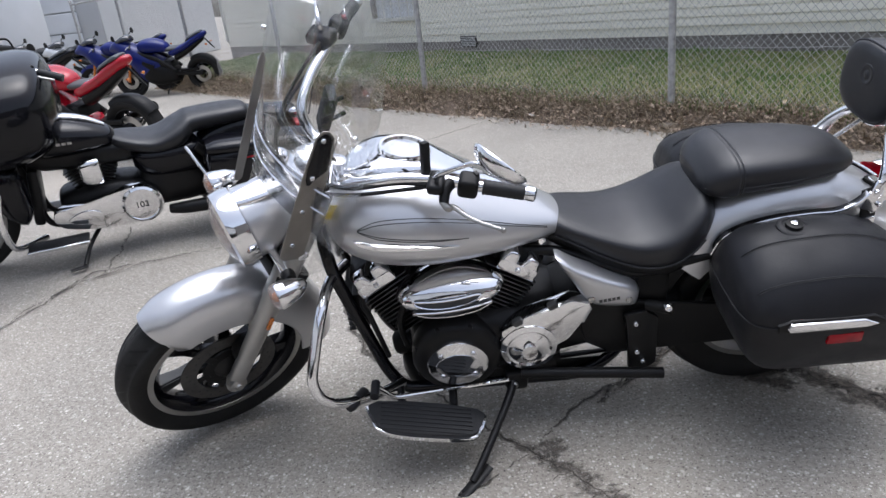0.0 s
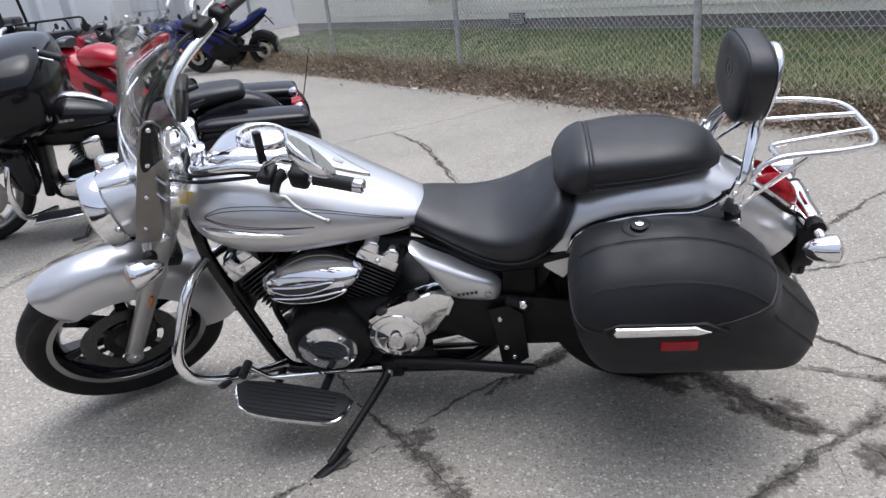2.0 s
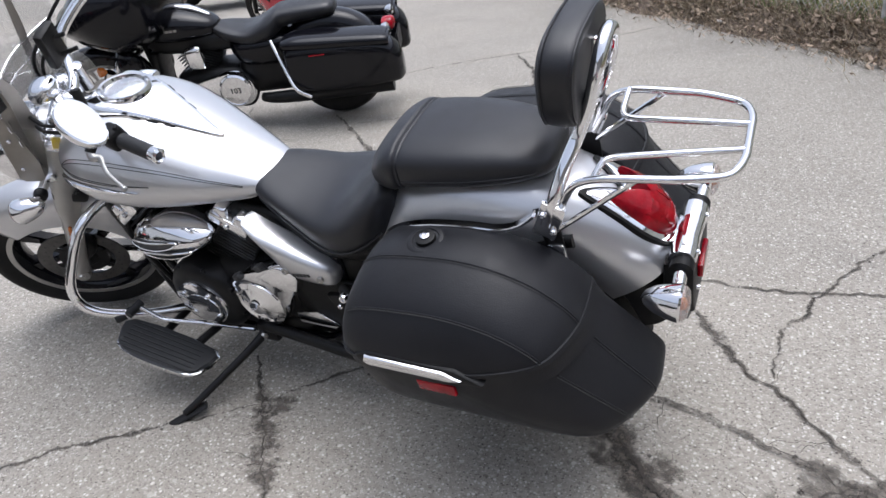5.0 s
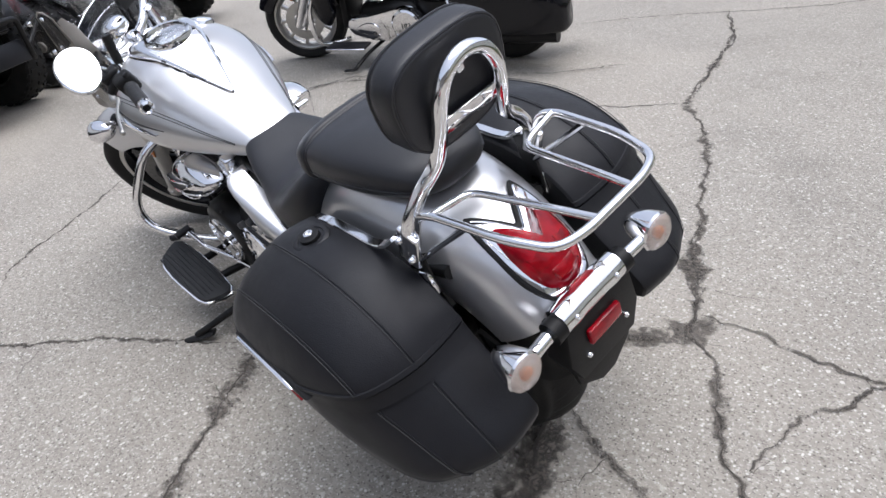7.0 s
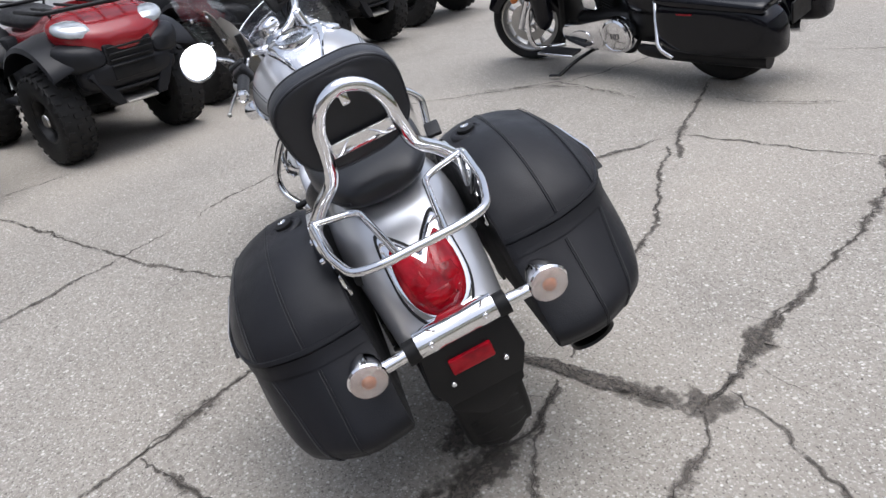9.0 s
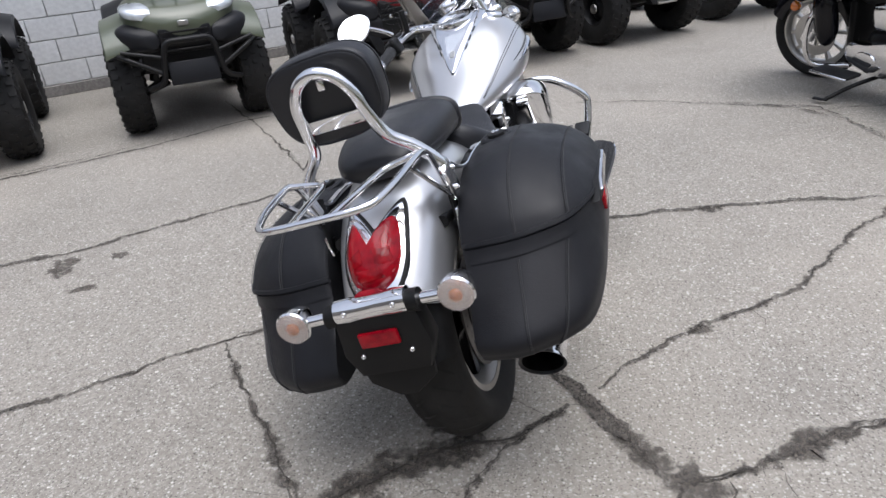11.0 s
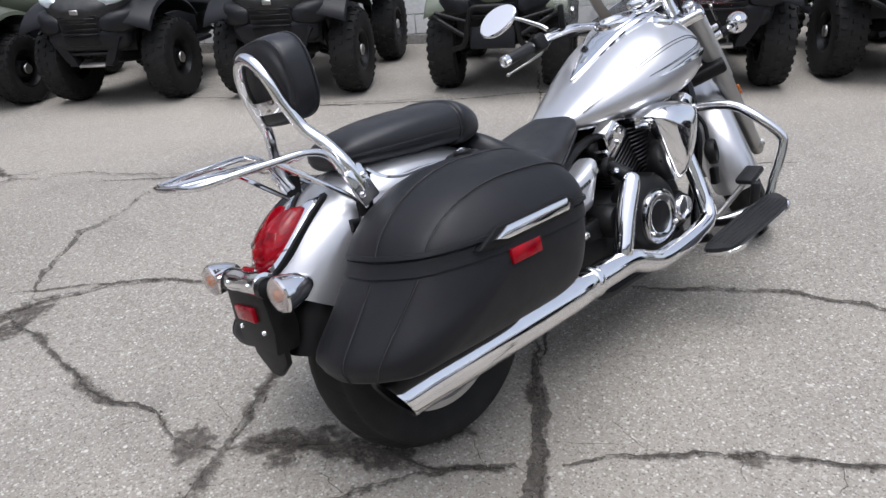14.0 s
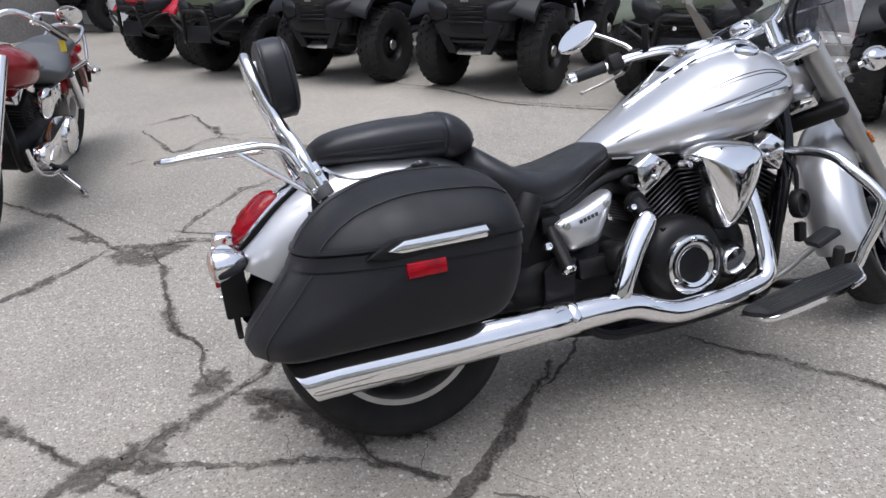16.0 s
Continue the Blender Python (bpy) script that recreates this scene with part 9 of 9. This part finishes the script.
        part("mirror", lathe([(0.01, -0.02), (0.045, -0.01), (0.05, 0.0), (0.0, 0.006)], (1.28, s * 0.34, 1.10), (-1, 0, 0.1), 18), BLACK_PLASTIC, b)
        part("mirror_stalk", tube([(1.34, s * 0.16, 1.00), (1.29, s * 0.32, 1.09)], 0.008, 8, 1, raw=True), BLACK_PLASTIC, b)
        part("indicator", lathe([(0.006, -0.03), (0.018, 0.0), (0.0, 0.014)], (-0.22, s * 0.11, 0.82), (-1, 0, 0), 12), AMBER, b)
    part("side_stand", tube([(0.62, 0.10, 0.24), (0.66, 0.26, 0.07)], 0.012, 8, 1, raw=True), BLACK_METAL, b)
    return b


sport_bike(ground_pose(-3.82, 12.6, 172, 9), BLUE, "blue sport motorcycle parked at the lawn's end")
sport_bike(ground_pose(-2.86, 6.92, 160, 9), RED, "red sport motorcycle with a grey seat")
for k, (x, y, c, lb) in enumerate(((-4.75, 13.3, BLUE, "blue and white sport motorcycle in the parked row"), (-5.6, 13.9, WHITE_PAINT, "white sport motorcycle in the parked row"),
                                   (-6.5, 14.3, CHARCOAL, "dark sport motorcycle in the parked row"), (-7.4, 14.7, WHITE_PAINT, "white sport motorcycle in the parked row"),
                                   (-8.3, 15.1, CHARCOAL, "dark sport motorcycle in the parked row"), (-5.2, 10.6, CHARCOAL, "black sport motorcycle in the parked row"))):
    sport_bike(ground_pose(x, y, 172 + 4 * (k % 3), 9), c, lb, second=BLACK_PAINT if k % 2 else None)


# ---- a side-by-side behind the sport bikes ----
def side_by_side(m, label):
    """A two-seat utility machine. Forward is x, the origin on the ground in its middle."""
    u = thing("side_by_side", m, label, "utility vehicle")
    for x in (-0.95, 0.95):
        for s in (1, -1):
            w = shared("wheel", "utvrim", lambda: rim_mesh(0.17, 0.18), BLACK_METAL, u, Matrix.Translation((x, s * 0.62, 0.33)))
            shared("tyre", "utvtyre", lambda: tyre_mesh(0.33, 0.24, 0.17), RUBBER, w, Matrix.Identity(4))
    part("body", hull([(-1.35, 0, 0.62, 0.45, 0.14, 0.18, 4, 4), (-1.30, 0, 0.62, 0.60, 0.22, 0.22, 5, 5), (-0.2, 0, 0.58, 0.62, 0.20, 0.22, 5, 5), (0.5, 0, 0.62, 0.60, 0.24, 0.22, 5, 4), (1.15, 0, 0.66, 0.50, 0.20, 0.20, 4, 4), (1.35, 0, 0.60, 0.30, 0.10, 0.12, 3, 3)], 3, 32), CHARCOAL, u, "black moulded body")
    part("cargo_bed", block((0.95, 1.25, 0.30), (-0.95, 0, 0.92), 0.03, 2), CHARCOAL, u, "black tipping cargo bed")
    part("bed_panel", block((0.10, 1.27, 0.16), (-1.38, 0, 0.90), 0.02, 2), RED, u, "red rear panel")
    for s in (1, -1):
        part("seat", block((0.50, 0.46, 0.14), (-0.10, s * 0.28, 0.82), 0.04, 3), LEATHER, u)
        part("seat_back", block((0.12, 0.46, 0.52), Matrix.Translation((-0.36, s * 0.28, 1.10)) @ pose(0, 0, 0, 0, -10, 0), 0.04, 3), LEATHER, u)
        part("cage_tube", bar([(0.62, s * 0.58, 0.80), (0.30, s * 0.56, 1.80), (-0.42, s * 0.56, 1.85), (-0.52, s * 0.58, 0.80)], 0.024, 0.10, 12), BLACK_METAL, u, "black roll cage tube")
        part("bed_rail", bar([(-0.55, s * 0.58, 1.08), (-0.60, s * 0.58, 1.24), (-1.30, s * 0.58, 1.24), (-1.35, s * 0.58, 1.08)], 0.016, 0.06, 10), BLACK_METAL, u, "black bed rail")
    for x, z in ((0.30, 1.80), (-0.42, 1.85)):
        part("cage_cross", tube([(x, -0.56, z), (x, 0.56, z)], 0.022, 12, 1, raw=True), BLACK_METAL, u)
    part("steering_wheel", lathe([(0.16, -0.012), (0.175, 0.0), (0.16, 0.012), (0.148, 0.0)], (0.30, 0.28, 1.08), (-0.8, 0, 0.6), 28, closed=True), BLACK_PLASTIC, u)
    return u


# ---- quad bikes ----
def knobby(radius, width, rim):
    w = width / 2
    prof = [(rim - 0.004, -w * 0.8), (rim + 0.02, -w * 0.95), (radius - 0.05, -w), (radius - 0.022, -w * 0.9), (radius - 0.012, -w * 0.5), (radius - 0.010, 0)]
    prof = prof + [(r, -h) for r, h in prof[-2::-1]]
    return lathe(prof, n=48, closed=True)


def lugs(radius, width):
    """Knobs in five rows, the outer ones slanted and wrapped over the shoulder."""
    w = width / 2
    bm = bmesh.new()
    n = 27
    for i in range(n):
        for j, (y, wide, tall, drop, roll) in enumerate(((-0.93, 0.16, 0.034, 0.026, -55), (-0.62, 0.34, 0.026, 0.008, -14), (0.0, 0.30, 0.030, 0.004, 0), (0.62, 0.34, 0.026, 0.008, 14), (0.93, 0.16, 0.034, 0.026, 55))):
            a = 2 * math.pi * (i + (0.5 if j in (1, 3) else 0.0)) / n
            m = Matrix.Rotation(-a, 4, "Y") @ Matrix.Translation((radius - drop - 0.004, y * w, 0)) @ Matrix.Rotation(radians(roll), 4, "Z") @ Matrix.Rotation(0.3 * (j - 2) / 2, 4, "X")
            block((0.016, wide * w, tall), m, 0, 1, bm)
    return bm


def quad(m, col, label, bumper="bull", size=1.0, wide=0.98, lamp=True, logo=True, roof=False):
    """A utility quad. Forward is x, the origin on the ground under the front axle's middle."""
    q = thing("quad_bike", m, label, "quad bike", "quad bikes along the wall")
    R, W = 0.325 * size, 0.21
    half = wide / 2 - 0.0
    for x in (0.0, -1.30 * size):
        for s in (1, -1):
            mw = Matrix.Translation((x, s * half, R)) @ pose(0, 0, 0, 0, 37 * x + 20 * s, 0)
            w = shared("wheel", "quadrim:%g" % size, lambda: rim_mesh(0.155, W * 0.8), BLACK_METAL, q, mw)
            shared("tyre", "knobby:%g" % size, lambda: knobby(R, W, 0.16), RUBBER, w, Matrix.Identity(4), "knobby off-road tyre")
            tagged(shared("tread", "lugs:%g" % size, lambda: lugs(R, W), RUBBER, w, Matrix.Identity(4)), kind="stuff")
            shared("hub", "quadhub", lambda: lathe([(0.02, -0.05), (0.06, -0.055), (0.10, -0.02), (0.15, -0.03), (0.152, 0.0), (0.10, 0.02), (0.02, 0.03)], n=28), BLACK_METAL, w, Matrix.Scale(-s, 4, (0, 1, 0)))
            shared("hub_cap", "quadcap", lambda: lathe([(0.045, -0.075), (0.04, -0.085), (0.0, -0.088)], n=20), DULL_METAL, w, Matrix.Scale(-s, 4, (0, 1, 0)))
            part("control_arm", tube([(x + 0.04, s * (half - 0.10), R - 0.02), (x - 0.05, s * 0.16, R + 0.05)], 0.018, 8, 1, raw=True), BLACK_METAL, q)
            part("control_arm", tube([(x - 0.06, s * (half - 0.10), R - 0.06), (x - 0.12, s * 0.16, R - 0.02)], 0.018, 8, 1, raw=True), BLACK_METAL, q)
            part("shock", tube([(x, s * (half - 0.17), R + 0.03), (x - 0.02, s * 0.20, R + 0.36)], 0.034, 10, 1, raw=True), BLACK_METAL, q)
    part("chassis", hull([(-1.45 * size, 0, 0.42, 0.12, 0.10, 0.10, 3, 3), (-1.3 * size, 0, 0.42, 0.20, 0.16, 0.13, 3, 3), (-0.6, 0, 0.40, 0.24, 0.20, 0.15, 3, 3), (0.0, 0, 0.44, 0.19, 0.18, 0.14, 3, 3), (0.18, 0, 0.46, 0.10, 0.10, 0.08, 3, 3)], 3, 20), BLACK_METAL, q)
    part("front_panel", block((0.06, 0.62, 0.36), Matrix.Translation((0.16, 0, 0.60)) @ pose(0, 0, 0, 0, -10, 0), 0.03, 2), CHARCOAL, q, "black panel behind the bumper")
    part("rear_panel", block((0.50, 0.50, 0.24), Matrix.Translation((-1.15 * size, 0, 0.66)), 0.04, 2), CHARCOAL, q)
    for s in (1, -1):
        part("side_skirt", block((0.52, 0.05, 0.22), Matrix.Translation((-0.62, s * 0.26, 0.52)), 0.02, 2), CHARCOAL, q)
        # wheel-arch wings
        for x, nm in ((0.0, "front_wing"), (-1.30 * size, "rear_wing")):
            rows = []
            for k in range(11):
                a = radians(28 + 124 * k / 10)
                rr = R + 0.10
                cx_, cz_ = x + rr * 1.05 * math.cos(a), R + 0.06 + rr * 0.86 * math.sin(a)
                rows.append([(cx_, s * yy, cz_ + dz) for yy, dz in ((0.14, 0.06), (half - 0.08, 0.045), (half + 0.08, 0.0), (half + 0.09, -0.03), (half + 0.07, -0.02), (half - 0.08, 0.025), (0.14, 0.04))])
            b2 = bmesh.new()
            skin(b2, rows)
            part(nm, b2, CHARCOAL if nm == "rear_wing" or col is CAMO or (col is DARK_RED and bumper == "flat") else col, q, "moulded plastic wing")
        if lamp:
            lm = part("headlamp", hull([(0.20, s * 0.29, 0.80, 0.03, 0.02, 0.02, 2.5, 2.5), (0.26, s * 0.27, 0.79, 0.10, 0.045, 0.04, 2.8, 2.6), (0.34, s * 0.25, 0.765, 0.095, 0.04, 0.035, 2.8, 2.6), (0.385, s * 0.22, 0.745, 0.05, 0.02, 0.02, 2.5, 2.5)], 3, 20), LAMP, q, "clear headlamp")
            part("indicator", block((0.03, 0.05, 0.035), Matrix.Translation((0.24, s * 0.38, 0.62)), 0.008, 2), AMBER, q)
    nose = part("nose", hull([(0.05, 0, 0.80, 0.20, 0.08, 0.12, 2.8, 2.6), (0.16, 0, 0.78, 0.36, 0.10, 0.14, 3.0, 2.6), (0.30, 0, 0.74, 0.34, 0.09, 0.14, 3.0, 2.6), (0.40, 0, 0.70, 0.22, 0.06, 0.12, 2.8, 2.6), (0.44, 0, 0.68, 0.10, 0.03, 0.06, 2.4, 2.4)], 4, 32), col, q, "sloping plastic nose")
    part("grille", block((0.05, 0.34, 0.17), Matrix.Translation((0.405, 0, 0.585)) @ pose(0, 0, 0, 0, 8, 0), 0.02, 2), CHARCOAL, q)
    for k in range(4):
        part("grille_slat", block((0.02, 0.30, 0.012), Matrix.Translation((0.437, 0, 0.525 + 0.038 * k)), 0.003, 1), BLACK_METAL, q)
    for s in (1, -1):
        part("front_cowl", hull([(0.20, s * 0.32, 0.64, 0.05, 0.06, 0.08, 2.8, 2.8), (0.28, s * 0.31, 0.63, 0.12, 0.08, 0.10, 3, 3), (0.38, s * 0.26, 0.61, 0.11, 0.07, 0.09, 3, 3), (0.43, s * 0.22, 0.60, 0.05, 0.03, 0.05, 2.6, 2.6)], 3, 20), CHARCOAL, q)
    if logo:
        part("badge", block((0.012, 0.07, 0.035), Matrix.Translation((0.448, 0, 0.69)) @ pose(0, 0, 0, 0, 0, 0), 0.006, 1), DULL_METAL, q, "plain silver badge")
    if bumper == "bull":
        bl = part("bull_bar", bar([(0.42, -0.30, 0.36), (0.50, -0.20, 0.40), (0.52, -0.15, 0.66), (0.52, 0.15, 0.66), (0.50, 0.20, 0.40), (0.42, 0.30, 0.36)], 0.019, 0.05, 12), BLACK_METAL, q, "black tubular bull bar")
        for s in (1, -1):
            part("side_tube", bar([(0.50, s * 0.19, 0.46), (0.46, s * 0.40, 0.58), (0.30, s * 0.48, 0.60)], 0.016, 0.04, 10), BLACK_METAL, bl)
            part("side_tube", bar([(0.50, s * 0.17, 0.56), (0.44, s * 0.42, 0.62)], 0.014, 0.04, 10), BLACK_METAL, bl)
        part("skid_plate", block((0.03, 0.32, 0.15), Matrix.Translation((0.49, 0, 0.45)) @ pose(0, 0, 0, 0, -14, 0), 0.01, 2), CHARCOAL, bl, "black skid plate")
    else:
        bl = part("bumper", hull([(0.22, 0, 0.56, 0.20, 0.06, 0.10, 3.5, 3.0), (0.30, 0, 0.56, 0.34, 0.09, 0.13, 4, 3.2), (0.38, 0, 0.56, 0.31, 0.08, 0.11, 4, 3.2), (0.42, 0, 0.56, 0.22, 0.05, 0.07, 3.5, 3.0), (0.43, 0, 0.56, 0.12, 0.03, 0.04, 3, 3)], 3, 28), CHARCOAL, q, "black plastic bumper")
        part("bumper_recess", block((0.03, 0.30, 0.085), Matrix.Translation((0.418, 0, 0.545)), 0.01, 2), BLACK_METAL, bl)
        for s in (1, -1):
            part("bumper_arm", plate([(s * 0.31, 0.56), (s * 0.245, 0.60), (s * 0.125, 0.395), (s * 0.115, 0.345), (s * 0.185, 0.345), (s * 0.20, 0.40)], 0.34, 0.405, 0.012, plane="yz"), CHARCOAL, bl)
            part("inner_liner", block((0.34, 0.035, 0.34), Matrix.Translation((0.02, s * 0.24, 0.62)), 0.015, 2), CHARCOAL, q, "black inner wheel-arch liner")
        part("cross_tube", tube([(0.385, -0.16, 0.44), (0.40, 0, 0.44), (0.385, 0.16, 0.44)], 0.012, 8, 3), BLACK_METAL, bl)
        part("skid_plate", block((0.10, 0.22, 0.018), Matrix.Translation((0.36, 0, 0.365)) @ pose(0, 0, 0, 0, 24, 0), 0.006, 2), DULL_METAL, bl, "bare metal skid plate")
    for x0, x1, z in ((-0.05, 0.30, 0.92), (-1.55 * size, -1.05 * size, 0.94)):
        rk = part("cargo_rack", bar([(x0, -0.40, z), (x1, -0.40, z - 0.02), (x1 + 0.04, 0, z - 0.02), (x1, 0.40, z - 0.02), (x0, 0.40, z)], 0.014, 0.06, 10), BLACK_METAL, q, "black tubular cargo rack")
        for y in (-0.3, -0.15, 0.0, 0.15, 0.3):
            part("rack_bar", tube([(x0, y, z), (x1 + 0.03, y, z - 0.02)], 0.009, 8, 1, raw=True), BLACK_METAL, rk)
        for y in (-0.3, 0.3):
            part("rack_leg", tube([((x0 + x1) / 2, y, z), ((x0 + x1) / 2, y * 0.8, z - 0.16)], 0.010, 8, 1, raw=True), BLACK_METAL, rk)
    part("seat", hull([(-1.15, 0, 0.82, 0.10, 0.05, 0.06, 2.8, 2.6), (-1.05, 0, 0.84, 0.17, 0.07, 0.08, 3, 2.6), (-0.70, 0, 0.81, 0.16, 0.06, 0.08, 3, 2.6), (-0.40, 0, 0.80, 0.11, 0.05, 0.07, 2.8, 2.6), (-0.32, 0, 0.80, 0.05, 0.02, 0.04, 2.4, 2.4)], 4, 24), LEATHER, q)
    part("body", hull([(-1.2, 0, 0.66, 0.16, 0.10, 0.12, 2.8, 2.6), (-0.7, 0, 0.66, 0.17, 0.12, 0.14, 2.8, 2.6), (-0.25, 0, 0.74, 0.16, 0.16, 0.18, 2.8, 2.6), (-0.05, 0, 0.78, 0.14, 0.14, 0.16, 2.6, 2.6)], 4, 24), col, q)
    hb2 = [(-0.22, 0, 0.95), (-0.24, 0.12, 1.04), (-0.32, 0.30, 1.08), (-0.38, 0.40, 1.06)]
    hbq = part("handlebar", tube(mirrored(hb2[:0:-1]) + hb2, 0.013, 10, 4), BLACK_METAL, q)
    for s in (1, -1):
        part("grip", tube([(-0.335, s * 0.32, 1.078), (-0.39, s * 0.42, 1.056)], 0.019, 10, 1, raw=True), RUBBER_MAT, hbq)
        part("footwell", block((0.55, 0.22, 0.04), Matrix.Translation((-0.60, s * 0.30, 0.36)), 0.012, 2), CHARCOAL, q)
    for o in q.children:
        if o.name.split(".")[0] in RAISED:
            o.matrix_basis = Matrix.Translation((0, 0, 0.065)) @ o.matrix_basis
    return q


RAISED = ("nose", "front_wing", "rear_wing", "headlamp", "indicator", "front_cowl", "cargo_rack", "seat", "body", "handlebar", "grille", "grille_slat", "badge")
FACE = math.degrees(math.atan2(0.63, 0.776))


def quad_at(a, b, *args, **kw):
    """A quad whose front wheels stand at the two places."""
    a, b = Vector((*a, 0)), Vector((*b, 0))
    d = b - a
    return quad(Matrix.Translation((a + b) / 2) @ pose(0, 0, 0, 0, 0, math.degrees(math.atan2(d.y, d.x)) - 90), *args, **kw)


quad_at((0.20, -3.47), (-0.44, -2.66), CAMO, "dark grey utility quad bike with knobby tyres", "flat", wide=0.94)
quad_at((-0.79, -2.28), (-1.40, -1.48), CAMO, "black and camouflage utility quad bike with silver badge", "flat", wide=0.94)
quad_at((-1.88, -0.97), (-2.40, -0.22), OLIVE, "olive green utility quad bike with a tubular bull bar", "bull", wide=0.86, size=0.96)
quad_at((-2.66, 0.32), (-3.16, 1.06), DARK_RED, "red and black utility quad bike with front rack", "flat", wide=0.84, size=0.96, logo=False)
quad_at((-3.60, 1.28), (-4.15, 1.98), CHARCOAL, "black utility quad bike with a bull bar", "bull", wide=0.84, logo=False)
quad_at((-4.32, 2.34), (-4.90, 3.08), CHARCOAL, "black utility quad bike parked in the row", "flat", wide=0.88, logo=False)
quad_at((-5.35, 3.50), (-5.90, 4.25), OLIVE, "green utility quad bike at the row's far end", "bull", wide=0.88, logo=False)
quad_at((0.99, -4.32), (0.50, -3.70), OLIVE, "green utility quad bike with clear headlamps", "bull", wide=0.76, size=0.90, logo=False)
quad_at((1.62, -5.45), (1.09, -4.74), RED, "red sport quad bike with open suspension", "bull", wide=0.88, size=0.9, lamp=False, logo=False)
quad_at((2.9, -9.9), (2.2, -9.0), CHARCOAL, "black side-by-side utility quad in the distance", "flat", wide=1.0, logo=False)
side_by_side(ground_pose(-7.3, 10.2, 200), "black side-by-side with roll cage and red bed panel")
